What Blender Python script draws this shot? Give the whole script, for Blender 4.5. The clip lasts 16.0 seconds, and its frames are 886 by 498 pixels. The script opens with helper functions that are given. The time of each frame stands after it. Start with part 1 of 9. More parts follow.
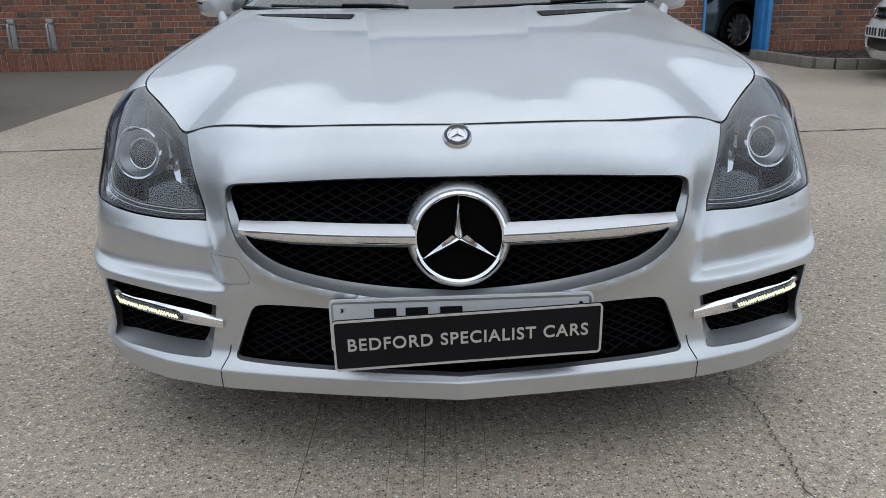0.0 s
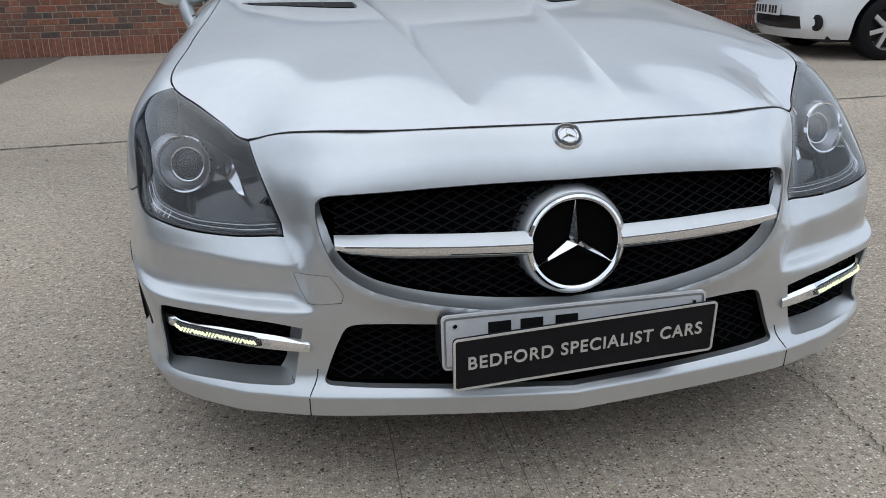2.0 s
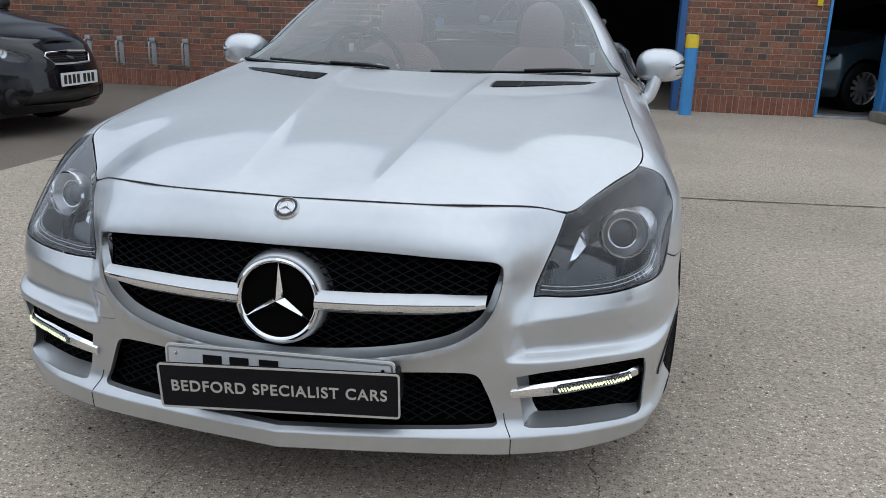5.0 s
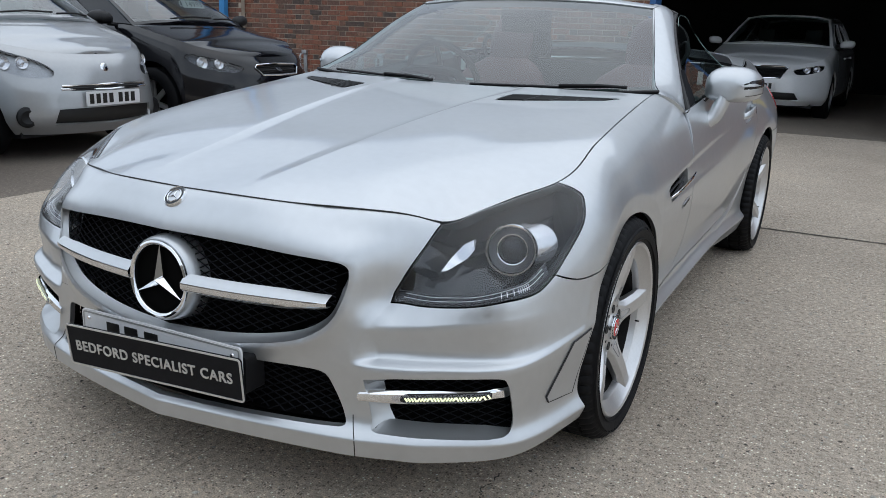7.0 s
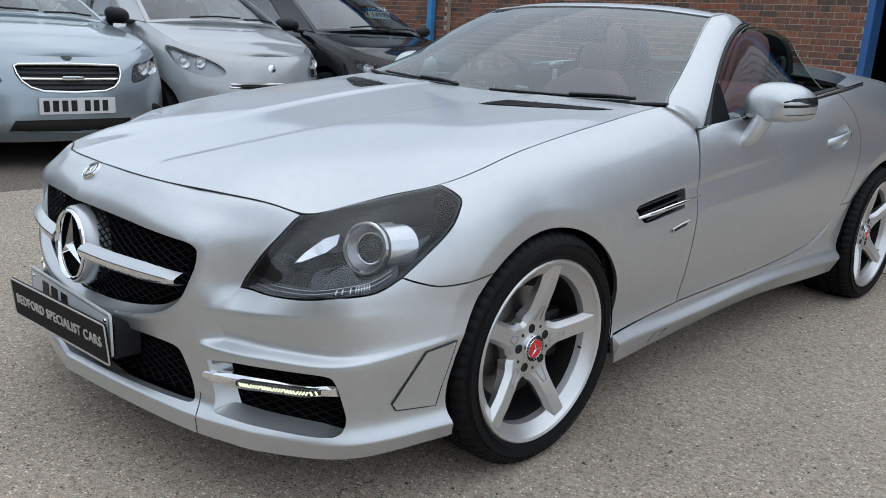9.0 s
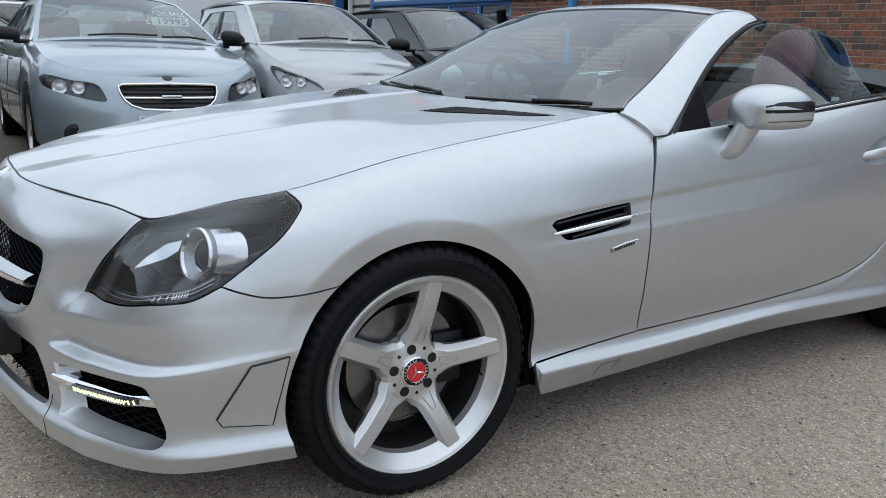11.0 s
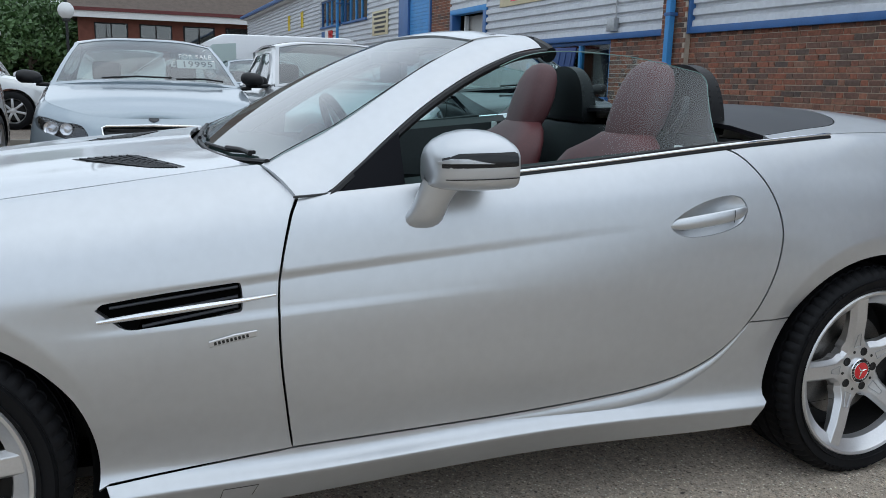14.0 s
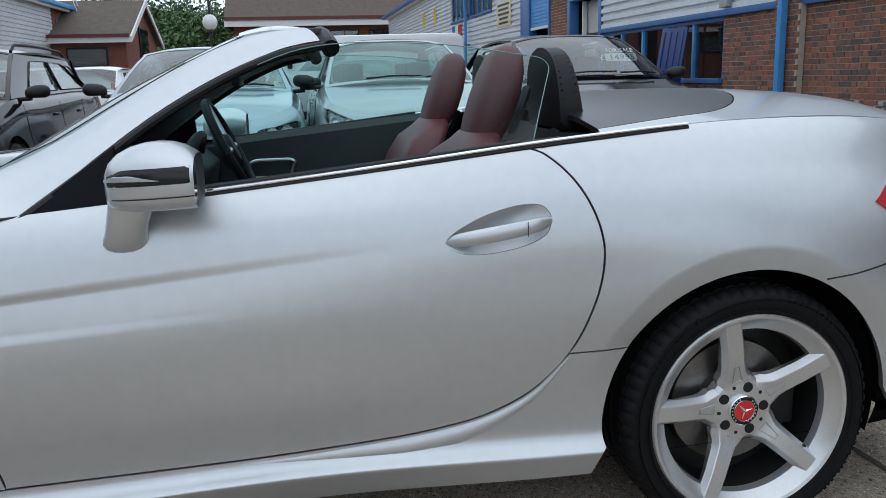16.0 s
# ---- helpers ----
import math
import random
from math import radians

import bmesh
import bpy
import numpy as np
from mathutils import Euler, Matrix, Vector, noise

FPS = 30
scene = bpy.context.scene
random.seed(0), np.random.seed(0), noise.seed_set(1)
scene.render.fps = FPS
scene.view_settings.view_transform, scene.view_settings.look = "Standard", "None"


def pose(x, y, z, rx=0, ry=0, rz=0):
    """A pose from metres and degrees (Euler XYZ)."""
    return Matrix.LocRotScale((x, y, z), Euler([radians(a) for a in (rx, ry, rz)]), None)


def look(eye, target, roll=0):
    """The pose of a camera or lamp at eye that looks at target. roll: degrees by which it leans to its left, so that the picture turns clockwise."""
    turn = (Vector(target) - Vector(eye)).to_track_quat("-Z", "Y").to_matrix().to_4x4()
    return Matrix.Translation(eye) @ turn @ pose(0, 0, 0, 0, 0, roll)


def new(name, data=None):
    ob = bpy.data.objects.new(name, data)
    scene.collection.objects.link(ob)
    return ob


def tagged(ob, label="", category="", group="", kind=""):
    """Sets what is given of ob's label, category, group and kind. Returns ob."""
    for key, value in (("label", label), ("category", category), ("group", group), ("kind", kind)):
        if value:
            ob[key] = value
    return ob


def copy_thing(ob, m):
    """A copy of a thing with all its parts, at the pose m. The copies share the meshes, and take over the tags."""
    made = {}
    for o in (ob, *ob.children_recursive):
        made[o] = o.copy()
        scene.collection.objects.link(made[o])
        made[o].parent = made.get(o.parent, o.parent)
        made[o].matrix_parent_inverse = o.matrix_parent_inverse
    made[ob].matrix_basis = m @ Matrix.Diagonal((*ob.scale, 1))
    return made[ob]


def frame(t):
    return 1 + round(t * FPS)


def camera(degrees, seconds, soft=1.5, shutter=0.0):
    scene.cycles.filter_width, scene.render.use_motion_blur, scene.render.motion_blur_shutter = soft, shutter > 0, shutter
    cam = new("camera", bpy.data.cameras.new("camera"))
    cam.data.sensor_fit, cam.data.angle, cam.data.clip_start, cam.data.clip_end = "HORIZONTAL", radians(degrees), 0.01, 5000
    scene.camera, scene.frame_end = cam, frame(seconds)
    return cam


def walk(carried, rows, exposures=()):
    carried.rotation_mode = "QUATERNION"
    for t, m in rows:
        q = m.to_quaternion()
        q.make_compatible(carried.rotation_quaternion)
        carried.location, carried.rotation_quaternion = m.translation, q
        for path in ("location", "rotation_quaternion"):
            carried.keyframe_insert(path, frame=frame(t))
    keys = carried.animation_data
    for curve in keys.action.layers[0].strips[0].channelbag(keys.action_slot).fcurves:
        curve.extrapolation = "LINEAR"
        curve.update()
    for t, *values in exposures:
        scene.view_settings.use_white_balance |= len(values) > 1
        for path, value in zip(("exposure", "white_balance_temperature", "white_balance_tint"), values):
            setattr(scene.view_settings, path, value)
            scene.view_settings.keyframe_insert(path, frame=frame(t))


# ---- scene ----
cam = camera(57.0, 16.0, 0.6)
PATH = [
    (0, (-0.044, -2.363, 0.991), (-0.029, -0.461, 0.374), -1.0),
    (0.5, (-0.183, -2.333, 0.953), (-0.073, -0.447, 0.295), -1.0),
    (1, (-0.329, -2.289, 0.933), (-0.117, -0.42, 0.252), -1.2),
    (1.5, (-0.454, -2.208, 0.937), (-0.162, -0.352, 0.252), -1.3),
    (2, (-0.475, -2.222, 1.024), (-0.167, -0.363, 0.354), -1.2),
    (2.5, (-0.39, -2.34, 1.083), (-0.133, -0.463, 0.443), -0.9),
    (3, (-0.21, -2.429, 1.108), (-0.052, -0.529, 0.503), -0.2),
    (3.5, (-0.002, -2.471, 1.113), (0.038, -0.559, 0.528), 0.5),
    (4, (0.154, -2.425, 1.114), (0.075, -0.511, 0.542), 1.1),
    (4.5, (0.333, -2.377, 1.137), (0.137, -0.467, 0.576), 1.5),
    (5, (0.615, -2.418, 1.126), (0.299, -0.524, 0.568), 1.8),
    (5.2, (0.707, -2.414, 1.119), (0.343, -0.528, 0.562), 1.9),
    (7.3, (1.533, -2.055, 1.124), (0.531, -0.405, 0.599), 2.1),
    (7.5, (1.58, -1.982, 1.119), (0.519, -0.369, 0.598), 2.2),
    (8, (1.711, -1.83, 1.129), (0.521, -0.306, 0.619), 2.8),
    (8.5, (1.95, -1.727, 1.121), (0.664, -0.283, 0.611), 3.2),
    (9, (2.098, -1.613, 1.109), (0.737, -0.241, 0.593), 3.4),
    (9.2, (2.12, -1.548, 1.101), (0.732, -0.206, 0.582), 3.3),
    (11.3, (2.464, -0.805, 1.085), (0.794, 0.189, 0.608), 2.3),
    (11.5, (2.45, -0.702, 1.095), (0.762, 0.261, 0.624), 2.6),
    (12, (2.469, -0.484, 1.109), (0.741, 0.42, 0.669), 2.9),
    (12.5, (2.591, -0.248, 1.123), (0.831, 0.603, 0.702), 3.2),
    (13, (2.591, -0.042, 1.1), (0.806, 0.762, 0.692), 2.9),
    (13.5, (2.526, 0.214, 1.119), (0.719, 0.97, 0.714), 2.3),
    (14, (2.557, 0.454, 1.105), (0.729, 1.159, 0.706), 1.6),
    (14.5, (2.604, 0.698, 1.119), (0.752, 1.343, 0.726), 0.8),
    (15, (2.512, 0.927, 1.108), (0.636, 1.497, 0.715), 0.2),
    (15.5, (2.47, 1.162, 1.107), (0.568, 1.631, 0.705), -0.5),
    (16, (2.551, 1.409, 1.119), (0.625, 1.749, 0.7), -1.5),
]
walk(cam, [(t, look(eye, target, roll)) for t, eye, target, roll in PATH], [(0, 0.10, 6450, 9), (9, 0.12, 6350, 8), (16, 0.08, 6280, 7)])

# ---- world, sun, exposure ----
SUN_AZ, SUN_EL = radians(15), radians(78)
world = bpy.data.worlds.new("world")
scene.world = world
world.use_nodes = True
wn, wl = world.node_tree.nodes, world.node_tree.links
wn.clear()
w_out = wn.new("ShaderNodeOutputWorld")
w_bg = wn.new("ShaderNodeBackground")
w_sky = wn.new("ShaderNodeTexSky")
w_sky.sky_type, w_sky.sun_disc = "NISHITA", False
w_sky.sun_elevation, w_sky.sun_rotation = SUN_EL, SUN_AZ
w_co = wn.new("ShaderNodeTexCoord")
w_no = wn.new("ShaderNodeTexNoise")
w_no.inputs["Scale"].default_value, w_no.inputs["Detail"].default_value = 2.6, 6.0
w_ra = wn.new("ShaderNodeValToRGB")
w_ra.color_ramp.elements[0].position, w_ra.color_ramp.elements[1].position = 0.36, 0.62
w_ra.color_ramp.elements[0].color, w_ra.color_ramp.elements[1].color = (0.66, 0.66, 0.66, 1), (1, 1, 1, 1)
w_mix = wn.new("ShaderNodeMix")
w_mix.data_type = "RGBA"
w_mix.inputs["B"].default_value = (8.1, 8.9, 10.0, 1)
wl.new(w_co.outputs["Generated"], w_no.inputs["Vector"])
wl.new(w_no.outputs["Fac"], w_ra.inputs["Fac"])
wl.new(w_ra.outputs["Color"], w_mix.inputs["Factor"])
wl.new(w_sky.outputs["Color"], w_mix.inputs["A"])
wl.new(w_mix.outputs["Result"], w_bg.inputs["Color"])
wl.new(w_bg.outputs["Background"], w_out.inputs["Surface"])
w_bg.inputs["Strength"].default_value = 0.117
sun = new("sun", bpy.data.lights.new("sun", "SUN"))
sun.data.energy, sun.data.angle, sun.data.color = 0.55, radians(100), (1.0, 0.97, 0.93)
sun_dir = Vector((math.sin(SUN_AZ) * math.cos(SUN_EL), math.cos(SUN_AZ) * math.cos(SUN_EL), math.sin(SUN_EL)))
sun.matrix_world = look(sun_dir * 60, (0, 0, 0))


# ---- materials ----
def material(name, color, rough=0.5, metal=0.0, coat=0.0, var=0.0, scale=8.0, bump=0.0, bscale=60.0, **more):
    """A principled surface with noise variation of colour at two scales, and fine relief."""
    m = bpy.data.materials.new(name)
    m.use_nodes = True
    n, l = m.node_tree.nodes, m.node_tree.links
    p = n["Principled BSDF"]
    p.inputs["Base Color"].default_value = (*color, 1)
    p.inputs["Roughness"].default_value, p.inputs["Metallic"].default_value = rough, metal
    p.inputs["Coat Weight"].default_value, p.inputs["Coat Roughness"].default_value = coat, 0.025
    for key, value in more.items():
        p.inputs[key.replace("_", " ")].default_value = value
    if var or bump:
        co = n.new("ShaderNodeTexCoord")
    if var:
        a, b = n.new("ShaderNodeTexNoise"), n.new("ShaderNodeTexNoise")
        a.inputs["Scale"].default_value, a.inputs["Detail"].default_value = scale, 5
        b.inputs["Scale"].default_value, b.inputs["Detail"].default_value = scale * 12, 3
        add = n.new("ShaderNodeMath")
        add.operation = "ADD"
        rng = n.new("ShaderNodeMapRange")
        rng.inputs["From Min"].default_value, rng.inputs["From Max"].default_value = 0.7, 1.3
        rng.inputs["To Min"].default_value, rng.inputs["To Max"].default_value = 1 - var, 1 + var
        mul = n.new("ShaderNodeVectorMath")
        mul.operation = "SCALE"
        mul.inputs[0].default_value = color
        l.new(co.outputs["Object"], a.inputs["Vector"]), l.new(co.outputs["Object"], b.inputs["Vector"])
        l.new(a.outputs["Fac"], add.inputs[0]), l.new(b.outputs["Fac"], add.inputs[1])
        l.new(add.outputs[0], rng.inputs["Value"]), l.new(rng.outputs["Result"], mul.inputs["Scale"])
        l.new(mul.outputs["Vector"], p.inputs["Base Color"])
    if bump:
        c, bp = n.new("ShaderNodeTexNoise"), n.new("ShaderNodeBump")
        c.inputs["Scale"].default_value, c.inputs["Detail"].default_value = bscale, 4
        bp.inputs["Strength"].default_value, bp.inputs["Distance"].default_value = bump, 0.01
        l.new(co.outputs["Object"], c.inputs["Vector"])
        l.new(c.outputs["Fac"], bp.inputs["Height"]), l.new(bp.outputs["Normal"], p.inputs["Normal"])
    return m


def paint(name, color, metal=0.6, rough=0.32):
    return material(name, color, rough, metal, 1.0, var=0.03, scale=3.0)


SILVER = paint("silver_paint", (0.57, 0.59, 0.61), 0.87, 0.41)
BLUE_SILVER = paint("blue_silver_paint", (0.31, 0.365, 0.405), 0.6)
SILVER.node_tree.nodes["Principled BSDF"].inputs["Coat Roughness"].default_value = 0.06
SILVER.node_tree.nodes["Principled BSDF"].inputs["Coat Weight"].default_value = 0.75
BLACK_PAINT = material("black_paint", (0.006, 0.006, 0.008), 0.09, var=0.03, scale=3.0)
DECK_BLACK = material("black_deck_paint", (0.012, 0.012, 0.014), 0.28, var=0.1, scale=6)
WHITE_PAINT = paint("white_paint", (0.74, 0.75, 0.76), 0.0, 0.4)
TEAL_PAINT = paint("dark_teal_paint", (0.035, 0.06, 0.075), 0.4)
RUBBER = material("tyre_rubber", (0.0042, 0.0044, 0.0055), 0.62, var=0.25, scale=20, bump=0.12, Specular_IOR_Level=0.2)
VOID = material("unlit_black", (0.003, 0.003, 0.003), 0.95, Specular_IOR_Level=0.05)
# rim's inner metal, darkened in colour for shade behind the spokes, plus brake dust
BARREL = material("shaded_dusty_barrel", (0.022, 0.021, 0.021), 0.5, 0.3, var=0.3, scale=12)
DARK_PLASTIC = material("black_plastic", (0.008, 0.008, 0.009), 0.5, Specular_IOR_Level=0.35, var=0.2, scale=15, bump=0.08, bscale=300)
TRIM_DARK = material("dark_trim", (0.016, 0.016, 0.018), 0.55, var=0.2, scale=9)
CHROME = material("chrome", (0.82, 0.83, 0.85), 0.06, 1.0)
SATIN = material("satin_metal", (0.62, 0.63, 0.65), 0.28, 1.0, var=0.05)
ALLOY = material("alloy_paint", (0.64, 0.64, 0.645), 0.36, 0.85, 0.4, var=0.05, scale=14)
DISC = material("brake_disc_steel", (0.20, 0.19, 0.18), 0.36, 0.9, var=0.25, scale=30)
DULL_LEATHER = material("dull_leather", (0.115, 0.036, 0.040), 0.55, var=0.10, scale=9)
RED_LEATHER = material("red_leather", (0.125, 0.026, 0.030), 0.5, var=0.12, scale=9)
RED_ENAMEL = material("red_enamel", (0.6, 0.012, 0.02), 0.25, coat=0.6)
PLATE_WHITE = material("plate_white", (0.72, 0.72, 0.73), 0.35, var=0.04)
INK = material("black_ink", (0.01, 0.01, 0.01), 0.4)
PLATE_BLACK = material("plate_black", (0.0055, 0.0058, 0.008), 0.6, Specular_IOR_Level=0.22, var=0.3, scale=12, bump=0.05)
PLATE_LETTER = material("plate_letter", (0.62, 0.60, 0.57), 0.4, 0.3)
WHITE_PLASTIC = material("white_plastic", (0.72, 0.73, 0.72), 0.35)
LAMP_RED = material("tail_lamp_red", (0.45, 0.01, 0.015), 0.12, coat=1.0)
DARK_LENS = material("dark_lamp_lens", (0.010, 0.011, 0.013), 0.16, Specular_IOR_Level=0.4)
SMOKE = material("smoked_reflector", (0.05, 0.052, 0.058), 0.2, 0.6)
LED = material("led_glow", (0.5, 0.52, 0.36), 0.3, Emission_Color=(0.95, 1.0, 0.66, 1), Emission_Strength=0.9)
REFLECTOR = material("bright_reflector", (0.82, 0.83, 0.85), 0.22, 0.75)
GLASS_EDGE = material("glass_edge", (0.16, 0.27, 0.25), 0.15)
YELLOW = material("yellow_paint", (0.75, 0.55, 0.03), 0.5, var=0.12)
SKY_BLUE = material("blue_gloss_paint", (0.06, 0.28, 0.62), 0.42, var=0.12, scale=5, bump=0.03)
DEEP_BLUE = material("blue_frame_paint", (0.035, 0.12, 0.32), 0.42, var=0.12, scale=5)
CLAD = material("grey_cladding", (0.58, 0.60, 0.63), 0.5, 0.1, var=0.1, scale=1.2)
GALV = material("galvanised_steel", (0.45, 0.46, 0.47), 0.45, 0.8, var=0.15, scale=20)
MORTAR = material("mortar", (0.43, 0.37, 0.30), 0.9, var=0.15, scale=9, bump=0.3)
# near-black colour that stands in for the shade of unlit interiors
ROOM_SHADE = material("room_shade", (0.014, 0.014, 0.015), 0.9, var=0.2, scale=2)
KERB = material("concrete_kerb", (0.215, 0.195, 0.165), 0.9, var=0.15, scale=9, bump=0.3)
SOIL = material("bark_soil", (0.045, 0.035, 0.028), 0.95, var=0.4, scale=14, bump=0.8, bscale=40)
BIN_BLUE = material("bin_plastic", (0.013, 0.035, 0.15), 0.4, var=0.1)
ROOF_TILE = material("roof_tile", (0.10, 0.075, 0.06), 0.85, var=0.25, scale=3, bump=0.4, bscale=25)
RED_BRICK = material("far_brick", (0.17, 0.062, 0.042), 0.9, var=0.25, scale=3, bump=0.3)
WHITE_TRIM = material("white_trim_paint", (0.72, 0.72, 0.70), 0.5, var=0.05)
BARK = material("bark", (0.08, 0.06, 0.045), 0.9, var=0.3)
LEAF = material("leaf", (0.06, 0.12, 0.035), 0.6, var=0.5, scale=1.5)
OFF_WHITE = material("grey_white_panel", (0.50, 0.49, 0.46), 0.6, var=0.12, scale=2)
MAROON = material("maroon_gutter", (0.11, 0.018, 0.016), 0.5, var=0.1)
CREAM = material("cream_sign", (0.66, 0.58, 0.38), 0.5, var=0.06)


def glass(name, tint, gloss=0.06, steep=4.0, edge=0.8):
    m = bpy.data.materials.new(name)
    m.use_nodes = True
    n, l = m.node_tree.nodes, m.node_tree.links
    n.clear()
    out, mix = n.new("ShaderNodeOutputMaterial"), n.new("ShaderNodeMixShader")
    tr, gl, lw, pw, ad = n.new("ShaderNodeBsdfTransparent"), n.new("ShaderNodeBsdfGlossy"), n.new("ShaderNodeLayerWeight"), n.new("ShaderNodeMath"), n.new("ShaderNodeMath")
    tr.inputs["Color"].default_value = (*tint, 1)
    gl.inputs["Roughness"].default_value = 0.02
    lw.inputs["Blend"].default_value = 0.5
    pw.operation, pw.inputs[1].default_value = "POWER", steep
    ad.operation, ad.inputs[1].default_value, ad.inputs[2].default_value = "MULTIPLY_ADD", edge, gloss
    l.new(lw.outputs["Facing"], pw.inputs[0]), l.new(pw.outputs[0], ad.inputs[0]), l.new(ad.outputs[0], mix.inputs[0])
    l.new(tr.outputs[0], mix.inputs[1]), l.new(gl.outputs[0], mix.inputs[2])
    l.new(mix.outputs[0], out.inputs[0])
    return m


GLASS = glass("green_glass", (0.80, 0.95, 0.935), -0.05, 2.6, 0.95)
SCREEN = glass("screen_glass", (0.42, 0.57, 0.56), 0.15)
CAR_GLASS = glass("dark_car_glass", (0.60, 0.70, 0.68), 0.16)
LENS = glass("clear_lens", (0.88, 0.89, 0.91), 0.05, 3.0, 0.9)


# ---- building helpers ----
def thing(name, label, category, group="", kind="", at=None):
    ob = new(name)
    ob.empty_display_size = 0.1
    if at is not None:
        ob.matrix_world = at
    return tagged(ob, label, category, group, kind)


def link(name, mesh, mat, parent=None, label=""):
    mesh.materials.append(mat)
    ob = new(name, mesh)
    ob.parent = parent
    if label:
        ob["label"] = label
    return ob


def part(name, bm, mat, parent=None, label="", smooth=True, sharp=35):
    """Links a bmesh as one mesh object under a thing or a part."""
    bmesh.ops.recalc_face_normals(bm, faces=bm.faces[:])
    if smooth:
        for f in bm.faces:
            f.smooth = True
        for e in bm.edges:
            if len(e.link_faces) == 2 and e.calc_face_angle(0) > radians(sharp):
                e.smooth = False
    mesh = bpy.data.meshes.new(name)
    bm.to_mesh(mesh)
    bm.free()
    return link(name, mesh, mat, parent, label)


def box(x0, x1, y0, y1, z0, z1, bevel=0.0, bm=None, m=None):
    bm = bm or bmesh.new()
    r = bmesh.ops.create_cube(bm, size=1)
    vs = r["verts"]
    bmesh.ops.scale(bm, vec=(x1 - x0, y1 - y0, z1 - z0), verts=vs)
    bmesh.ops.translate(bm, vec=((x0 + x1) / 2, (y0 + y1) / 2, (z0 + z1) / 2), verts=vs)
    if m is not None:
        bmesh.ops.transform(bm, matrix=m, verts=vs)
    if bevel:
        es = list({e for v in vs for e in v.link_edges})
        bmesh.ops.bevel(bm, geom=es, offset=bevel, segments=2, affect="EDGES", profile=0.6)
    return bm


def tube(points, radius, sides=10, bm=None, cap=True):
    """A round bar along points; radius may be one number or one for each point."""
    bm = bm or bmesh.new()
    pts = [Vector(p) for p in points]
    rads = radius if hasattr(radius, "__len__") else [radius] * len(pts)
    rings, ref = [], None
    for i, p in enumerate(pts):
        d = (pts[min(i + 1, len(pts) - 1)] - pts[max(i - 1, 0)]).normalized()
        if ref is None:
            ref = d.orthogonal().normalized()
        ref = (ref - d * ref.dot(d)).normalized()
        b = d.cross(ref)
        rings.append([bm.verts.new(p + (ref * math.cos(a) + b * math.sin(a)) * rads[i]) for a in [2 * math.pi * k / sides for k in range(sides)]])
    for r0, r1 in zip(rings, rings[1:]):
        for k in range(sides):
            bm.faces.new((r0[k], r0[(k + 1) % sides], r1[(k + 1) % sides], r1[k]))
    if cap:
        bm.faces.new(rings[0][::-1]), bm.faces.new(rings[-1])
    return bm


def lathe(profile, sides=48, axis="x", bm=None, closed=False):
    """Turns (radius, along) pairs round the x axis (or z)."""
    bm = bm or bmesh.new()
    rings = []
    for r, a in profile:
        ring = []
        for k in range(sides):
            t = 2 * math.pi * k / sides
            c, s = r * math.cos(t), r * math.sin(t)
            ring.append(bm.verts.new((a, c, s) if axis == "x" else (c, s, a)))
        rings.append(ring)
    pairs = list(zip(rings, rings[1:])) + ([(rings[-1], rings[0])] if closed else [])
    for r0, r1 in pairs:
        for k in range(sides):
            bm.faces.new((r0[k], r0[(k + 1) % sides], r1[(k + 1) % sides], r1[k]))
    return bm


def prism(poly, axis, a, b, bm=None, bevel=0.0):
    """A closed 2D outline pushed from a to b along an axis; the outline's two coordinates are the other axes in order."""
    bm = bm or bmesh.new()
    i = "xyz".index(axis)

    def at(p, h):
        q = list(p)
        q.insert(i, h)
        return q
    v0, v1 = [bm.verts.new(at(p, a)) for p in poly], [bm.verts.new(at(p, b)) for p in poly]
    fs = [bm.faces.new(v0), bm.faces.new(v1[::-1])]
    for k in range(len(poly)):
        fs.append(bm.faces.new((v0[k], v1[k], v1[(k + 1) % len(poly)], v0[(k + 1) % len(poly)])))
    if bevel:
        es = list({e for v in v0 + v1 for e in v.link_edges})
        bmesh.ops.bevel(bm, geom=es, offset=bevel, segments=2, affect="EDGES", profile=0.6)
    return bm


def spline(pts, n=8, closed=False, sharp=()):
    """Points of a smooth curve through pts; at the indices in sharp it has a corner."""
    P = [np.array(p, float) for p in pts]
    m = len(P)
    out = []
    for i in range(m if closed else m - 1):
        p1, p2 = P[i], P[(i + 1) % m]
        p0 = P[(i - 1) % m] if (closed or i > 0) else 2 * p1 - p2
        p3 = P[(i + 2) % m] if (closed or i + 2 < m) else 2 * p2 - p1
        d = np.linalg.norm(p2 - p1) + 1e-9
        t1 = (p2 - p0) * d / (np.linalg.norm(p2 - p1) + np.linalg.norm(p1 - p0) + 1e-9)
        t2 = (p3 - p1) * d / (np.linalg.norm(p3 - p2) + np.linalg.norm(p2 - p1) + 1e-9)
        if i in sharp:
            t1 = p2 - p1
        if (i + 1) % m in sharp:
            t2 = p2 - p1
        for k in range(n):
            t = k / n
            h = 2 * t**3 - 3 * t**2 + 1, t**3 - 2 * t**2 + t, -2 * t**3 + 3 * t**2, t**3 - t**2
            out.append(h[0] * p1 + h[1] * t1 + h[2] * p2 + h[3] * t2)
    if not closed:
        out.append(P[-1])
    return np.array(out)


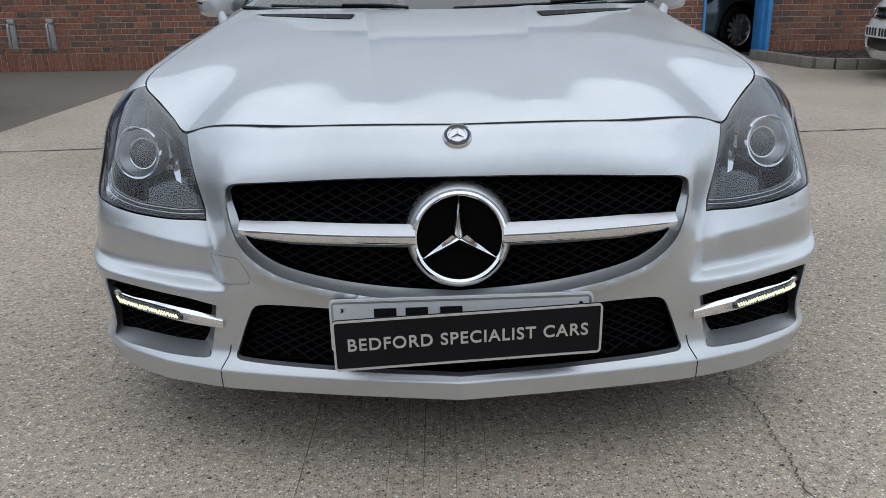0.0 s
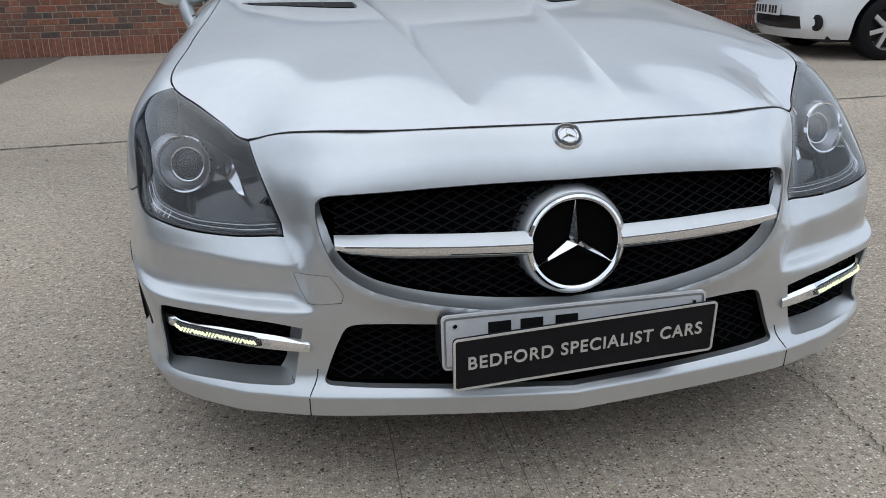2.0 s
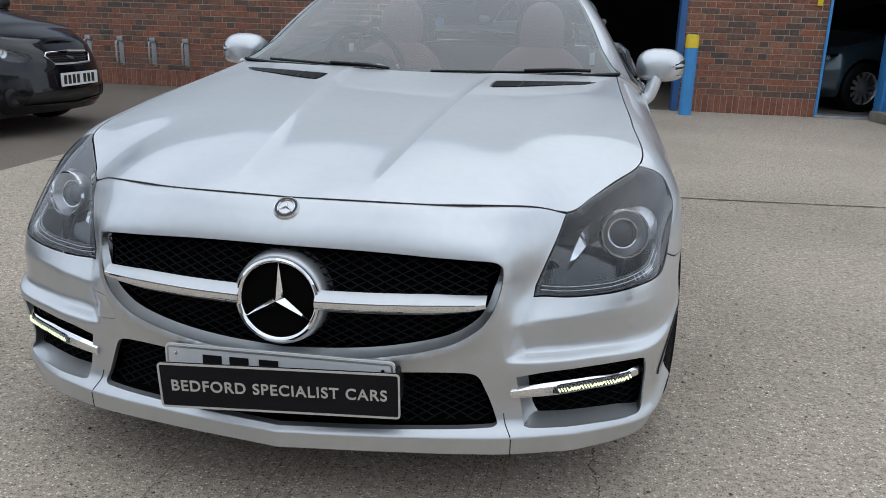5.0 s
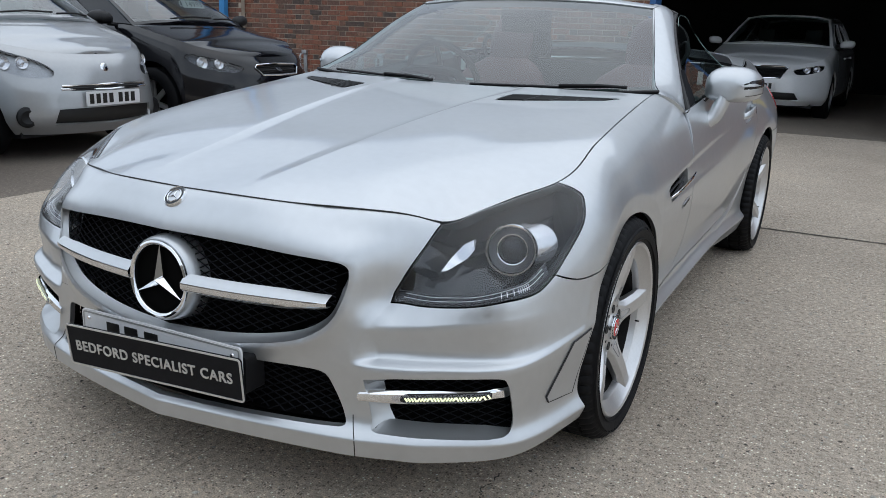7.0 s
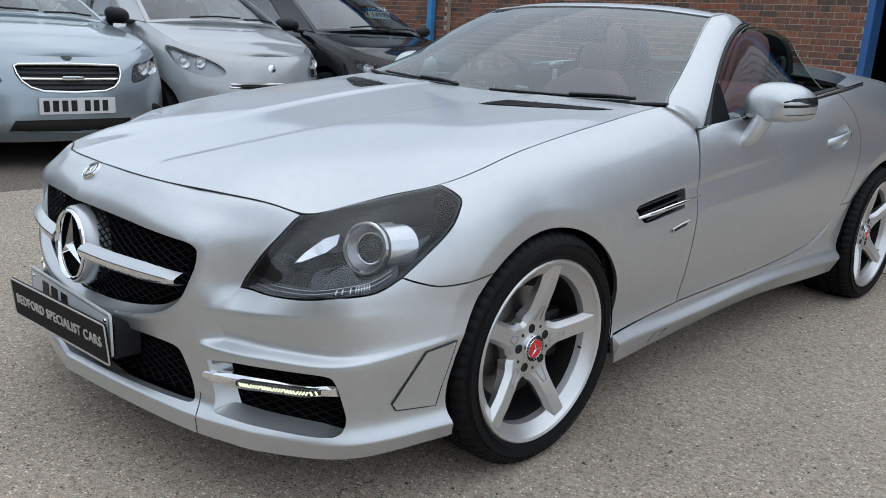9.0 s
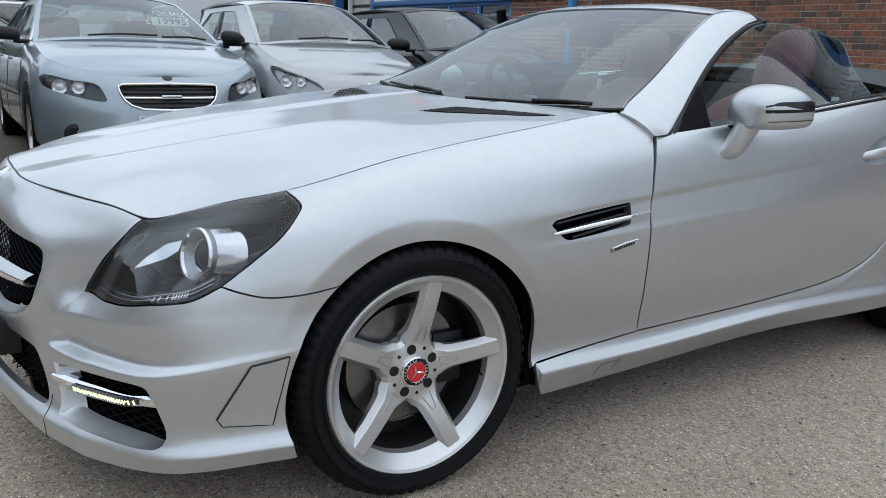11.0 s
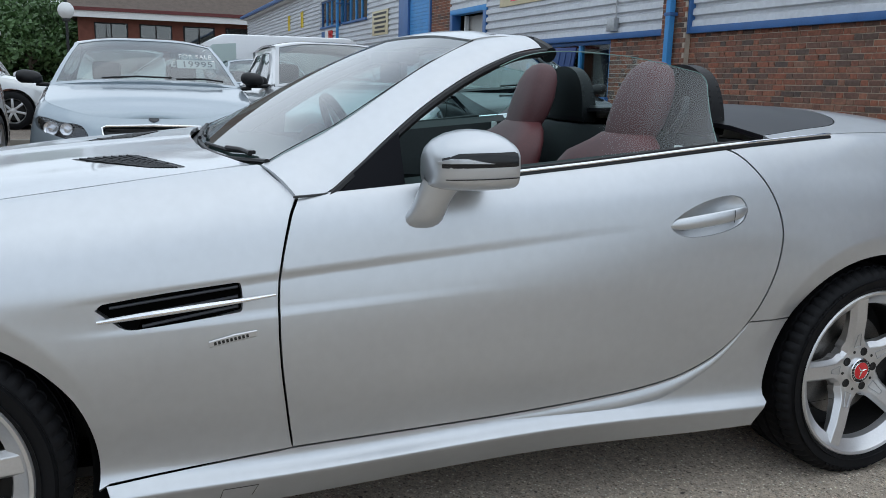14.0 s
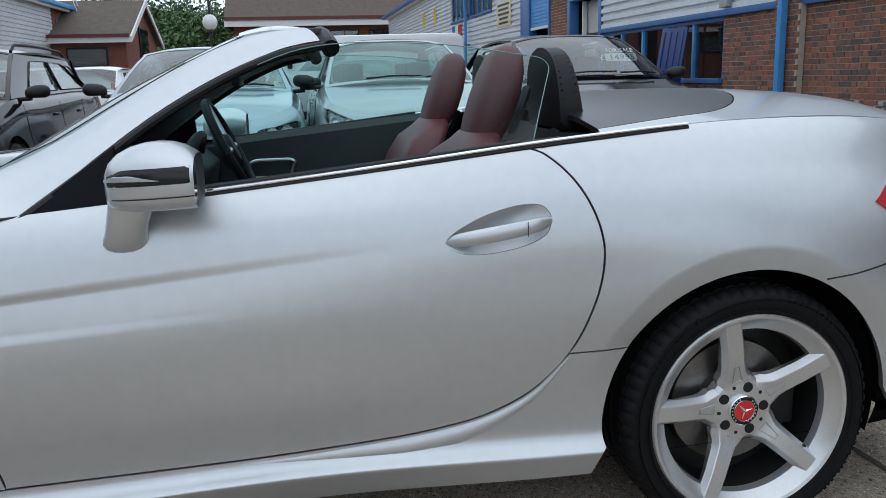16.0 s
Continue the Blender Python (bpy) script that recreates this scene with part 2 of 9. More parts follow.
def hermite(xs, ys, q):
    """Smooth interpolation of rows ys at xs (ys: S x ...), at the values q."""
    xs, ys, q = np.asarray(xs, float), np.asarray(ys, float), np.asarray(q, float)
    d = (ys[1:] - ys[:-1]) / (xs[1:] - xs[:-1]).reshape(-1, *[1] * (ys.ndim - 1))
    w = (xs[1:] - xs[:-1]).reshape(-1, *[1] * (ys.ndim - 1))
    m = np.empty_like(ys)
    m[0], m[-1] = d[0], d[-1]
    m[1:-1] = (d[:-1] * w[1:] + d[1:] * w[:-1]) / (w[1:] + w[:-1])
    i = np.clip(np.searchsorted(xs, q) - 1, 0, len(xs) - 2)
    h = (xs[i + 1] - xs[i])
    t = ((q - xs[i]) / h).reshape(-1, *[1] * (ys.ndim - 1))
    h = h.reshape(t.shape)
    return (2 * t**3 - 3 * t**2 + 1) * ys[i] + (t**3 - 2 * t**2 + t) * h * m[i] + (3 * t**2 - 2 * t**3) * ys[i + 1] + (t**3 - t**2) * h * m[i + 1]


def inside(poly, pts):
    """Which pts lie inside the outline."""
    r = np.zeros(len(pts), bool)
    x, y = pts[:, 0], pts[:, 1]
    a = np.asarray(poly)
    for (x0, y0), (x1, y1) in zip(a, np.roll(a, -1, axis=0)):
        if y0 != y1:
            c = (y0 > y) != (y1 > y)
            r ^= c & (x < (x1 - x0) * (y - y0) / (y1 - y0) + x0)
    return r


def gap(poly, f, d, scale):
    """The outline drawn in by d metres, measured on the surface f."""
    p = np.asarray(poly, float)
    e = 1e-3
    ls = np.linalg.norm(f(p + [e, 0]) - f(p - [e, 0]), axis=1) / (2 * e)
    lv = np.linalg.norm(f(p + [0, e]) - f(p - [0, e]), axis=1) / (2 * e)
    ls, lv = np.maximum(ls, 0.3), np.maximum(lv, 0.02)
    t = (np.roll(p, -1, axis=0) - np.roll(p, 1, axis=0)) * np.stack([ls, lv], 1)
    t /= np.linalg.norm(t, axis=1)[:, None] + 1e-12
    area = np.sum(p[:, 0] * np.roll(p[:, 1], -1) - p[:, 1] * np.roll(p[:, 0], -1))
    n = np.stack([-t[:, 1], t[:, 0]], 1) * (1 if area > 0 else -1)
    return p + n * d / np.stack([ls, lv], 1)


def patch(name, f, outline, mat, parent, holes=(), step=0.015, scale=(1, 1), draw_in=0.002, rim=0.014, flip=False, label="", mirror=False, hole_rims=None, lift=0.0, lines=()):
    """A panel of the surface f (parameters to places) inside an outline, less its holes, with turned-in rims."""
    from mathutils.geometry import delaunay_2d_cdt
    scale = np.array(scale, float)
    loops = [gap(outline, f, draw_in, scale) if draw_in else np.asarray(outline, float)] + [np.asarray(h, float) for h in holes]
    lo, hi = loops[0].min(0), loops[0].max(0)
    du = step / scale
    gx, gy = np.meshgrid(np.arange(lo[0] + du[0] / 2, hi[0], du[0]), np.arange(lo[1] + du[1] / 2, hi[1], du[1]))
    gx = gx + (np.arange(gx.shape[0]) % 2)[:, None] * du[0] * 0.5
    grid = np.stack([gx.ravel(), gy.ravel()], 1)
    keep = inside(loops[0], grid)
    for h in loops[1:]:
        keep &= ~inside(h, grid)
    grid = grid[keep]
    edge_pts = np.concatenate(loops)
    near = np.full(len(grid), 9.0)
    for k in range(0, len(edge_pts), 1):
        near = np.minimum(near, np.sum(((grid - edge_pts[k]) * scale) ** 2, axis=1))
    grid = grid[near > (0.42 * step) ** 2]
    pts, edges, base = [], [], 0
    for lp in loops:
        n = len(lp)
        edges += [(base + k, base + (k + 1) % n) for k in range(n)]
        pts.append(lp)
        base += n
    for level in lines:
        if np.ndim(level):
            ln = np.asarray(level, float)
        else:
            ln = np.stack([np.arange(lo[0], hi[0], step * 0.7), np.full(len(np.arange(lo[0], hi[0], step * 0.7)), float(level))], 1)
        good = inside(loops[0], ln)
        for h in loops[1:]:
            good &= ~inside(h, ln)
        d2 = np.full(len(ln), 9.0)
        for k in range(len(edge_pts)):
            d2 = np.minimum(d2, np.sum(((ln - edge_pts[k]) * scale) ** 2, axis=1))
        good &= d2 > (0.4 * step) ** 2
        ln = ln[good]
        far = np.ones(len(grid), bool)
        for q in ln:
            far &= np.sum(((grid - q) * scale) ** 2, axis=1) > (0.45 * step) ** 2
        grid = grid[far]
        edges += [(base + k, base + k + 1) for k in range(len(ln) - 1) if abs(ln[k + 1][0] - ln[k][0]) < step * 1.2]
        pts.append(ln)
        base += len(ln)
    pts = np.concatenate(pts + [grid])
    vs, _, faces, _, _, _ = delaunay_2d_cdt([Vector(p) for p in pts * scale], edges, [], 0, 1e-7)
    uv = np.array([tuple(v) for v in vs]) / scale
    tri = np.array([tuple(t) for t in faces if len(t) == 3])
    cen = uv[tri].mean(1)
    ok = inside(loops[0], cen)
    for h in loops[1:]:
        ok &= ~inside(h, cen)
    tri = tri[ok]
    used = np.unique(tri)
    remap = np.full(len(uv), -1)
    remap[used] = np.arange(len(used))
    uv, tri = uv[used], remap[tri]

    def normal(q):
        e = 2e-3 / scale
        a = f(q + [e[0], 0]) - f(q - [e[0], 0])
        b = f(q + [0, e[1]]) - f(q - [0, e[1]])
        n = np.cross(a, b)
        return n / (np.linalg.norm(n, axis=1)[:, None] + 1e-12) * (-1 if flip else 1)
    co, nor = f(uv), normal(uv)
    co = co + nor * lift
    if flip:
        tri = tri[:, ::-1]
    verts, norms, fcs = [co], [nor], [tuple(t) for t in tri]
    count = len(co)
    if rim:
        for li, lp in enumerate(loops):
            depth = rim if li == 0 or hole_rims is None else hole_rims
            a = f(lp)
            nn = normal(lp)
            a = a + nn * lift
            b = a - nn * depth
            tang = np.roll(a, -1, axis=0) - np.roll(a, 1, axis=0)
            side = np.cross(tang, nn)
            side /= np.linalg.norm(side, axis=1)[:, None] + 1e-12
            mid = lp.mean(0)
            area = np.sum(lp[:, 0] * np.roll(lp[:, 1], -1) - lp[:, 1] * np.roll(lp[:, 0], -1))
            sgn = (1 if area > 0 else -1) * (1 if li == 0 else -1) * (-1 if flip else 1)
            side = side * sgn
            k = len(lp)
            verts += [a, b]
            norms += [side, side]
            for j in range(k):
                q = (count + j, count + (j + 1) % k, count + k + (j + 1) % k, count + k + j)
                fcs.append(q if sgn < 0 else q[::-1])
            count += 2 * k
    co, nor = np.concatenate(verts), np.concatenate(norms)
    made = []
    for sx in ((1, -1) if mirror else (1,)):
        mesh = bpy.data.meshes.new(name)
        c2, n2 = co * [sx, 1, 1], nor * [sx, 1, 1]
        mesh.from_pydata(c2.tolist(), [], fcs if sx == 1 else [q[::-1] for q in fcs])
        mesh.polygons.foreach_set("use_smooth", [True] * len(mesh.polygons))
        mesh.normals_split_custom_set_from_vertices(n2.tolist())
        made.append(link(name, mesh, mat, parent, label))
    return made


# ---- the silver roadster: surfaces ----
ST = [0, 0.25, 0.47, 0.60, 0.71, 0.84, 1.0, 1.35, 1.73, 2.1, 2.8, 3.4, 3.78, 4.2, 4.45, 4.75, 5.3]
RAILS = [
    "0,-.887,.186 .25,-.846,.182 .49,-.788,.174 .585,-.748,.17 .66,-.71,.167 .80,-.585,.165 .864,-.36,.168 .86,0,.165 .850,.38,.163 .812,.75,.153 .806,1.45,.172 .862,2.05,.185 .87,2.43,.2 .86,2.85,.2 .8,3.1,.22 .6,3.2,.24 0,3.25,.25",
    "0,-.887,.226 .25,-.848,.222 .49,-.792,.218 .585,-.755,.216 .66,-.717,.214 .812,-.597,.21 .885,-.36,.212 .885,0,.22 .878,.38,.238 .870,.75,.238 .873,1.45,.258 .889,2.05,.250 .897,2.43,.25 .88,2.85,.28 .81,3.12,.28 .61,3.22,.28 0,3.28,.28",
    "0,-.845,.27 .25,-.816,.268 .47,-.765,.266 .568,-.733,.264 .65,-.695,.263 .796,-.592,.262 .868,-.35,.268 .868,0,.29 .845,.38,.293 .838,.75,.283 .842,1.45,.303 .860,2.05,.302 .885,2.43,.31 .883,2.85,.35 .82,3.12,.35 .61,3.23,.35 0,3.29,.35",
    "0,-.85,.385 .25,-.828,.385 .475,-.768,.385 .572,-.737,.386 .655,-.703,.389 .812,-.605,.397 .893,-.35,.43 .90,0,.44 .872,.38,.42 .868,.75,.42 .872,1.45,.43 .88,2.05,.47 .90,2.43,.48 .893,2.85,.46 .83,3.13,.46 .62,3.25,.46 0,3.3,.46",
    "0,-.855,.455 .25,-.832,.457 .466,-.767,.465 .552,-.713,.470 .645,-.680,.480 .795,-.592,.500 .880,-.350,.512 .902,0,.53 .888,.38,.53 .884,.75,.53 .887,1.45,.545 .893,2.05,.575 .912,2.43,.58 .9,2.85,.56 .84,3.13,.56 .63,3.25,.56 0,3.3,.56",
    "0,-.855,.55 .25,-.83,.55 .462,-.765,.545 .530,-.684,.522 .645,-.648,.538 .778,-.585,.56 .866,-.37,.592 .896,0,.62 .888,.38,.62 .886,.75,.62 .893,1.45,.64 .894,2.05,.67 .913,2.43,.675 .893,2.85,.66 .83,3.12,.66 .62,3.24,.66 0,3.29,.66",
    "0,-.836,.65 .25,-.808,.648 .464,-.75,.628 .558,-.640,.60 .645,-.597,.622 .752,-.515,.655 .845,-.345,.682 .878,0,.70 .882,.38,.70 .874,.75,.71 .882,1.45,.745 .887,2.05,.77 .89,2.43,.775 .865,2.85,.765 .80,3.1,.76 .60,3.21,.76 0,3.27,.76",
    "0,-.803,.70 .25,-.778,.697 .468,-.70,.677 .581,-.592,.658 .640,-.527,.68 .728,-.42,.712 .802,-.30,.742 .828,0,.785 .832,.38,.808 .828,.75,.832 .858,1.45,.845 .855,2.05,.877 .838,2.43,.882 .795,2.85,.865 .73,3.08,.85 .55,3.19,.85 0,3.25,.86",
    "0,-.762,.729 .25,-.745,.7285 .478,-.65,.7165 .592,-.557,.687 .645,-.475,.708 .698,-.395,.733 .762,-.29,.762 .755,.02,.826 .733,.38,.876 .722,.75,.920 .80,1.45,.915 .79,2.05,.975 .74,2.43,.995 .69,2.85,.985 .62,3.06,.955 .45,3.15,.955 0,3.2,.97",
]
RAIL = np.array([[[float(c) for c in p.split(",")] for p in row.split()] for row in RAILS]).transpose(1, 0, 2)
# two more stations keep the seam in front of the bonnet straight up to its dip beside the headlight
_extra = hermite(ST, RAIL, [0.36, 0.545])
_extra[0, 8], _extra[1, 8] = (0.362, -0.699, 0.7205), (0.548, -0.593, 0.704)
RAIL = np.concatenate([RAIL[:2], _extra[:1], RAIL[2:3], _extra[1:], RAIL[3:]])
ST = ST[:2] + [0.36] + ST[2:3] + [0.545] + ST[3:]
# behind the wing the flank ends lower, at the window's sill
RAIL_D = RAIL.copy()
for k, (r7, r8) in {9: ((0.85, 0, 0.77), (0.79, 0, 0.80)), 10: ((0.847, 0.38, 0.79), (0.80, 0.38, 0.828)), 11: ((0.85, 0.75, 0.805), (0.813, 0.75, 0.857))}.items():
    RAIL_D[k, 7], RAIL_D[k, 8] = r7, r8


def groove(y, z):
    """How deep the scallop behind the wing vent lies at a place of the side."""
    up, low = 0.69 + 0.085 * (y - 0.56), 0.612 + 0.05 * (y - 0.7)
    h = np.clip((z - low) / (up - low), 0, 1)
    ledge = 0.55 * np.clip((1.35 - y) / 0.7, 0, 1)
    prof = np.where((z > low) & (z < up), np.minimum(1, (1 - h) / 0.16) * (ledge * np.clip(h / 0.15, 0, 1) + (1 - ledge) * np.clip(h / 0.9, 0, 1) ** 0.8), 0)
    along = np.clip((y - 0.30) / 0.22, 0, 1) * np.clip((1.62 - y) / 0.95, 0, 1)
    return 0.0068 * prof * along


def flare(y, z):
    """The flat band that runs round each wheel arch, turned slightly in."""
    out = 0.0
    for cy, r0 in ((0.0, 0.392), (2.43, 0.412)):
        d = np.hypot(y - cy, z - 0.306)
        out = out + 0.013 * np.clip((r0 - d) / 0.055, 0, 1.3) * np.clip((z - 0.36) / 0.15, 0, 1)
    return out


GRILLE_OUT = spline([(0.0, 0.642), (0.17, 0.638), (0.29, 0.632), (0.415, 0.623), (0.455, 0.616), (0.470, 0.600), (0.467, 0.550), (0.443, 0.489), (0.401, 0.452), (0.349, 0.430), (0.254, 0.411), (0.128, 0.396), (0.0, 0.389)], 5)
GRILLE_OUT = np.concatenate([GRILLE_OUT, (GRILLE_OUT[::-1] * [-1, 1])[1:-1]])


def grown(outline, width):
    """An outline (x, z) pushed outwards by a width for each point."""
    t = np.roll(outline, -1, axis=0) - np.roll(outline, 1, axis=0)
    n = np.stack([-t[:, 1], t[:, 0]], 1) / (np.linalg.norm(t, axis=1)[:, None] + 1e-9)
    area = np.sum(outline[:, 0] * np.roll(outline[:, 1], -1) - outline[:, 1] * np.roll(outline[:, 0], -1))
    return outline - n * (np.sign(area) * np.broadcast_to(width, len(outline)))[:, None]


# the hole in the nose is wider than the black mesh: a bevel joins the two
GRILLE = grown(GRILLE_OUT, -0.009 - 0.008 * np.clip((0.60 - GRILLE_OUT[:, 1]) / 0.05, 0, 1))
_FX, _FZ = np.linspace(0, 0.64, 161), np.linspace(0.34, 0.72, 96)
_far = np.full((96, 161), 9.0)
for _p in np.concatenate([GRILLE_OUT, (GRILLE_OUT + np.roll(GRILLE_OUT, 1, axis=0)) / 2]):
    _far = np.minimum(_far, np.hypot(_FX[None] - _p[0], _FZ[:, None] - _p[1]))
_far = np.where(inside(GRILLE_OUT, np.stack(np.meshgrid(_FX, _FZ), 2).reshape(-1, 2)).reshape(96, 161), 0.0, _far)


def grille_ridge(x, z):
    """How far the rounded frame round the grille stands proud of the nose."""
    fx, fz = np.clip(np.abs(x) / 0.004, 0, 159.99), np.clip((z - 0.34) / 0.004, 0, 94.99)
    i, j = fx.astype(int), fz.astype(int)
    u, w = fx - i, fz - j
    d = (_far[j, i] * (1 - u) + _far[j, i + 1] * u) * (1 - w) + (_far[j + 1, i] * (1 - u) + _far[j + 1, i + 1] * u) * w
    h = np.where(d < 0.012, 0.35 + 0.65 * np.sin(math.pi / 2 * d / 0.012), np.clip(1 - (d - 0.012) / 0.038, 0, 1) ** 1.5)
    return 0.0085 * h * np.clip((0.628 - z) / 0.05, 0, 1)


FOLD = spline([(0.492, 0.20), (0.489, 0.30), (0.488, 0.385), (0.502, 0.450), (0.533, 0.515), (0.566, 0.595)], 6)


def cheek_fold(x, z):
    """How far the cheek outboard of the fold beside the grille drops back."""
    d = np.maximum(np.abs(x) - np.interp(z, FOLD[:, 1], FOLD[:, 0]), 0)
    return 0.011 * (1 - np.exp(-d / 0.022)) * np.exp(-d / 0.10) * np.clip((z - 0.375) / 0.05, 0, 1) * np.clip((0.60 - z) / 0.07, 0, 1)


def belt(q, rails=RAIL):
    """The body's girdle: from the middle of the nose round the flank to the middle of the tail; upwards from the sill."""
    q = np.asarray(q, float)
    s, v = q[:, 0], q[:, 1]
    sg = np.where(s < 0, -1.0, 1.0)
    a = hermite(ST, rails, np.abs(s))
    v = np.clip(v, 0, 8)
    k = np.arange(9.0)
    m = np.empty_like(a)
    m[:, 0], m[:, -1] = a[:, 1] - a[:, 0], a[:, -1] - a[:, -2]
    m[:, 1:-1] = (a[:, 2:] - a[:, :-2]) / 2
    m[:, -1] *= [1.15, 1.15, 0.42]
    i = np.clip(v.astype(int), 0, 7)
    t = (v - i)[:, None]
    r = np.arange(len(v))
    ma, mb = m[r, i], m[r, i + 1]
    # crisp edges: along the lip and sill, and along the ledge over the lower lamps
    for edge, sharp in ((1, np.ones(len(v))), (3, np.clip((1.2 - np.abs(s)) / 0.2, 0, 1) * 0.9), (4, np.clip((1.1 - np.abs(s)) / 0.2, 0, 1) * np.clip((np.abs(s) - 0.46) / 0.1, 0, 1) * 0.95)):
        w = sharp[:, None]
        up, dn = a[:, edge + 1] - a[:, edge], a[:, edge] - a[:, edge - 1]
        mb = np.where((i == edge - 1)[:, None], mb * (1 - w) + dn * w, mb)
        ma = np.where((i == edge)[:, None], ma * (1 - w) + up * w, ma)
    p = (2 * t**3 - 3 * t**2 + 1) * a[r, i] + (t**3 - 2 * t**2 + t) * ma + (3 * t**2 - 2 * t**3) * a[r, i + 1] + (t**3 - t**2) * mb
    p[:, 0] -= groove(p[:, 1], p[:, 2]) + flare(p[:, 1], p[:, 2])
    p[:, 1] += (cheek_fold(p[:, 0], p[:, 2]) - grille_ridge(p[:, 0], p[:, 2])) * (np.abs(s) < 0.8)
    # the cheek under the headlight stands back behind a narrow ledge over the lower lamp
    s_abs = np.abs(s)
    back = np.clip((s_abs - 0.48) / 0.06, 0, 1) * np.clip((1.05 - s_abs) / 0.2, 0, 1)
    r = np.clip((v - 3) / 0.2, 0, 1)
    p[:, 1] += 0.027 * back * r * r * (3 - 2 * r) * np.clip((4 - v) / 0.7, 0, 1)
    p[:, 0] *= sg
    return p


def belt_d(q):
    return belt(q, RAIL_D)


_gs, _gv = np.meshgrid(np.linspace(0, 5.3, 400), np.linspace(0, 8, 90))
_GRID = np.stack([_gs.ravel(), _gv.ravel()], 1)
_GP = {belt: belt(_GRID), belt_d: belt_d(_GRID)}


def onto(pts, axes, smin=0.0, smax=5.3, surf=belt):
    """Parameters of the girdle's points whose two coordinates (0, 2: front; 1, 2: side) are given."""
    pts = np.asarray(pts, float)
    sgn = np.ones(len(pts))
    if axes[0] == 0:
        sgn = np.where(pts[:, 0] < 0, -1.0, 1.0)
        pts = pts * np.stack([sgn, np.ones(len(pts))], 1)
    ok = (_GRID[:, 0] >= smin) & (_GRID[:, 0] <= smax)
    G, Q = _GP[surf][ok][:, axes], _GRID[ok]
    q = np.array([Q[np.argmin(np.sum((G - p) ** 2, axis=1))] for p in pts])
    for _ in range(8):
        e = 1e-4
        f0 = surf(q)[:, axes]
        js, jv = (surf(q + [e, 0])[:, axes] - f0) / e, (surf(q + [0, -e])[:, axes] - f0) / -e
        det = js[:, 0] * jv[:, 1] - js[:, 1] * jv[:, 0]
        det = np.where(np.abs(det) < 1e-5, 1e-5, det)
        r = pts - f0
        ds = (r[:, 0] * jv[:, 1] - r[:, 1] * jv[:, 0]) / det
        dv = (js[:, 0] * r[:, 1] - js[:, 1] * r[:, 0]) / det
        q = q + np.clip(np.stack([ds, dv], 1), -0.15, 0.15)
        q[:, 0], q[:, 1] = np.clip(q[:, 0], 0, 5.3), np.clip(q[:, 1], 0, 8)
    q[:, 0] *= sgn
    return q


def front(pts):
    return onto(pts, (0, 2), 0, 0.95)


def flank(pts, surf=belt):
    return onto(pts, (1, 2), 0.8, 4.6, surf)


# bonnet: a crowned sheet between the two edges
BY = [-0.9, -0.76, -0.655, -0.555, -0.395, -0.29, -0.1, 0.05, 0.2, 0.38, 0.5, 0.65, 0.85]
B_XE = [0.52, 0.54, 0.565, 0.594, 0.698, 0.762, 0.757, 0.753, 0.746, 0.733, 0.725, 0.716, 0.71]
B_ZE = [0.69, 0.705, 0.697, 0.687, 0.733, 0.762, 0.805, 0.831, 0.855, 0.876, 0.891, 0.909, 0.932]
B_ZC = [0.70, 0.7295, 0.750, 0.766, 0.793, 0.809, 0.834, 0.852, 0.870, 0.889, 0.899, 0.909, 0.92]


B_CROWN = np.polyfit(BY, B_ZC, 3)


def ease(t):
    t = np.clip(t, 0, 1)
    return t * t * (3 - 2 * t)


def sheet_terms(x, y):
    """Even terms across, all terms along: the smooth functions that make up the bonnet."""
    across = np.polynomial.legendre.legvander(2 * (np.minimum(np.abs(x), 0.80) / 0.76) ** 2 - 1, 7)
    along = np.polynomial.legendre.legvander((y + 0.05) / 0.72, 8)
    return (across[:, :, None] * along[:, None, :]).reshape(len(x), -1)


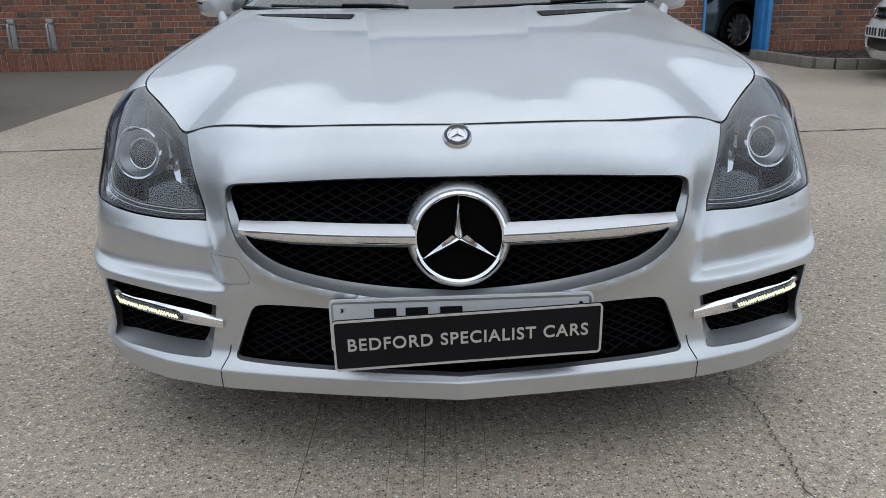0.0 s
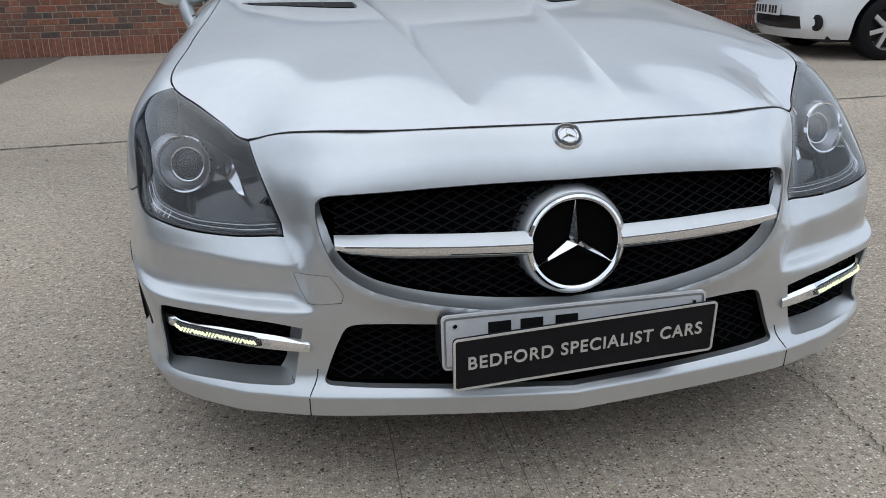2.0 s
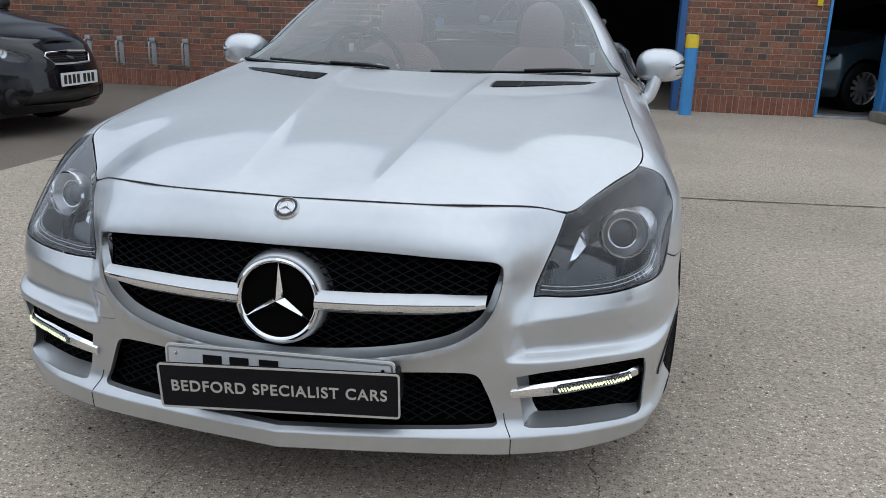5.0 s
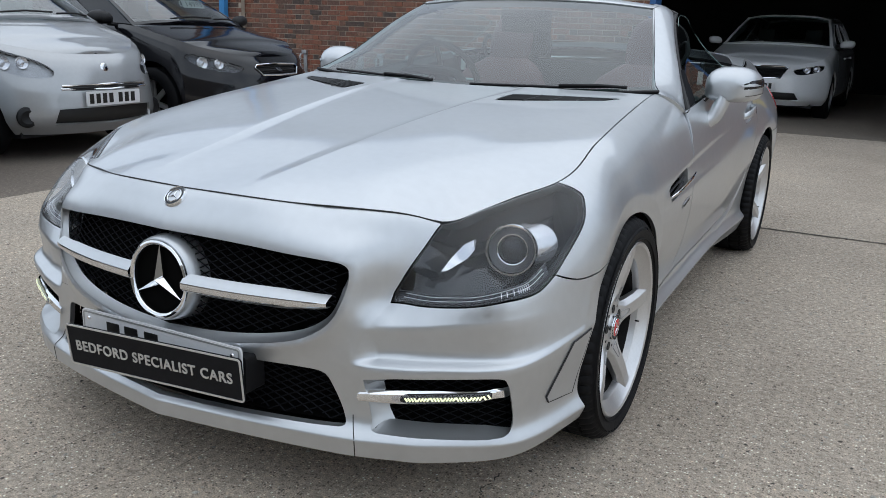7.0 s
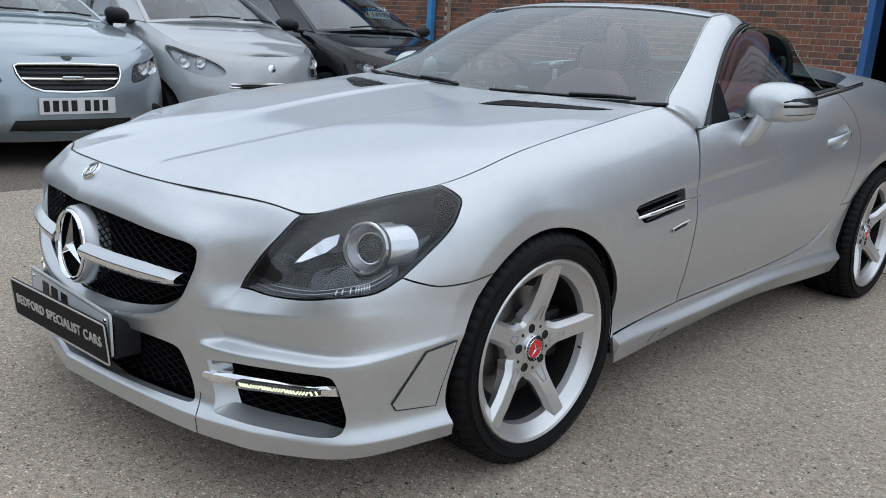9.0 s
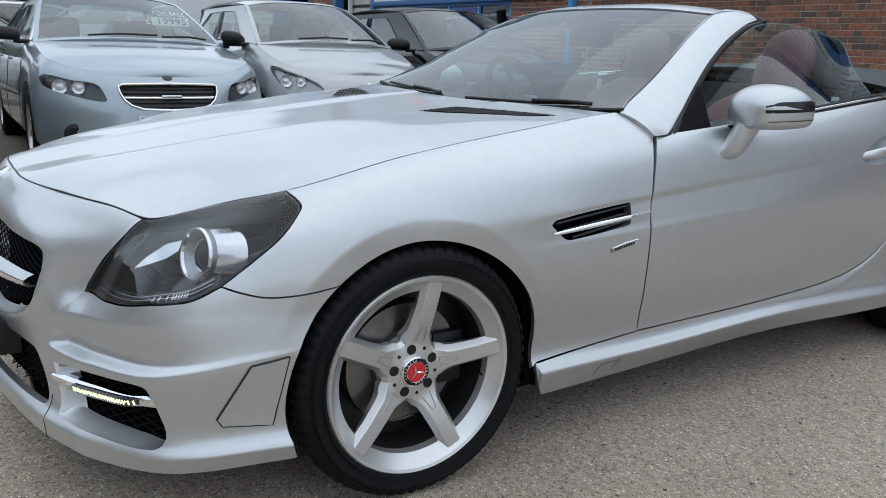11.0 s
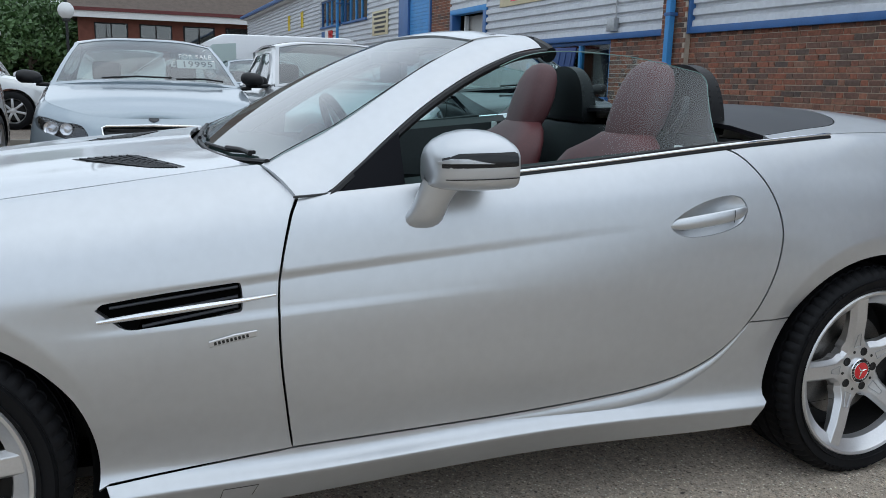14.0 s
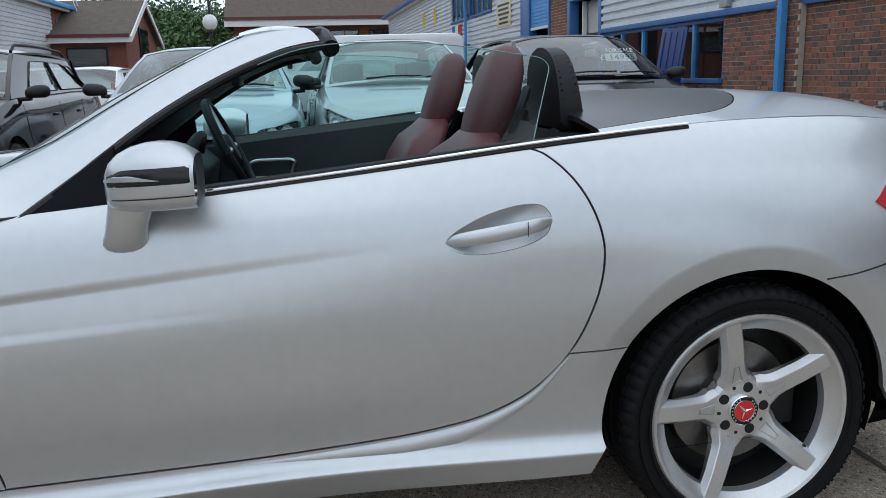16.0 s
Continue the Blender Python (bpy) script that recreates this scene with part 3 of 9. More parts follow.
def fair_sheet():
    """The least bent sheet through the bonnet's edges, its crown and its shoulders."""
    seam_n = belt(np.stack([np.linspace(0, 0.60, 40), np.full(40, 8.0)], 1))
    seam_s = belt(np.stack([np.linspace(0.60, 2.08, 90), np.full(90, 8.0)], 1))
    yy = np.linspace(-0.76, 0.66, 60)
    crown = np.stack([0 * yy, yy, np.polyval(B_CROWN, yy)], 1)
    cowl_edge = spline([(0.712, 0.705, 0.913), (0.55, 0.672, 0.914), (0.30, 0.645, 0.911), (0, 0.64, 0.908)], 8)
    ys_ = np.linspace(-0.42, 0.55, 30)
    xe, ze, zc = [np.interp(ys_, BY, k) for k in (B_XE, B_ZE, B_ZC)]
    swell = 0.012 * np.sin(math.pi * np.clip((ys_ + 0.55) / 1.25, 0, 1))
    shoulders = [np.stack([xe * r, ys_, zc - (zc - ze) * r**4 + swell * r**2 * (1 - r**6)], 1) for r in (0.55, 0.78)]
    data = [(seam_n, 2.5), (seam_s, 2.0), (crown, 0.6), (cowl_edge, 0.5)] + [(k, 0.35) for k in shoulders]
    rows = [sheet_terms(p[:, 0], p[:, 1]) * w for p, w in data]
    rhs = [p[:, 2] * w for p, w in data]
    gx, gy = [k.ravel() for k in np.meshgrid(np.linspace(0, 0.76, 20), np.linspace(-0.76, 0.68, 36))]
    h, lam = 0.01, 6e-4
    t = {(i, j): sheet_terms(gx + i * h, gy + j * h) for i in (-1, 0, 1) for j in (-1, 0, 1)}
    bend = [lam * (t[1, 0] + t[-1, 0] - 2 * t[0, 0]) / h**2, 1.5 * lam * (t[0, 1] + t[0, -1] - 2 * t[0, 0]) / h**2, 1.4 * lam * (t[1, 1] - t[-1, 1] - t[1, -1] + t[-1, -1]) / (4 * h * h)]
    # the panels between crown and shoulder rise as evenly as the crown does
    px, py = [k.ravel() for k in np.meshgrid((0.16, 0.26, 0.36, 0.45), np.linspace(-0.50, 0.50, 26))]
    even = 0.22 * (sheet_terms(px, py + h) - sheet_terms(px, py - h)) / (2 * h)
    climb = 0.22 * np.polyval(np.polyder(B_CROWN), py)
    return np.linalg.lstsq(np.concatenate(rows + bend + [even]), np.concatenate(rhs + [np.zeros(3 * len(gx)), climb]), rcond=None)[0]


B_SHEET = fair_sheet()


def bonnet(q):
    q = np.asarray(q, float)
    x, y = q[:, 0], q[:, 1]
    z = sheet_terms(x, y) @ B_SHEET
    # two crisp ridges that spread from the nose to the screen, with the middle a little lower
    xc = 0.150 + 0.125 * np.clip((y + 0.80) / 1.35, 0, 1)
    rise = (0.3 * ease((y + 0.77) / 0.14) + 0.7 * ease((y + 0.775) / 1.1)) * (1 - 0.4 * ease((y - 0.30) / 0.35))
    d = np.abs(x) - xc
    z = z + 0.0085 * rise * np.where(d > 0, np.maximum(0, 1 - (d / np.maximum(np.interp(y, BY, B_XE) - xc, 0.05)) ** 2), np.maximum(0, 1 + d / 0.045) ** 2)
    return np.stack([x, y, z], 1)


def deck(q):
    """The rear deck, from behind the seats to the tail."""
    q = np.asarray(q, float)
    x, y = q[:, 0], q[:, 1]
    e = hermite([2.0, 2.43, 2.85, 3.06, 3.2], np.array([[0.79, 0.972, 1.03], [0.74, 0.995, 1.053], [0.69, 0.985, 1.045], [0.62, 0.955, 1.02], [0.55, 0.93, 0.975]]), y)
    r = np.minimum(np.abs(x) / e[:, 0], 1.1)
    return np.stack([x, y, e[:, 2] - (e[:, 2] - e[:, 1]) * r ** 2.4], 1)


V = 0.085
car = thing("roadster", "silver two-seat roadster with its roof folded down and red seats", "car")


def arc(cy, cz, r, a0, a1, n=40, squash=1.0):
    return [(cy + r * math.cos(radians(a0 + (a1 - a0) * k / n)), cz + squash * r * math.sin(radians(a0 + (a1 - a0) * k / n))) for k in range(n + 1)]


def side_line(pts, n=6, sharp=(), surf=belt):
    return flank(spline(pts, n, sharp=sharp), surf)


# outline pieces shared by neighbouring panels, as girdle parameters
hl_inner = front(spline([(0.5915, 0.686), (0.578, 0.645), (0.558, 0.595), (0.533, 0.530)], 5))
hl_low_a = front(spline([(0.535, 0.520), (0.60, 0.519), (0.70, 0.528), (0.775, 0.544)], 5))
hl_low_b = side_line([(-0.575, 0.547), (-0.52, 0.5555), (-0.462, 0.583)], 4)
hl_rear = side_line([(-0.462, 0.583), (-0.40, 0.628), (-0.34, 0.675), (-0.295, 0.718), (-0.278, 0.738), (-0.284, 0.755)], 5)
top_s = np.linspace(0.60, 1.0, 20)
hl_top = np.stack([top_s, np.full(20, 7.999)], 1)
head_line = np.concatenate([hl_inner[:-1], hl_low_a, hl_low_b[:-1]])
head_outline = np.concatenate([hl_inner[:-1], hl_low_a, hl_low_b[:-1], hl_rear[:-1], hl_top[::-1][:-1]])
seam = side_line([(-0.462, 0.583), (-0.43, 0.570), (-0.375, 0.556), (-0.30, 0.558), (-0.215, 0.566)], 5)
A_S = math.degrees(math.atan2(0.566 - 0.305, -0.215))
arch_low = flank(arc(0, 0.305, 0.338, A_S, 203, 60))
# the wing's arch widens towards the sill
arch_top = flank([(y + 0.026 * np.clip(y / 0.30, 0, 1) ** 2, z) for y, z in arc(0, 0.305, 0.338, A_S, -8, 46)])

# bumper and nose, one piece across the front
half = np.concatenate([
    np.stack([np.linspace(0.0, 0.60, 30), np.full(30, 7.999)], 1)[:-1],
    head_line, seam[:-1], arch_low,
    np.stack([np.linspace(arch_low[-1][0] - 0.01, 0, 40), np.zeros(40)], 1)])
other = half[::-1] * [-1, 1]
bumper_outline = np.concatenate([half[:-1], other[:-1]])


INTAKE = spline([(0.0, 0.372), (0.25, 0.370), (0.385, 0.368), (0.425, 0.360), (0.443, 0.330), (0.470, 0.262), (0.475, 0.244), (0.462, 0.238), (0.30, 0.236), (0.0, 0.236)], 5)
INTAKE = np.concatenate([INTAKE, (INTAKE[::-1] * [-1, 1])[1:-1]])
FOG = spline([(0.511, 0.354), (0.581, 0.365), (0.673, 0.371), (0.775, 0.376), (0.797, 0.368), (0.803, 0.30), (0.802, 0.236), (0.79, 0.226), (0.70, 0.227), (0.60, 0.231), (0.548, 0.234), (0.535, 0.238), (0.522, 0.30)], 4, closed=True, sharp=(0, 11))
fog_q = front(FOG)
grille_q, intake_q = front(GRILLE_OUT), front(INTAKE)
tow_q = front(spline([(-0.522, 0.462), (-0.452, 0.466), (-0.430, 0.430), (-0.433, 0.410), (-0.497, 0.402), (-0.512, 0.43)], 5, closed=True, sharp=(0, 1, 3, 4)))
patch("tow_cover", belt, tow_q, SILVER, car, step=0.015, scale=(1, V), draw_in=0.0012)
part_holes = [grille_q, intake_q, fog_q, fog_q[::-1] * [-1, 1], tow_q]
bumper = patch("front_bumper", belt, bumper_outline, SILVER, car, part_holes, step=0.012, scale=(1, V), hole_rims=0.004, flip=False, lines=[0.92, 1, 1.08, 2.88, 3, 3.05, 3.10, 3.15, 3.20, 3.28, 3.42, 3.6, 3.86, 4, 4.14] + [front(grown(GRILLE_OUT, w)[6:-6]) for w in (0.008, 0.016, 0.026)] + [front((FOLD[FOLD[:, 1] > 0.38] + [o, 0]) * [k, 1]) for k in (1, -1) for o in (-0.004, 0.0, 0.006)])[0]
for lens in patch("headlight", belt, head_outline, LENS, car, step=0.014, scale=(1, V), rim=0.02, mirror=True, label="clear headlight lens over dark housing"):
    lens.visible_shadow = False

# wings
shut = [(0.786, 0.858), (0.765, 0.815), (0.737, 0.70), (0.732, 0.60), (0.737, 0.50), (0.752, 0.38), (0.766, 0.288)]
wing_rear = side_line([(0.722, 0.9155), (0.745, 0.893)] + shut, 6, sharp=(2,))
door_front = side_line(shut, 6, surf=belt_d)
sill_f = side_line([(0.766, 0.288), (0.60, 0.278), (0.45, 0.270), (0.366, 0.265)], 5)
wing_outline = np.concatenate([
    hl_rear[:-1], np.stack([np.linspace(1.0, 2.065, 50), np.full(50, 7.999)], 1), wing_rear[:-1], sill_f[:-1], arch_top[::-1], seam[::-1][1:-1]])
def arch_lines(cy, r0, surf):
    return [flank(arc(cy, 0.306, r0 + o, 158, 22, 90), surf) for o in (0.007, 0.0, -0.007)]


def crease_lines(surf):
    ys = np.arange(0.30, 1.62, 0.010)
    up = [flank([(y, 0.69 + 0.085 * (y - 0.56) + dz) for y in ys], surf) for dz in (0.007, 0.0, -0.0065, -0.0135, -0.021)]
    return up + [flank([(y, 0.612 + 0.05 * (y - 0.7) + dz) for y in ys if y > 0.4], surf) for dz in (0.020, 0.0135, 0.007, 0.0, -0.006)]


VENT = [(0.374, 0.650), (0.390, 0.662), (0.64, 0.688), (0.655, 0.684), (0.657, 0.632), (0.65, 0.626), (0.455, 0.606), (0.425, 0.609), (0.388, 0.638)]
vent_q = side_line(VENT + VENT[:1], 4)[:-1]
patch("wing", belt, wing_outline, SILVER, car, [vent_q], step=0.012, scale=(1, V), mirror=True, hole_rims=0.03, lines=crease_lines(belt) + arch_lines(0.0, 0.392, belt))

# doors
door_rear = side_line([(1.895, 0.962), (1.95, 0.94), (2.01, 0.88), (2.05, 0.80), (2.063, 0.72), (2.045, 0.622), (1.986, 0.497), (1.90, 0.41), (1.80, 0.36), (1.70, 0.336), (1.577, 0.32), (1.309, 0.302), (1.063, 0.294), (0.766, 0.288)], 6, surf=belt_d)
s0, s1 = door_front[0][0], door_rear[0][0]
door_top = np.stack([np.linspace(s0, s1, 40), np.full(40, 7.999)], 1)
door_outline = np.concatenate([door_top[:-1], door_rear[:-1], door_front[::-1][:-1]])
HANDLE = spline([(1.709, 0.768), (1.765, 0.808), (1.853, 0.836), (1.922, 0.838), (1.945, 0.812), (1.93, 0.772), (1.852, 0.745), (1.75, 0.741)], 5, closed=True)
handle_q = flank(HANDLE, belt_d)
doors = patch("door", belt_d, door_outline, SILVER, car, [handle_q], step=0.012, scale=(1, V), mirror=True, draw_in=0.0032, hole_rims=0.006, lines=crease_lines(belt_d))

# rear quarters
quarter_top = np.stack([np.linspace(s1, 4.4, 60), np.full(60, 7.999)], 1)
arch_rear = flank(arc(2.43, 0.308, 0.355, 147.8, 6, 50), belt_d)
arch_rear_low = flank(arc(2.43, 0.308, 0.355, 147.8, 188, 14), belt_d)
skirt_up = side_line([(1.986, 0.497), (1.90, 0.41), (1.80, 0.36), (1.70, 0.336), (1.577, 0.32), (1.309, 0.302), (1.063, 0.294), (0.766, 0.288)], 6)
patch("rear_quarter", belt_d, np.concatenate([quarter_top, np.stack([np.full(20, 4.42), np.linspace(7.9, 0.5, 20)], 1), side_line([(2.98, 0.23), (2.792, 0.30)], 8)[:-1], arch_rear[::-1], door_rear[:37][::-1][:-1]]), SILVER, car, step=0.016, scale=(1, V), mirror=True, lines=arch_lines(2.43, 0.412, belt_d))

# side skirts
skirt_outline = np.concatenate([
    side_line([(0.374, 0.2635), (0.45, 0.2685), (0.60, 0.277), (0.766, 0.2865)], 5)[:-1], skirt_up[::-1], side_line([(1.99, 0.497), (2.13, 0.497)], 6, surf=belt_d)[1:-1], arch_rear_low,
    np.stack([np.linspace(3.40, 1.758, 60), np.zeros(60) + 0.02], 1), np.array([[1.740, 0.35]])])
patch("side_skirt", belt_d, skirt_outline, SILVER, car, step=0.015, scale=(1, V), mirror=True, draw_in=0.0015, lines=(0.9, 1, 1.1, 1.9, 2.0, 2.1))
lip_q = skirt_up[::-1]
keep = belt_d(lip_q)[:, 1] > 1.05
lip_p = belt_d(lip_q[keep])
lip_t = np.gradient(lip_p, axis=0)
lip_n = np.stack([np.zeros(len(lip_t)), lip_t[:, 2], -lip_t[:, 1]], 1)
lip_n /= np.linalg.norm(lip_n, axis=1)[:, None]
grow = np.clip((lip_p[:, 1] - 1.1) / 0.5, 0, 1)[:, None] * np.clip((2.02 - lip_p[:, 1]) / 0.30, 0.05, 1)[:, None]
for sd in (1, -1):
    bm = bmesh.new()
    rows = [[bm.verts.new(p * [sd, 1, 1]) for p in lip_p + lip_n * (0.004 + w * grow) + [o, 0, 0] + np.array([h, 0, 0]) * grow] for w, o, h in ((0.0, -0.002, 0.0), (0.012, -0.001, 0.004), (0.026, -0.001, 0.0075), (0.032, -0.001, 0.0065), (0.046, -0.002, -0.001))]
    for r0, r1 in zip(rows, rows[1:]):
        for k in range(len(r0) - 1):
            bm.faces.new((r0[k], r0[k + 1], r1[k + 1], r1[k]))
    bmesh.ops.recalc_face_normals(bm, faces=bm.faces[:])
    part("skirt_lip", bm, SILVER, car)
# tail, closed plainly
patch("rear_bumper", belt, np.concatenate([np.stack([np.linspace(4.42, 5.3, 20), np.full(20, 7.999)], 1), np.stack([np.full(20, 5.3), np.linspace(8, 0, 20)], 1), np.stack([np.linspace(5.3, 4.42, 20), np.zeros(20)], 1), np.stack([np.full(20, 4.42), np.linspace(0, 8, 20)], 1)[1:-1]]), SILVER, car, step=0.03, scale=(1, V), mirror=True, draw_in=0)

# bonnet panel
edge_front = belt(np.stack([np.linspace(0, 0.60, 30), np.full(30, 8.0)], 1))[:, :2]
edge_side = belt(np.stack([np.linspace(0.61, 2.05, 60), np.full(60, 8.0)], 1))[:, :2]
half_b = np.concatenate([edge_front, edge_side, spline([(0.712, 0.705), (0.55, 0.672), (0.30, 0.645), (0, 0.64)], 8)[1:]])
bonnet_outline = np.concatenate([half_b[:-1], (half_b[::-1] * [-1, 1])[:-1]])
yc = np.arange(-0.66, 0.56, 0.011)
bonnet_creases = [np.stack([sd * (0.150 + 0.125 * np.clip((yc + 0.80) / 1.35, 0, 1) + o), yc], 1) for sd in (1, -1) for o in (-0.032, -0.019, -0.008, -0.0015, 0.0, 0.0015, 0.012)]
SLOT = spline([(0.312, 0.315), (0.45, 0.388), (0.60, 0.487), (0.648, 0.556), (0.636, 0.568), (0.50, 0.527), (0.40, 0.494), (0.314, 0.465), (0.300, 0.44), (0.298, 0.33)], 4, closed=True)
patch("bonnet", bonnet, bonnet_outline, SILVER, car, [SLOT, SLOT[::-1] * [-1, 1]], step=0.016, draw_in=0.0022, lines=bonnet_creases)
edge_x = np.linspace(-0.59, 0.59, 60)
edge_y = np.interp(np.abs(edge_x), *edge_front.T)

# dark shell added under the panels, its black standing for shade in the gaps
def deeper(q):
    q = np.asarray(q, float)
    p = belt(q)
    e = 2e-3
    n = np.cross(belt(q + [e, 0]) - belt(q - [e, 0]), belt(q + [0, 0.02]) - belt(q - [0, 0.02]))
    return p - 0.028 * n / (np.linalg.norm(n, axis=1)[:, None] + 1e-9)


full = np.concatenate([np.stack([np.linspace(0.98, 4.4, 120), np.full(120, 7.95)], 1), np.stack([np.linspace(4.4, 0.98, 120), np.full(120, 0.3)], 1)])
shell_holes = [flank(arc(0, 0.30, 0.352, 200, -20, 40)), flank(arc(2.43, 0.30, 0.366, 200, -20, 40))]
lo_f, lo_r = [np.stack([np.linspace(h[-1][0], h[0][0], 20), np.full(20, 0.34)], 1) for h in shell_holes]
patch("inner_shell", deeper, full, VOID, car, [np.concatenate([shell_holes[0], lo_f]), np.concatenate([shell_holes[1], lo_r])], step=0.04, scale=(1, V), rim=0, draw_in=0, mirror=True)

# rear deck: dark cover in front, boot lid behind
cover = spline([(0.0, 2.70), (0.30, 2.66), (0.52, 2.56), (0.64, 2.44), (0.69, 2.28), (0.735, 2.10)], 8)
cover_half = np.concatenate([cover, [[0.60, 2.10], [0.0, 2.10]]])
cover_outline = np.concatenate([cover_half[:-1], (cover_half[::-1] * [-1, 1])[:-1]])
patch("deck_cover", deck, cover_outline, DECK_BLACK, car, step=0.03, label="glossy black cover behind the seats")
rear_edge = belt(np.stack([np.linspace(3.44, 4.42, 50), np.full(50, 8.0)], 1))[:, :2]
lid_half = np.concatenate([cover, rear_edge, [[0.42, 3.16], [0.0, 3.2]]])
lid_outline = np.concatenate([lid_half[:-1], (lid_half[::-1] * [-1, 1])[1:-1]])
patch("boot_lid", deck, lid_outline, SILVER, car, step=0.022, draw_in=0.002)


# ---- screen, pillars, header ----
def ruled(low, high, bulge=0.0, n=24):
    lo, hi = spline(low, 10), spline(high, 10)
    lu, hu = np.linspace(0, 1, len(lo)), np.linspace(0, 1, len(hi))

    def f(q):
        q = np.asarray(q, float)
        a, b = hermite(lu, lo, q[:, 0]), hermite(hu, hi, q[:, 0])
        w = q[:, 1][:, None]
        p = a * (1 - w) + b * w
        if bulge:
            e = hermite(lu, lo, np.clip(q[:, 0] + 0.01, 0, 1)) - hermite(lu, lo, np.clip(q[:, 0] - 0.01, 0, 1))
            nn = np.cross(e, b - a)
            nn /= np.linalg.norm(nn, axis=1)[:, None] + 1e-9
            p = p + nn * bulge * 4 * w * (1 - w)
        return p
    return f


SQUARE = np.concatenate([np.stack([np.linspace(0, 1, 25), np.zeros(25)], 1)[:-1], np.stack([np.ones(13), np.linspace(0, 1, 13)], 1)[:-1], np.stack([np.linspace(1, 0, 25), np.ones(25)], 1)[:-1], np.stack([np.zeros(13), np.linspace(1, 0, 13)], 1)[:-1]])
flat_screen = ruled([(-0.735, 0.735, 0.922), (-0.40, 0.680, 0.902), (0, 0.660, 0.897), (0.40, 0.680, 0.902), (0.735, 0.735, 0.922)],
               [(-0.535, 1.300, 1.216), (-0.3, 1.290, 1.235), (0, 1.285, 1.241), (0.3, 1.290, 1.235), (0.535, 1.300, 1.216)], 0.018)
PILLAR_IN = np.array([(0.738, 0.722, 0.918), (0.70, 0.782, 0.946), (0.66, 0.904, 1.002), (0.62, 1.037, 1.081), (0.58, 1.154, 1.149), (0.538, 1.288, 1.211), (0.515, 1.37, 1.242)])


def screen(q):
    """The glass, whose sides follow the pillars' inner edges."""
    q = np.asarray(q, float)
    p = flat_screen(q)
    e = flat_screen(np.stack([np.ones(len(q)), q[:, 1]], 1))
    side = 2 * q[:, 0] - 1
    w = np.abs(side) ** 5
    p[:, 0] += np.sign(side) * w * (np.interp(e[:, 1], PILLAR_IN[:, 1], PILLAR_IN[:, 0]) + 0.004 - e[:, 0])
    p[:, 2] += w * (np.interp(e[:, 1], PILLAR_IN[:, 1], PILLAR_IN[:, 2]) - 0.001 - e[:, 2])
    return p


ws = patch("windscreen", screen, SQUARE, SCREEN, car, step=0.05, scale=(1.3, 0.57), draw_in=0, rim=0, label="raked glass windscreen")[0]
ws.visible_shadow = False
pillar = ruled([(0.738, 0.722, 0.918), (0.70, 0.782, 0.946), (0.66, 0.904, 1.002), (0.62, 1.037, 1.081), (0.58, 1.154, 1.149), (0.538, 1.288, 1.211), (0.520, 1.37, 1.234), (0.510, 1.44, 1.236)],
               [(0.822, 0.783, 0.857), (0.80, 0.862, 0.866), (0.745, 0.985, 0.958), (0.690, 1.113, 1.05), (0.640, 1.25, 1.128), (0.602, 1.38, 1.182), (0.585, 1.44, 1.197), (0.575, 1.48, 1.203)], -0.009)
patch("pillar", pillar, SQUARE, SILVER, car, step=0.02, scale=(0.85, 0.1), draw_in=0, rim=0.012, mirror=True, flip=True)
header = ruled([(-0.537, 1.296, 1.217), (-0.3, 1.284, 1.237), (0, 1.279, 1.243), (0.3, 1.284, 1.237), (0.537, 1.296, 1.217)],
               [(-0.55, 1.485, 1.210), (-0.3, 1.475, 1.240), (0, 1.47, 1.247), (0.3, 1.475, 1.240), (0.55, 1.485, 1.210)], 0.016)
patch("header", header, SQUARE, SILVER, car, step=0.03, scale=(1.2, 0.14), draw_in=0, rim=0.035)
for u, w, inward in ((0.0, np.linspace(0, 1, 14), 0.014), (1.0, np.linspace(0, 1, 14), -0.004)):
    edge = screen(np.stack([np.full(14, u), w], 1))
    part("screen_seal", tube([tuple(p + [0, 0, 0.001]) for p in edge], 0.0012, 6), DARK_PLASTIC, car)
    if u == 0:
        part("pillar_lining", tube([tuple(p + [inward, 0.014, -0.020 if u == 0 else -0.03]) for p in edge], 0.012 if u == 0 else 0.006, 8), TRIM_DARK, car)
foot = screen(np.stack([np.linspace(0, 1, 20), np.full(20, 0.0)], 1))
part("screen_seal", tube([tuple(p) for p in foot], 0.007, 8), DARK_PLASTIC, car)
# side reflector panels and splitter joints of the bumper
panel_q = side_line([(-0.335, 0.425), (-0.415, 0.412), (-0.482, 0.290), (-0.470, 0.272), (-0.365, 0.262), (-0.335, 0.425)], 3, sharp=(0, 1, 2, 3, 4, 5))[:-1]
patch("bumper_side_panel", belt, panel_q, SILVER, car, step=0.02, scale=(1, V), rim=0.004, draw_in=0.001, lift=0.0035, mirror=True)
for sd in (1, -1):
    ring = belt(panel_q) * [sd, 1, 1]
    part("panel_seam", tube([tuple(p + [0.0015 * sd, -0.001, 0]) for p in np.concatenate([ring, ring[:1]])], 0.0024, 6, cap=False), TRIM_DARK, car)
    jack = belt_d(flank([(0.602, 0.185), (0.61, 0.222), (0.686, 0.222), (0.674, 0.19)], belt_d)) * [sd, 1, 1]
    part("jacking_flap_seam", tube([tuple(p) for p in jack], 0.0011, 6), INK, car)
for sd in (1, -1):
    q = np.array([(0.492 * sd, v) for v in np.linspace(0.05, 2.0, 12)])
    part("splitter_joint", tube([tuple(p) for p in belt(q)], 0.0013, 6), INK, car)


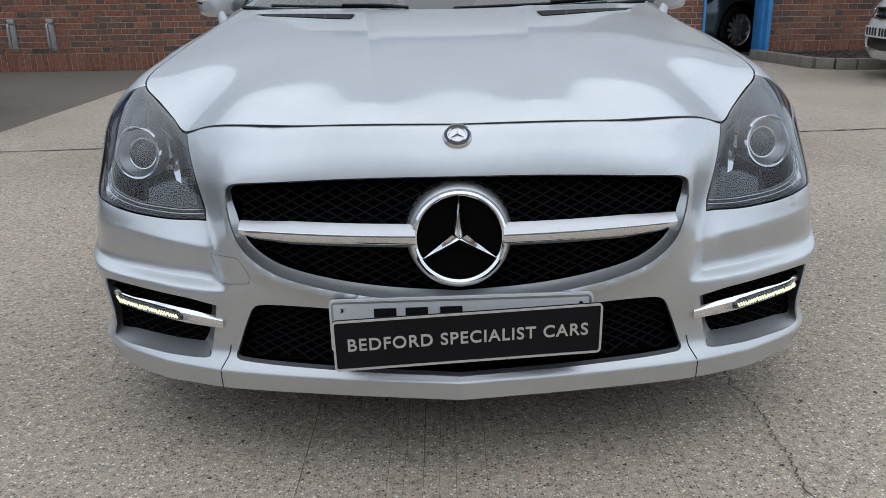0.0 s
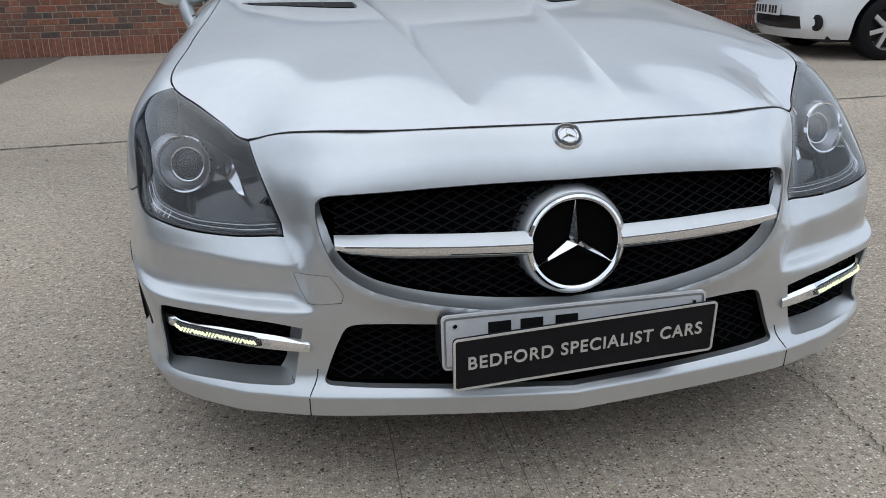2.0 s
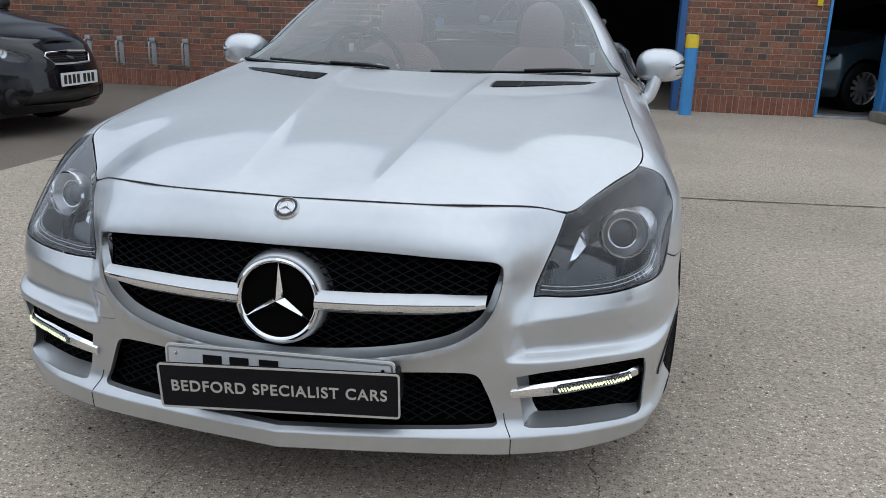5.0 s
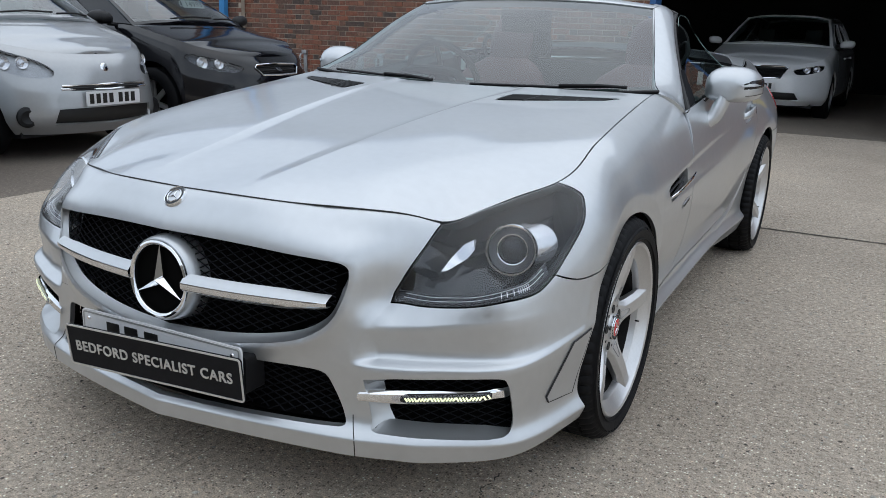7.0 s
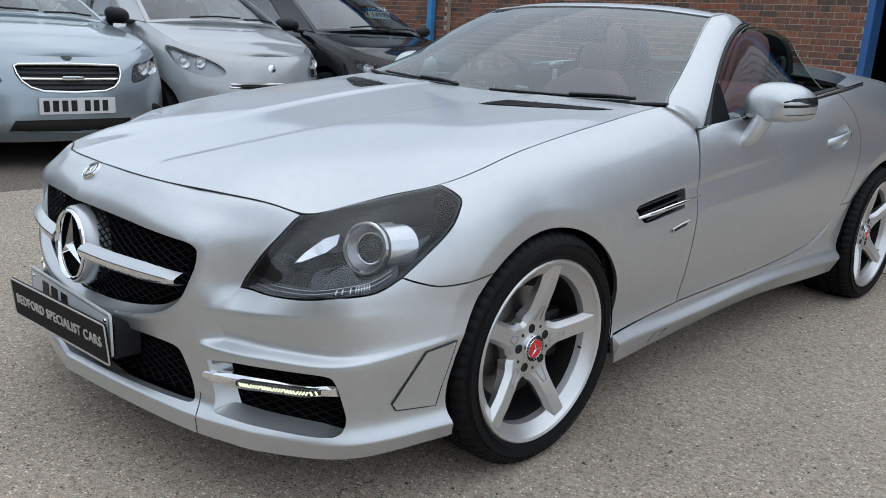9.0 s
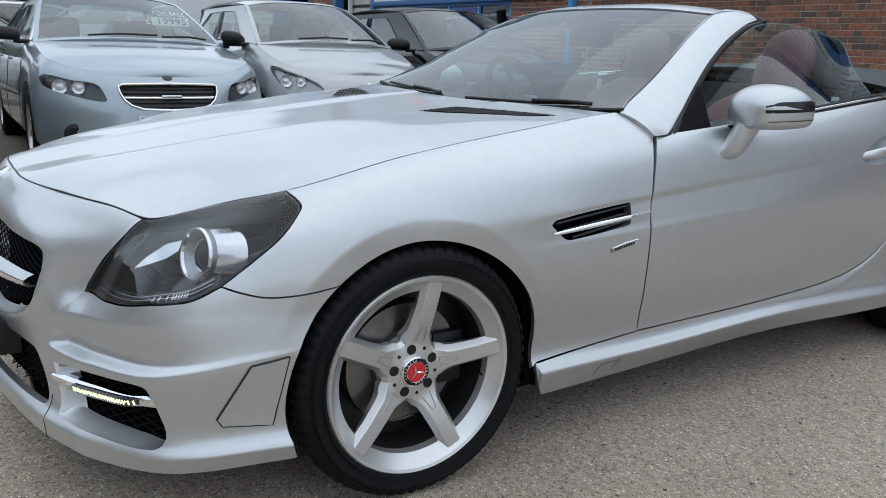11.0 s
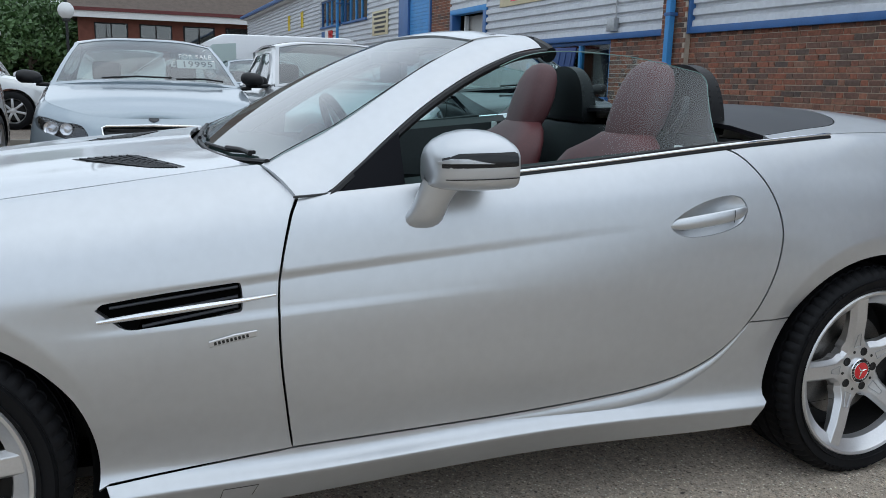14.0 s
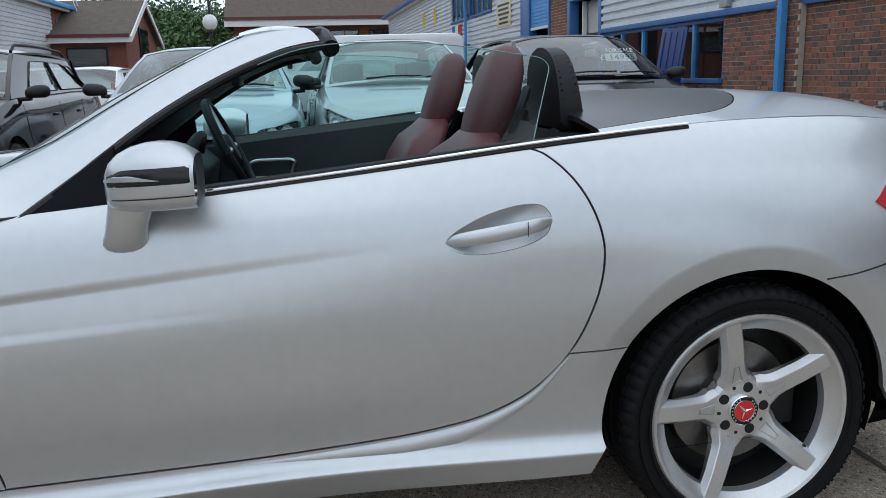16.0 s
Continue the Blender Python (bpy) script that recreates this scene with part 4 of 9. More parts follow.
# ---- wheels ----
def wheel(centre_x, y, r_tyre, width, turn, side):
    c = Vector((centre_x * side, y, r_tyre - 0.004))
    w = thing("wheel", "", "")
    w.parent = car
    w["label"] = "five-spoke silver alloy wheel with low-profile tyre"
    h = width / 2
    rim = 0.2445
    tyre = [(rim - 0.006, -h + 0.012), (rim + 0.012, -h + 0.001), (rim + 0.04, -h - 0.004), (r_tyre - 0.03, -h + 0.001), (r_tyre - 0.022, -h + 0.004), (r_tyre - 0.016, -h + 0.007), (r_tyre - 0.008, -h + 0.014), (r_tyre, -h + 0.035)]
    tread = []
    for k in range(4):
        a = -h + 0.045 + k * (2 * h - 0.09) / 3.0
        tread += [(r_tyre, a - 0.006), (r_tyre - 0.007, a - 0.005), (r_tyre - 0.007, a + 0.005), (r_tyre, a + 0.006)]
    prof = tyre + tread + [(r, -a) for r, a in tyre[::-1]]
    bm = lathe(prof, 192)
    for v in bm.verts:
        rr = math.hypot(v.co.y, v.co.z)
        step = round(math.atan2(v.co.z, v.co.y) / (2 * math.pi) * 192)
        if step % 3 == 0 and rr > r_tyre - 0.018 and abs(v.co.x) > h * 0.45:
            v.co.y, v.co.z = v.co.y * (1 - 0.006 / rr), v.co.z * (1 - 0.006 / rr)
    part("tyre", bm, RUBBER, w)
    for rr in (rim + 0.016, r_tyre - 0.026):
        part("sidewall_ridge", lathe([(rr - 0.0015, h + 0.001), (rr, h + 0.0045), (rr + 0.0015, h + 0.001)], 72), RUBBER, w)
    marks = bmesh.new()
    for start, count, pitch in ((28, 13, 3.0), (150, 9, 3.4), (222, 15, 2.6), (318, 8, 3.2)):
        for k in range(count):
            q = Matrix.Rotation(radians(start + pitch * k), 4, "X")
            box(h + 0.0005, h + 0.0032, -0.0042, 0.0042, rim + 0.036, rim + 0.036 + (0.013 if k % 4 else 0.010), 0.0, marks, q)
    part("sidewall_lettering", marks, RUBBER, w)["kind"] = "stuff"
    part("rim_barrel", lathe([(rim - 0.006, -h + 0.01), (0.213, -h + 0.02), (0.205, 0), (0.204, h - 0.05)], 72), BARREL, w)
    lip = [(0.204, h - 0.05), (0.208, h - 0.031), (0.232, h - 0.013), (rim - 0.006, h - 0.004), (rim + 0.002, h - 0.001), (rim + 0.006, h - 0.005), (rim + 0.004, h - 0.012)]
    part("rim", lathe(lip, 72), ALLOY, w, sharp=24)
    for k in range(5):
        rot = Matrix.Rotation(radians(turn + 72 * k), 4, "X")
        st = [(0.040, 0.036, 0.034, h - 0.047, 0.05), (0.066, 0.047, 0.036, h - 0.047, 0.05), (0.084, 0.043, 0.028, h - 0.044, 0.045), (0.098, 0.034, 0.0215, h - 0.039, 0.045), (0.118, 0.031, 0.0205, h - 0.034, 0.04), (0.170, 0.0295, 0.0195, h - 0.022, 0.035), (0.213, 0.0295, 0.0195, h - 0.0165, 0.03), (0.233, 0.031, 0.0205, h - 0.0135, 0.02)]
        bm = bmesh.new()
        rings = []
        for rr, wide, top, depth, thick in st:
            ring = [(depth - thick, -wide * 0.85), (depth - 0.016, -wide), (depth - 0.0012, -top), (depth, -top * 0.88), (depth, top * 0.88), (depth - 0.0012, top), (depth - 0.016, wide), (depth - thick, wide * 0.85)]
            rings.append([bm.verts.new(rot @ Vector((x, t, rr))) for x, t in ring])
        for r0, r1 in zip(rings, rings[1:]):
            for j in range(8):
                bm.faces.new((r0[j], r0[(j + 1) % 8], r1[(j + 1) % 8], r1[j]))
        bm.faces.new(rings[0]), bm.faces.new(rings[-1])
        sp = part("spoke", bm, ALLOY, w, sharp=18)
        # sunk-looking wedge at the root of the spoke
        wedge = [(0.074, 0.0125), (0.117, 0.0055), (0.117, -0.0055), (0.074, -0.0125)]
        lift = [h - 0.0455, h - 0.0335, h - 0.0335, h - 0.0455]
        line = [rot @ Vector((x + 0.0004, t, rr)) for (rr, t), x in zip(wedge, lift)]
        part("spoke_line", tube(line + line[:1], 0.0012, 5, cap=False), GALV, sp)
    hub = [(0.0, h - 0.046), (0.060, h - 0.046), (0.074, h - 0.049), (0.084, h - 0.060), (0.086, h - 0.10)]
    part("hub", lathe(hub, 40), ALLOY, w)
    cap = part("centre_cap", lathe([(0.0, h - 0.034), (0.0255, h - 0.035), (0.0265, h - 0.038), (0.0265, h - 0.05)], 32), RED_ENAMEL, w, "red enamel centre cap")
    part("cap_ring", lathe([(0.0265, h - 0.036), (0.0345, h - 0.037), (0.0355, h - 0.040), (0.0355, h - 0.05)], 32), DARK_PLASTIC, w)
    part("cap_edge", lathe([(0.0350, h - 0.036), (0.0378, h - 0.038), (0.0378, h - 0.05)], 32), CHROME, w)
    part("cap_line", lathe([(0.0258, h - 0.0347), (0.0266, h - 0.0342), (0.0274, h - 0.0357)], 32), CHROME, cap)
    bars = bmesh.new()
    for k in range(22):
        if k % 11 < 8:
            q = Matrix.Rotation(radians(turn + 10 + 360 / 22 * k), 4, "X")
            box(h - 0.0369, h - 0.0359, -0.0020, 0.0020, 0.0288, 0.0325, 0.0, bars, q)
    part("cap_lettering", bars, SATIN, cap)["kind"] = "stuff"
    star = bmesh.new()
    for k in range(3):
        a = radians(turn + 30 + 120 * k)
        q = Matrix.Rotation(a, 4, "X")
        vs = [star.verts.new(q @ Vector(p)) for p in [(h - 0.0335, 0, 0.022), (h - 0.0335, 0.0030, 0.004), (h - 0.0300, 0, 0.0), (h - 0.0335, -0.0030, 0.004)]]
        star.faces.new((vs[0], vs[1], vs[2])), star.faces.new((vs[0], vs[2], vs[3]))
    part("cap_star", star, CHROME, cap)
    for k in range(5):
        a = radians(-turn + 72 * k)
        p = Vector((0, 0.056 * math.sin(a), 0.056 * math.cos(a)))
        bm = bmesh.new()
        lathe([(0.0, h - 0.0455), (0.0085, h - 0.0448), (0.0118, h - 0.0442), (0.013, h - 0.0465)], 20, bm=bm)
        bmesh.ops.translate(bm, vec=(0, -p.y, p.z), verts=bm.verts[:])
        part("bolt", bm, DARK_PLASTIC, w)
        a = radians(-turn + 36 + 72 * k)
        p = Vector((0, 0.060 * math.sin(a), 0.060 * math.cos(a)))
        bm = bmesh.new()
        lathe([(0.0, h - 0.0452), (0.0045, h - 0.0454), (0.005, h - 0.048)], 12, bm=bm)
        bmesh.ops.translate(bm, vec=(0, -p.y, p.z), verts=bm.verts[:])
        part("drain_hole", bm, INK, w)
    part("brake_disc", lathe([(0.06, h - 0.10), (0.085, h - 0.085), (0.09, h - 0.105), (0.155, h - 0.105), (0.157, h - 0.13), (0.09, h - 0.13)], 56), DISC, w)
    bm = box(h - 0.145, h - 0.085, 0.075, 0.165, -0.07, 0.07, 0.012)
    part("brake_caliper", bm, DARK_PLASTIC, w)
    part("valve", tube([(h - 0.03, 0.19 * math.sin(radians(turn + 110)), 0.19 * math.cos(radians(turn + 110))), (h - 0.018, 0.186 * math.sin(radians(turn + 110)), 0.185 * math.cos(radians(turn + 110)))], 0.0028, 8), DARK_PLASTIC, w)
    # black disc stands in for the shade deep inside the wheel
    part("wheel_shade_disc", lathe([(rim - 0.03, h - 0.15), (0.02, h - 0.16)], 40), INK, w)
    w.matrix_world = Matrix.Translation(c) @ Matrix.Rotation(0 if side > 0 else math.pi, 4, "Z")
    return w


for side in (1, -1):
    wheel(0.785, 0.0, 0.318, 0.225, -9, side)
    wheel(0.785, 2.43, 0.314, 0.245, 13, side)
# wheel houses
for y in (0.0, 2.43):
    for side in (1, -1):
        prof = [(0.40, 0.44), (0.395, 0.86)] if y == 0 else [(0.40, 0.42), (0.40, 0.87)]
        bm = bmesh.new()
        n = 40
        rings = []
        for x in (0.45, 0.832):
            rings.append([bm.verts.new((x * side, y + 0.375 * math.cos(radians(-15 + 210 * k / n)), 0.30 + 0.375 * math.sin(radians(-15 + 210 * k / n)))) for k in range(n + 1)])
        for k in range(n):
            bm.faces.new((rings[0][k], rings[0][k + 1], rings[1][k + 1], rings[1][k]))
        bm.faces.new(rings[0])
        part("wheel_house", bm, DARK_PLASTIC, car)
part("underbody", prism([(-0.55, -0.70), (-0.40, -0.78), (0.40, -0.78), (0.55, -0.70), (0.60, -0.40), (0.60, 0.40), (0.80, 0.42), (0.80, 2.0), (0.6, 2.05), (0.6, 2.9), (0.45, 3.1), (-0.45, 3.1), (-0.6, 2.9), (-0.6, 2.05), (-0.8, 2.0), (-0.8, 0.42), (-0.6, 0.4), (-0.6, -0.4)], "z", 0.17, 0.195), DARK_PLASTIC, car)
part("bay", box(-0.44, 0.44, -0.66, 0.60, 0.19, 0.62, 0.02), INK, car)


# ---- ground ----
def speckled(name, base, dark, light, rough=0.92):
    """Exposed-aggregate concrete: stones of several greys and browns, dust, faint streaks."""
    m = bpy.data.materials.new(name)
    m.use_nodes = True
    n, l = m.node_tree.nodes, m.node_tree.links
    p = n["Principled BSDF"]
    p.inputs["Roughness"].default_value = rough
    co = n.new("ShaderNodeTexCoord")

    def noise_tex(scale, detail=4.0):
        a = n.new("ShaderNodeTexNoise")
        a.inputs["Scale"].default_value, a.inputs["Detail"].default_value = scale, detail
        l.new(co.outputs["Object"], a.inputs["Vector"])
        return a.outputs["Fac"]

    def ramp(src, stops):
        r = n.new("ShaderNodeValToRGB")
        while len(r.color_ramp.elements) < len(stops):
            r.color_ramp.elements.new(0.5)
        for e, (pos, c) in zip(r.color_ramp.elements, stops):
            e.position, e.color = pos, (*c, 1)
        l.new(src, r.inputs["Fac"])
        return r.outputs["Color"]

    def mix(fac, a, b, mode="MIX"):
        x = n.new("ShaderNodeMix")
        x.data_type, x.blend_type = "RGBA", mode
        for key, v in (("Factor", fac), ("A", a), ("B", b)):
            if isinstance(v, (int, float)):
                x.inputs[key].default_value = v
            elif isinstance(v, tuple):
                x.inputs[key].default_value = (*v, 1)
            else:
                l.new(v, x.inputs[key])
        return x.outputs["Result"]
    v = n.new("ShaderNodeTexVoronoi")
    v.inputs["Scale"].default_value = 125
    l.new(co.outputs["Object"], v.inputs["Vector"])
    v2 = n.new("ShaderNodeTexVoronoi")
    v2.inputs["Scale"].default_value = 70
    l.new(co.outputs["Object"], v2.inputs["Vector"])
    sep = n.new("ShaderNodeSeparateColor")
    l.new(v.outputs["Color"], sep.inputs["Color"])
    sep2 = n.new("ShaderNodeSeparateColor")
    l.new(v2.outputs["Color"], sep2.inputs["Color"])
    chips = ramp(sep.outputs["Red"], [(0.0, tuple(c * 0.45 for c in dark)), (0.20, dark), (0.32, base), (0.70, base), (0.80, light), (1.0, tuple(min(1, c * 1.6) for c in light))])
    stones = mix(ramp(v.outputs["Distance"], [(0.30, (1, 1, 1)), (0.46, (0, 0, 0))]), base, chips)
    big = ramp(sep2.outputs["Green"], [(0.0, (0.30, 0.29, 0.28)), (0.25, (1, 1, 1)), (0.8, (1, 1, 1)), (1.0, (1.9, 1.85, 1.75))])
    col = mix(ramp(v2.outputs["Distance"], [(0.16, (0.5, 0.5, 0.5)), (0.30, (0, 0, 0))]), stones, mix(1.0, stones, big, "MULTIPLY"))
    blot = ramp(noise_tex(0.55, 6), [(0.32, (0.78, 0.77, 0.76)), (0.5, (1, 1, 1)), (0.68, (1.15, 1.13, 1.10))])
    col = mix(0.8, col, blot, "MULTIPLY")
    grit = ramp(noise_tex(60, 5), [(0.32, (0.66, 0.65, 0.63)), (0.5, (1, 1, 1)), (0.7, (1.18, 1.18, 1.16))])
    col = mix(0.85, col, grit, "MULTIPLY")
    sand = ramp(noise_tex(330, 2), [(0.30, (0.55, 0.54, 0.53)), (0.5, (1, 1, 1)), (0.70, (1.42, 1.42, 1.41))])
    col = mix(0.9, col, sand, "MULTIPLY")
    l.new(col, p.inputs["Base Color"])
    bp = n.new("ShaderNodeBump")
    bp.inputs["Strength"].default_value, bp.inputs["Distance"].default_value = 1.0, 0.006
    add = n.new("ShaderNodeMath")
    l.new(noise_tex(420, 2), add.inputs[0]), l.new(noise_tex(130, 3), add.inputs[1])
    l.new(add.outputs[0], bp.inputs["Height"]), l.new(bp.outputs["Normal"], p.inputs["Normal"])
    return m


CONCRETE = speckled("worn_concrete", (0.535, 0.452, 0.366), (0.27, 0.22, 0.17), (0.76, 0.67, 0.56))
ASPHALT = speckled("worn_asphalt", (0.215, 0.18, 0.148), (0.11, 0.092, 0.076), (0.35, 0.305, 0.255))
STONE = material("pale_grit", (0.42, 0.39, 0.34), 0.85, var=0.5, scale=30)
STONE_DARK = material("dark_grit", (0.10, 0.085, 0.07), 0.85, var=0.4, scale=30)
SCRAPE = material("worn_scrape", (0.22, 0.18, 0.14), 0.95, var=0.4, scale=12)
GRIME = material("joint_grime", (0.10, 0.086, 0.07), 0.95, var=0.4, scale=12)

bm = bmesh.new()
bmesh.ops.create_grid(bm, x_segments=40, y_segments=40, size=600)
tagged(part("ground", bm, ASPHALT), "dark worn asphalt of the parking yard", "ground", kind="structure")
bm = bmesh.new()
vs = [bm.verts.new(p) for p in ((-3.25, -40, 0.004), (40, -40, 0.004), (40, 8.45, 0.004), (-3.25, 8.45, 0.004))]
bm.faces.new(vs)
tagged(part("pavement", bm, CONCRETE), "worn concrete slab with exposed aggregate and fine grit", "pavement", kind="structure")


def ribbon(name, pts, width, mat, z=0.008, wob=0.0, n=14):
    """A narrow flat strip along a line on the ground, with a wavering edge."""
    rnd = random.Random(len(pts) * 7 + int(abs(pts[0][0]) * 100))
    sp = spline(pts, n)
    bm = bmesh.new()
    prev = None
    for k, p in enumerate(sp):
        d = sp[min(k + 1, len(sp) - 1)] - sp[max(k - 1, 0)]
        nn = np.array([-d[1], d[0]]) / (np.linalg.norm(d) + 1e-9)
        o = rnd.uniform(-wob, wob)
        w = width * rnd.uniform(0.45, 1.2)
        cur = [bm.verts.new((*(p + nn * (o + w / 2)), z)), bm.verts.new((*(p + nn * (o - w / 2)), z))]
        if prev:
            bm.faces.new((prev[0], prev[1], cur[1], cur[0]))
        prev = cur
    return part(name, bm, mat)


tagged(ribbon("slab_joint", [(-3.2, 2.86), (-1.5, 2.98), (1.2, 2.99), (3.3, 3.16), (9, 3.5)], 0.022, GRIME, wob=0.004, n=40), "dirt-filled joint across the concrete slab", "joint", kind="structure")
tagged(ribbon("ground_crack", [(0.712, -0.40), (0.700, -0.50), (0.715, -0.57), (0.722, -0.66), (0.709, -0.74), (0.712, -0.82), (0.694, -0.93), (0.70, -1.2)], 0.0042, GRIME, wob=0.006, n=16), "fine branching crack in the concrete", "crack", kind="structure")
for x0, wide in ((-0.345, 0.0026), (-0.16, 0.0016), (-0.125, 0.0013), (-0.085, 0.0018), (-0.05, 0.0013), (-0.015, 0.0016), (0.05, 0.0013), (0.40, 0.0013), (0.435, 0.0016), (0.475, 0.0013)):
    tagged(ribbon("scrape", [(x0, -0.2), (x0 + 0.006, -0.6), (x0 + 0.002, -0.95), (x0 - 0.006, -1.5)], wide, SCRAPE, wob=0.0008, n=12), "faint straight scrape in the concrete", "scrape", kind="structure")


def scatter(name, mat, count, area, size, seed, label):
    """Loose grit: many small faceted stones in one mesh."""
    rnd = np.random.RandomState(seed)
    x0, x1, y0, y1 = area
    base = np.array([(1, 0, 0), (0, 1, 0), (-1, 0, 0), (0, -1, 0), (0, 0, 0.8), (0, 0, -0.3)])
    tris = np.array([(0, 1, 4), (1, 2, 4), (2, 3, 4), (3, 0, 4)])
    c = np.stack([rnd.uniform(x0, x1, count), rnd.uniform(y0, y1, count), np.full(count, 0.005)], 1)
    r = size * (0.35 + rnd.rand(count) ** 3 * 1.3)
    a = rnd.uniform(0, 6.28, count)
    jit = base[None] * (1 + rnd.uniform(-0.4, 0.4, (count, 6, 3)))
    v = np.empty((count, 6, 3))
    v[:, :, 0] = (jit[:, :, 0] * np.cos(a)[:, None] - jit[:, :, 1] * np.sin(a)[:, None]) * r[:, None]
    v[:, :, 1] = (jit[:, :, 0] * np.sin(a)[:, None] + jit[:, :, 1] * np.cos(a)[:, None]) * r[:, None]
    v[:, :, 2] = jit[:, :, 2] * r[:, None] * 0.6
    v += c[:, None]
    f = (tris[None] + (np.arange(count) * 6)[:, None, None]).reshape(-1, 3)
    mesh = bpy.data.meshes.new(name)
    mesh.from_pydata(v.reshape(-1, 3).tolist(), [], f.tolist())
    return tagged(link(name, mesh, mat), label, "grit", kind="stuff")


scatter("pale_grit", STONE, 9000, (-3.0, 4.5, -2.2, 4.0), 0.0050, 1, "pale loose grit scattered on the concrete")
scatter("dark_grit", STONE_DARK, 7000, (-3.0, 4.5, -2.2, 4.0), 0.0042, 2, "dark loose grit and leaf bits on the concrete")

# ---- the long unit building ----
FY = 8.45


def brick_material(name, stops):
    m = bpy.data.materials.new(name)
    m.use_nodes = True
    n, l = m.node_tree.nodes, m.node_tree.links
    p = n["Principled BSDF"]
    p.inputs["Roughness"].default_value = 0.88
    oi, geo, add, fr = n.new("ShaderNodeObjectInfo"), n.new("ShaderNodeNewGeometry"), n.new("ShaderNodeMath"), n.new("ShaderNodeMath")
    fr.operation = "FRACT"
    l.new(oi.outputs["Random"], add.inputs[0]), l.new(geo.outputs["Random Per Island"], add.inputs[1]), l.new(add.outputs[0], fr.inputs[0])
    r = n.new("ShaderNodeValToRGB")
    while len(r.color_ramp.elements) < len(stops):
        r.color_ramp.elements.new(0.5)
    for e, (pos, c) in zip(r.color_ramp.elements, stops):
        e.position, e.color = pos, (*c, 1)
    l.new(fr.outputs[0], r.inputs["Fac"])
    a, mr, mx = n.new("ShaderNodeTexNoise"), n.new("ShaderNodeMapRange"), n.new("ShaderNodeVectorMath")
    a.inputs["Scale"].default_value, a.inputs["Detail"].default_value = 25, 6
    mx.operation = "SCALE"
    mr.inputs["From Min"].default_value, mr.inputs["From Max"].default_value = 0.3, 0.7
    mr.inputs["To Min"].default_value, mr.inputs["To Max"].default_value = 0.65, 1.35
    l.new(geo.outputs["Position"], a.inputs["Vector"]), l.new(a.outputs["Fac"], mr.inputs["Value"])
    l.new(r.outputs["Color"], mx.inputs[0]), l.new(mr.outputs["Result"], mx.inputs["Scale"]), l.new(mx.outputs["Vector"], p.inputs["Base Color"])
    bp = n.new("ShaderNodeBump")
    bp.inputs["Strength"].default_value, bp.inputs["Distance"].default_value = 0.35, 0.006
    l.new(a.outputs["Fac"], bp.inputs["Height"]), l.new(bp.outputs["Normal"], p.inputs["Normal"])
    return m


BRICK = brick_material("fired_brick", [(0.0, (0.085, 0.064, 0.055)), (0.18, (0.130, 0.078, 0.060)), (0.38, (0.200, 0.086, 0.057)), (0.58, (0.262, 0.096, 0.056)), (0.76, (0.150, 0.086, 0.063)), (0.90, (0.285, 0.118, 0.071)), (1.0, (0.21, 0.118, 0.082))])
PLINTH = brick_material("plinth_brick", [(0.0, (0.20, 0.078, 0.050)), (0.5, (0.235, 0.092, 0.058)), (1.0, (0.255, 0.105, 0.068))])
PITCH, COURSE = 0.225, 0.075
BW, BH, BD, HEADER, JOINT = 0.2145, 0.0645, 0.02, 0.102, 0.0105
brick_jobs = []


def wall_slab(name, x0, x1, z0, z1, label, bricks=None, y=None, depth=0.28):
    y = FY if y is None else y
    w = tagged(part(name, box(x0, x1, y + 0.004, y + depth, z0, z1), MORTAR, smooth=False), label, "wall", kind="structure")
    if bricks:
        brick_jobs.append((w, *bricks, z0, z1, y))
    return w


LBL = "weathered mixed red and brown brick wall"
wall_slab("wall_pier", 1.77, 3.42, 0.0, 3.2, LBL, (1.77, 3.42))
wall_slab("wall_east", 4.22, 9.2, 0.0, 2.3, LBL, (4.22, 9.0))
wall_slab("wall_north", -10.25, -1.4, 0.0, 1.93, LBL, (-10.25, -1.4))
wall_slab("wall_under_window", -15.75, -10.25, 0.0, 0.86, LBL, (-15.75, -10.25))
wall_slab("wall_pilaster", -8.62, -8.02, 0.0, 4.95, LBL, (-8.62, -8.02), FY - 0.11, 0.10)
wall_slab("wall_door_pier", -19.55, -18.05, 0.0, 4.95, LBL, (-19.55, -18.05))
wall_slab("wall_far", -57, -22.45, 0.0, 1.2, LBL)
wall_slab("wall_lintel_small", 3.42, 4.22, 2.08, 3.2, LBL)
wall_slab("wall_lintel_east", 4.22, 9.2, 2.3, 3.2, LBL)


def cladding(name, x0, x1, z0, z1, y=None, pitch=0.17):
    """Horizontal trapezoid-ribbed steel sheet."""
    y = FY - 0.03 if y is None else y
    prof, z = [], z0
    while z < z1:
        prof += [(y - 0.008, z), (y, min(z1, z + 0.085)), (y + 0.042, min(z1, z + 0.112)), (y + 0.042, min(z1, z + 0.152))]
        z += pitch
    prof += [(y, z1), (y + 0.2, z1), (y + 0.2, z0)]
    return tagged(part(name, prism(prof, "x", x0, x1), CLAD, smooth=False), "grey horizontally ribbed metal cladding", "cladding", kind="structure")


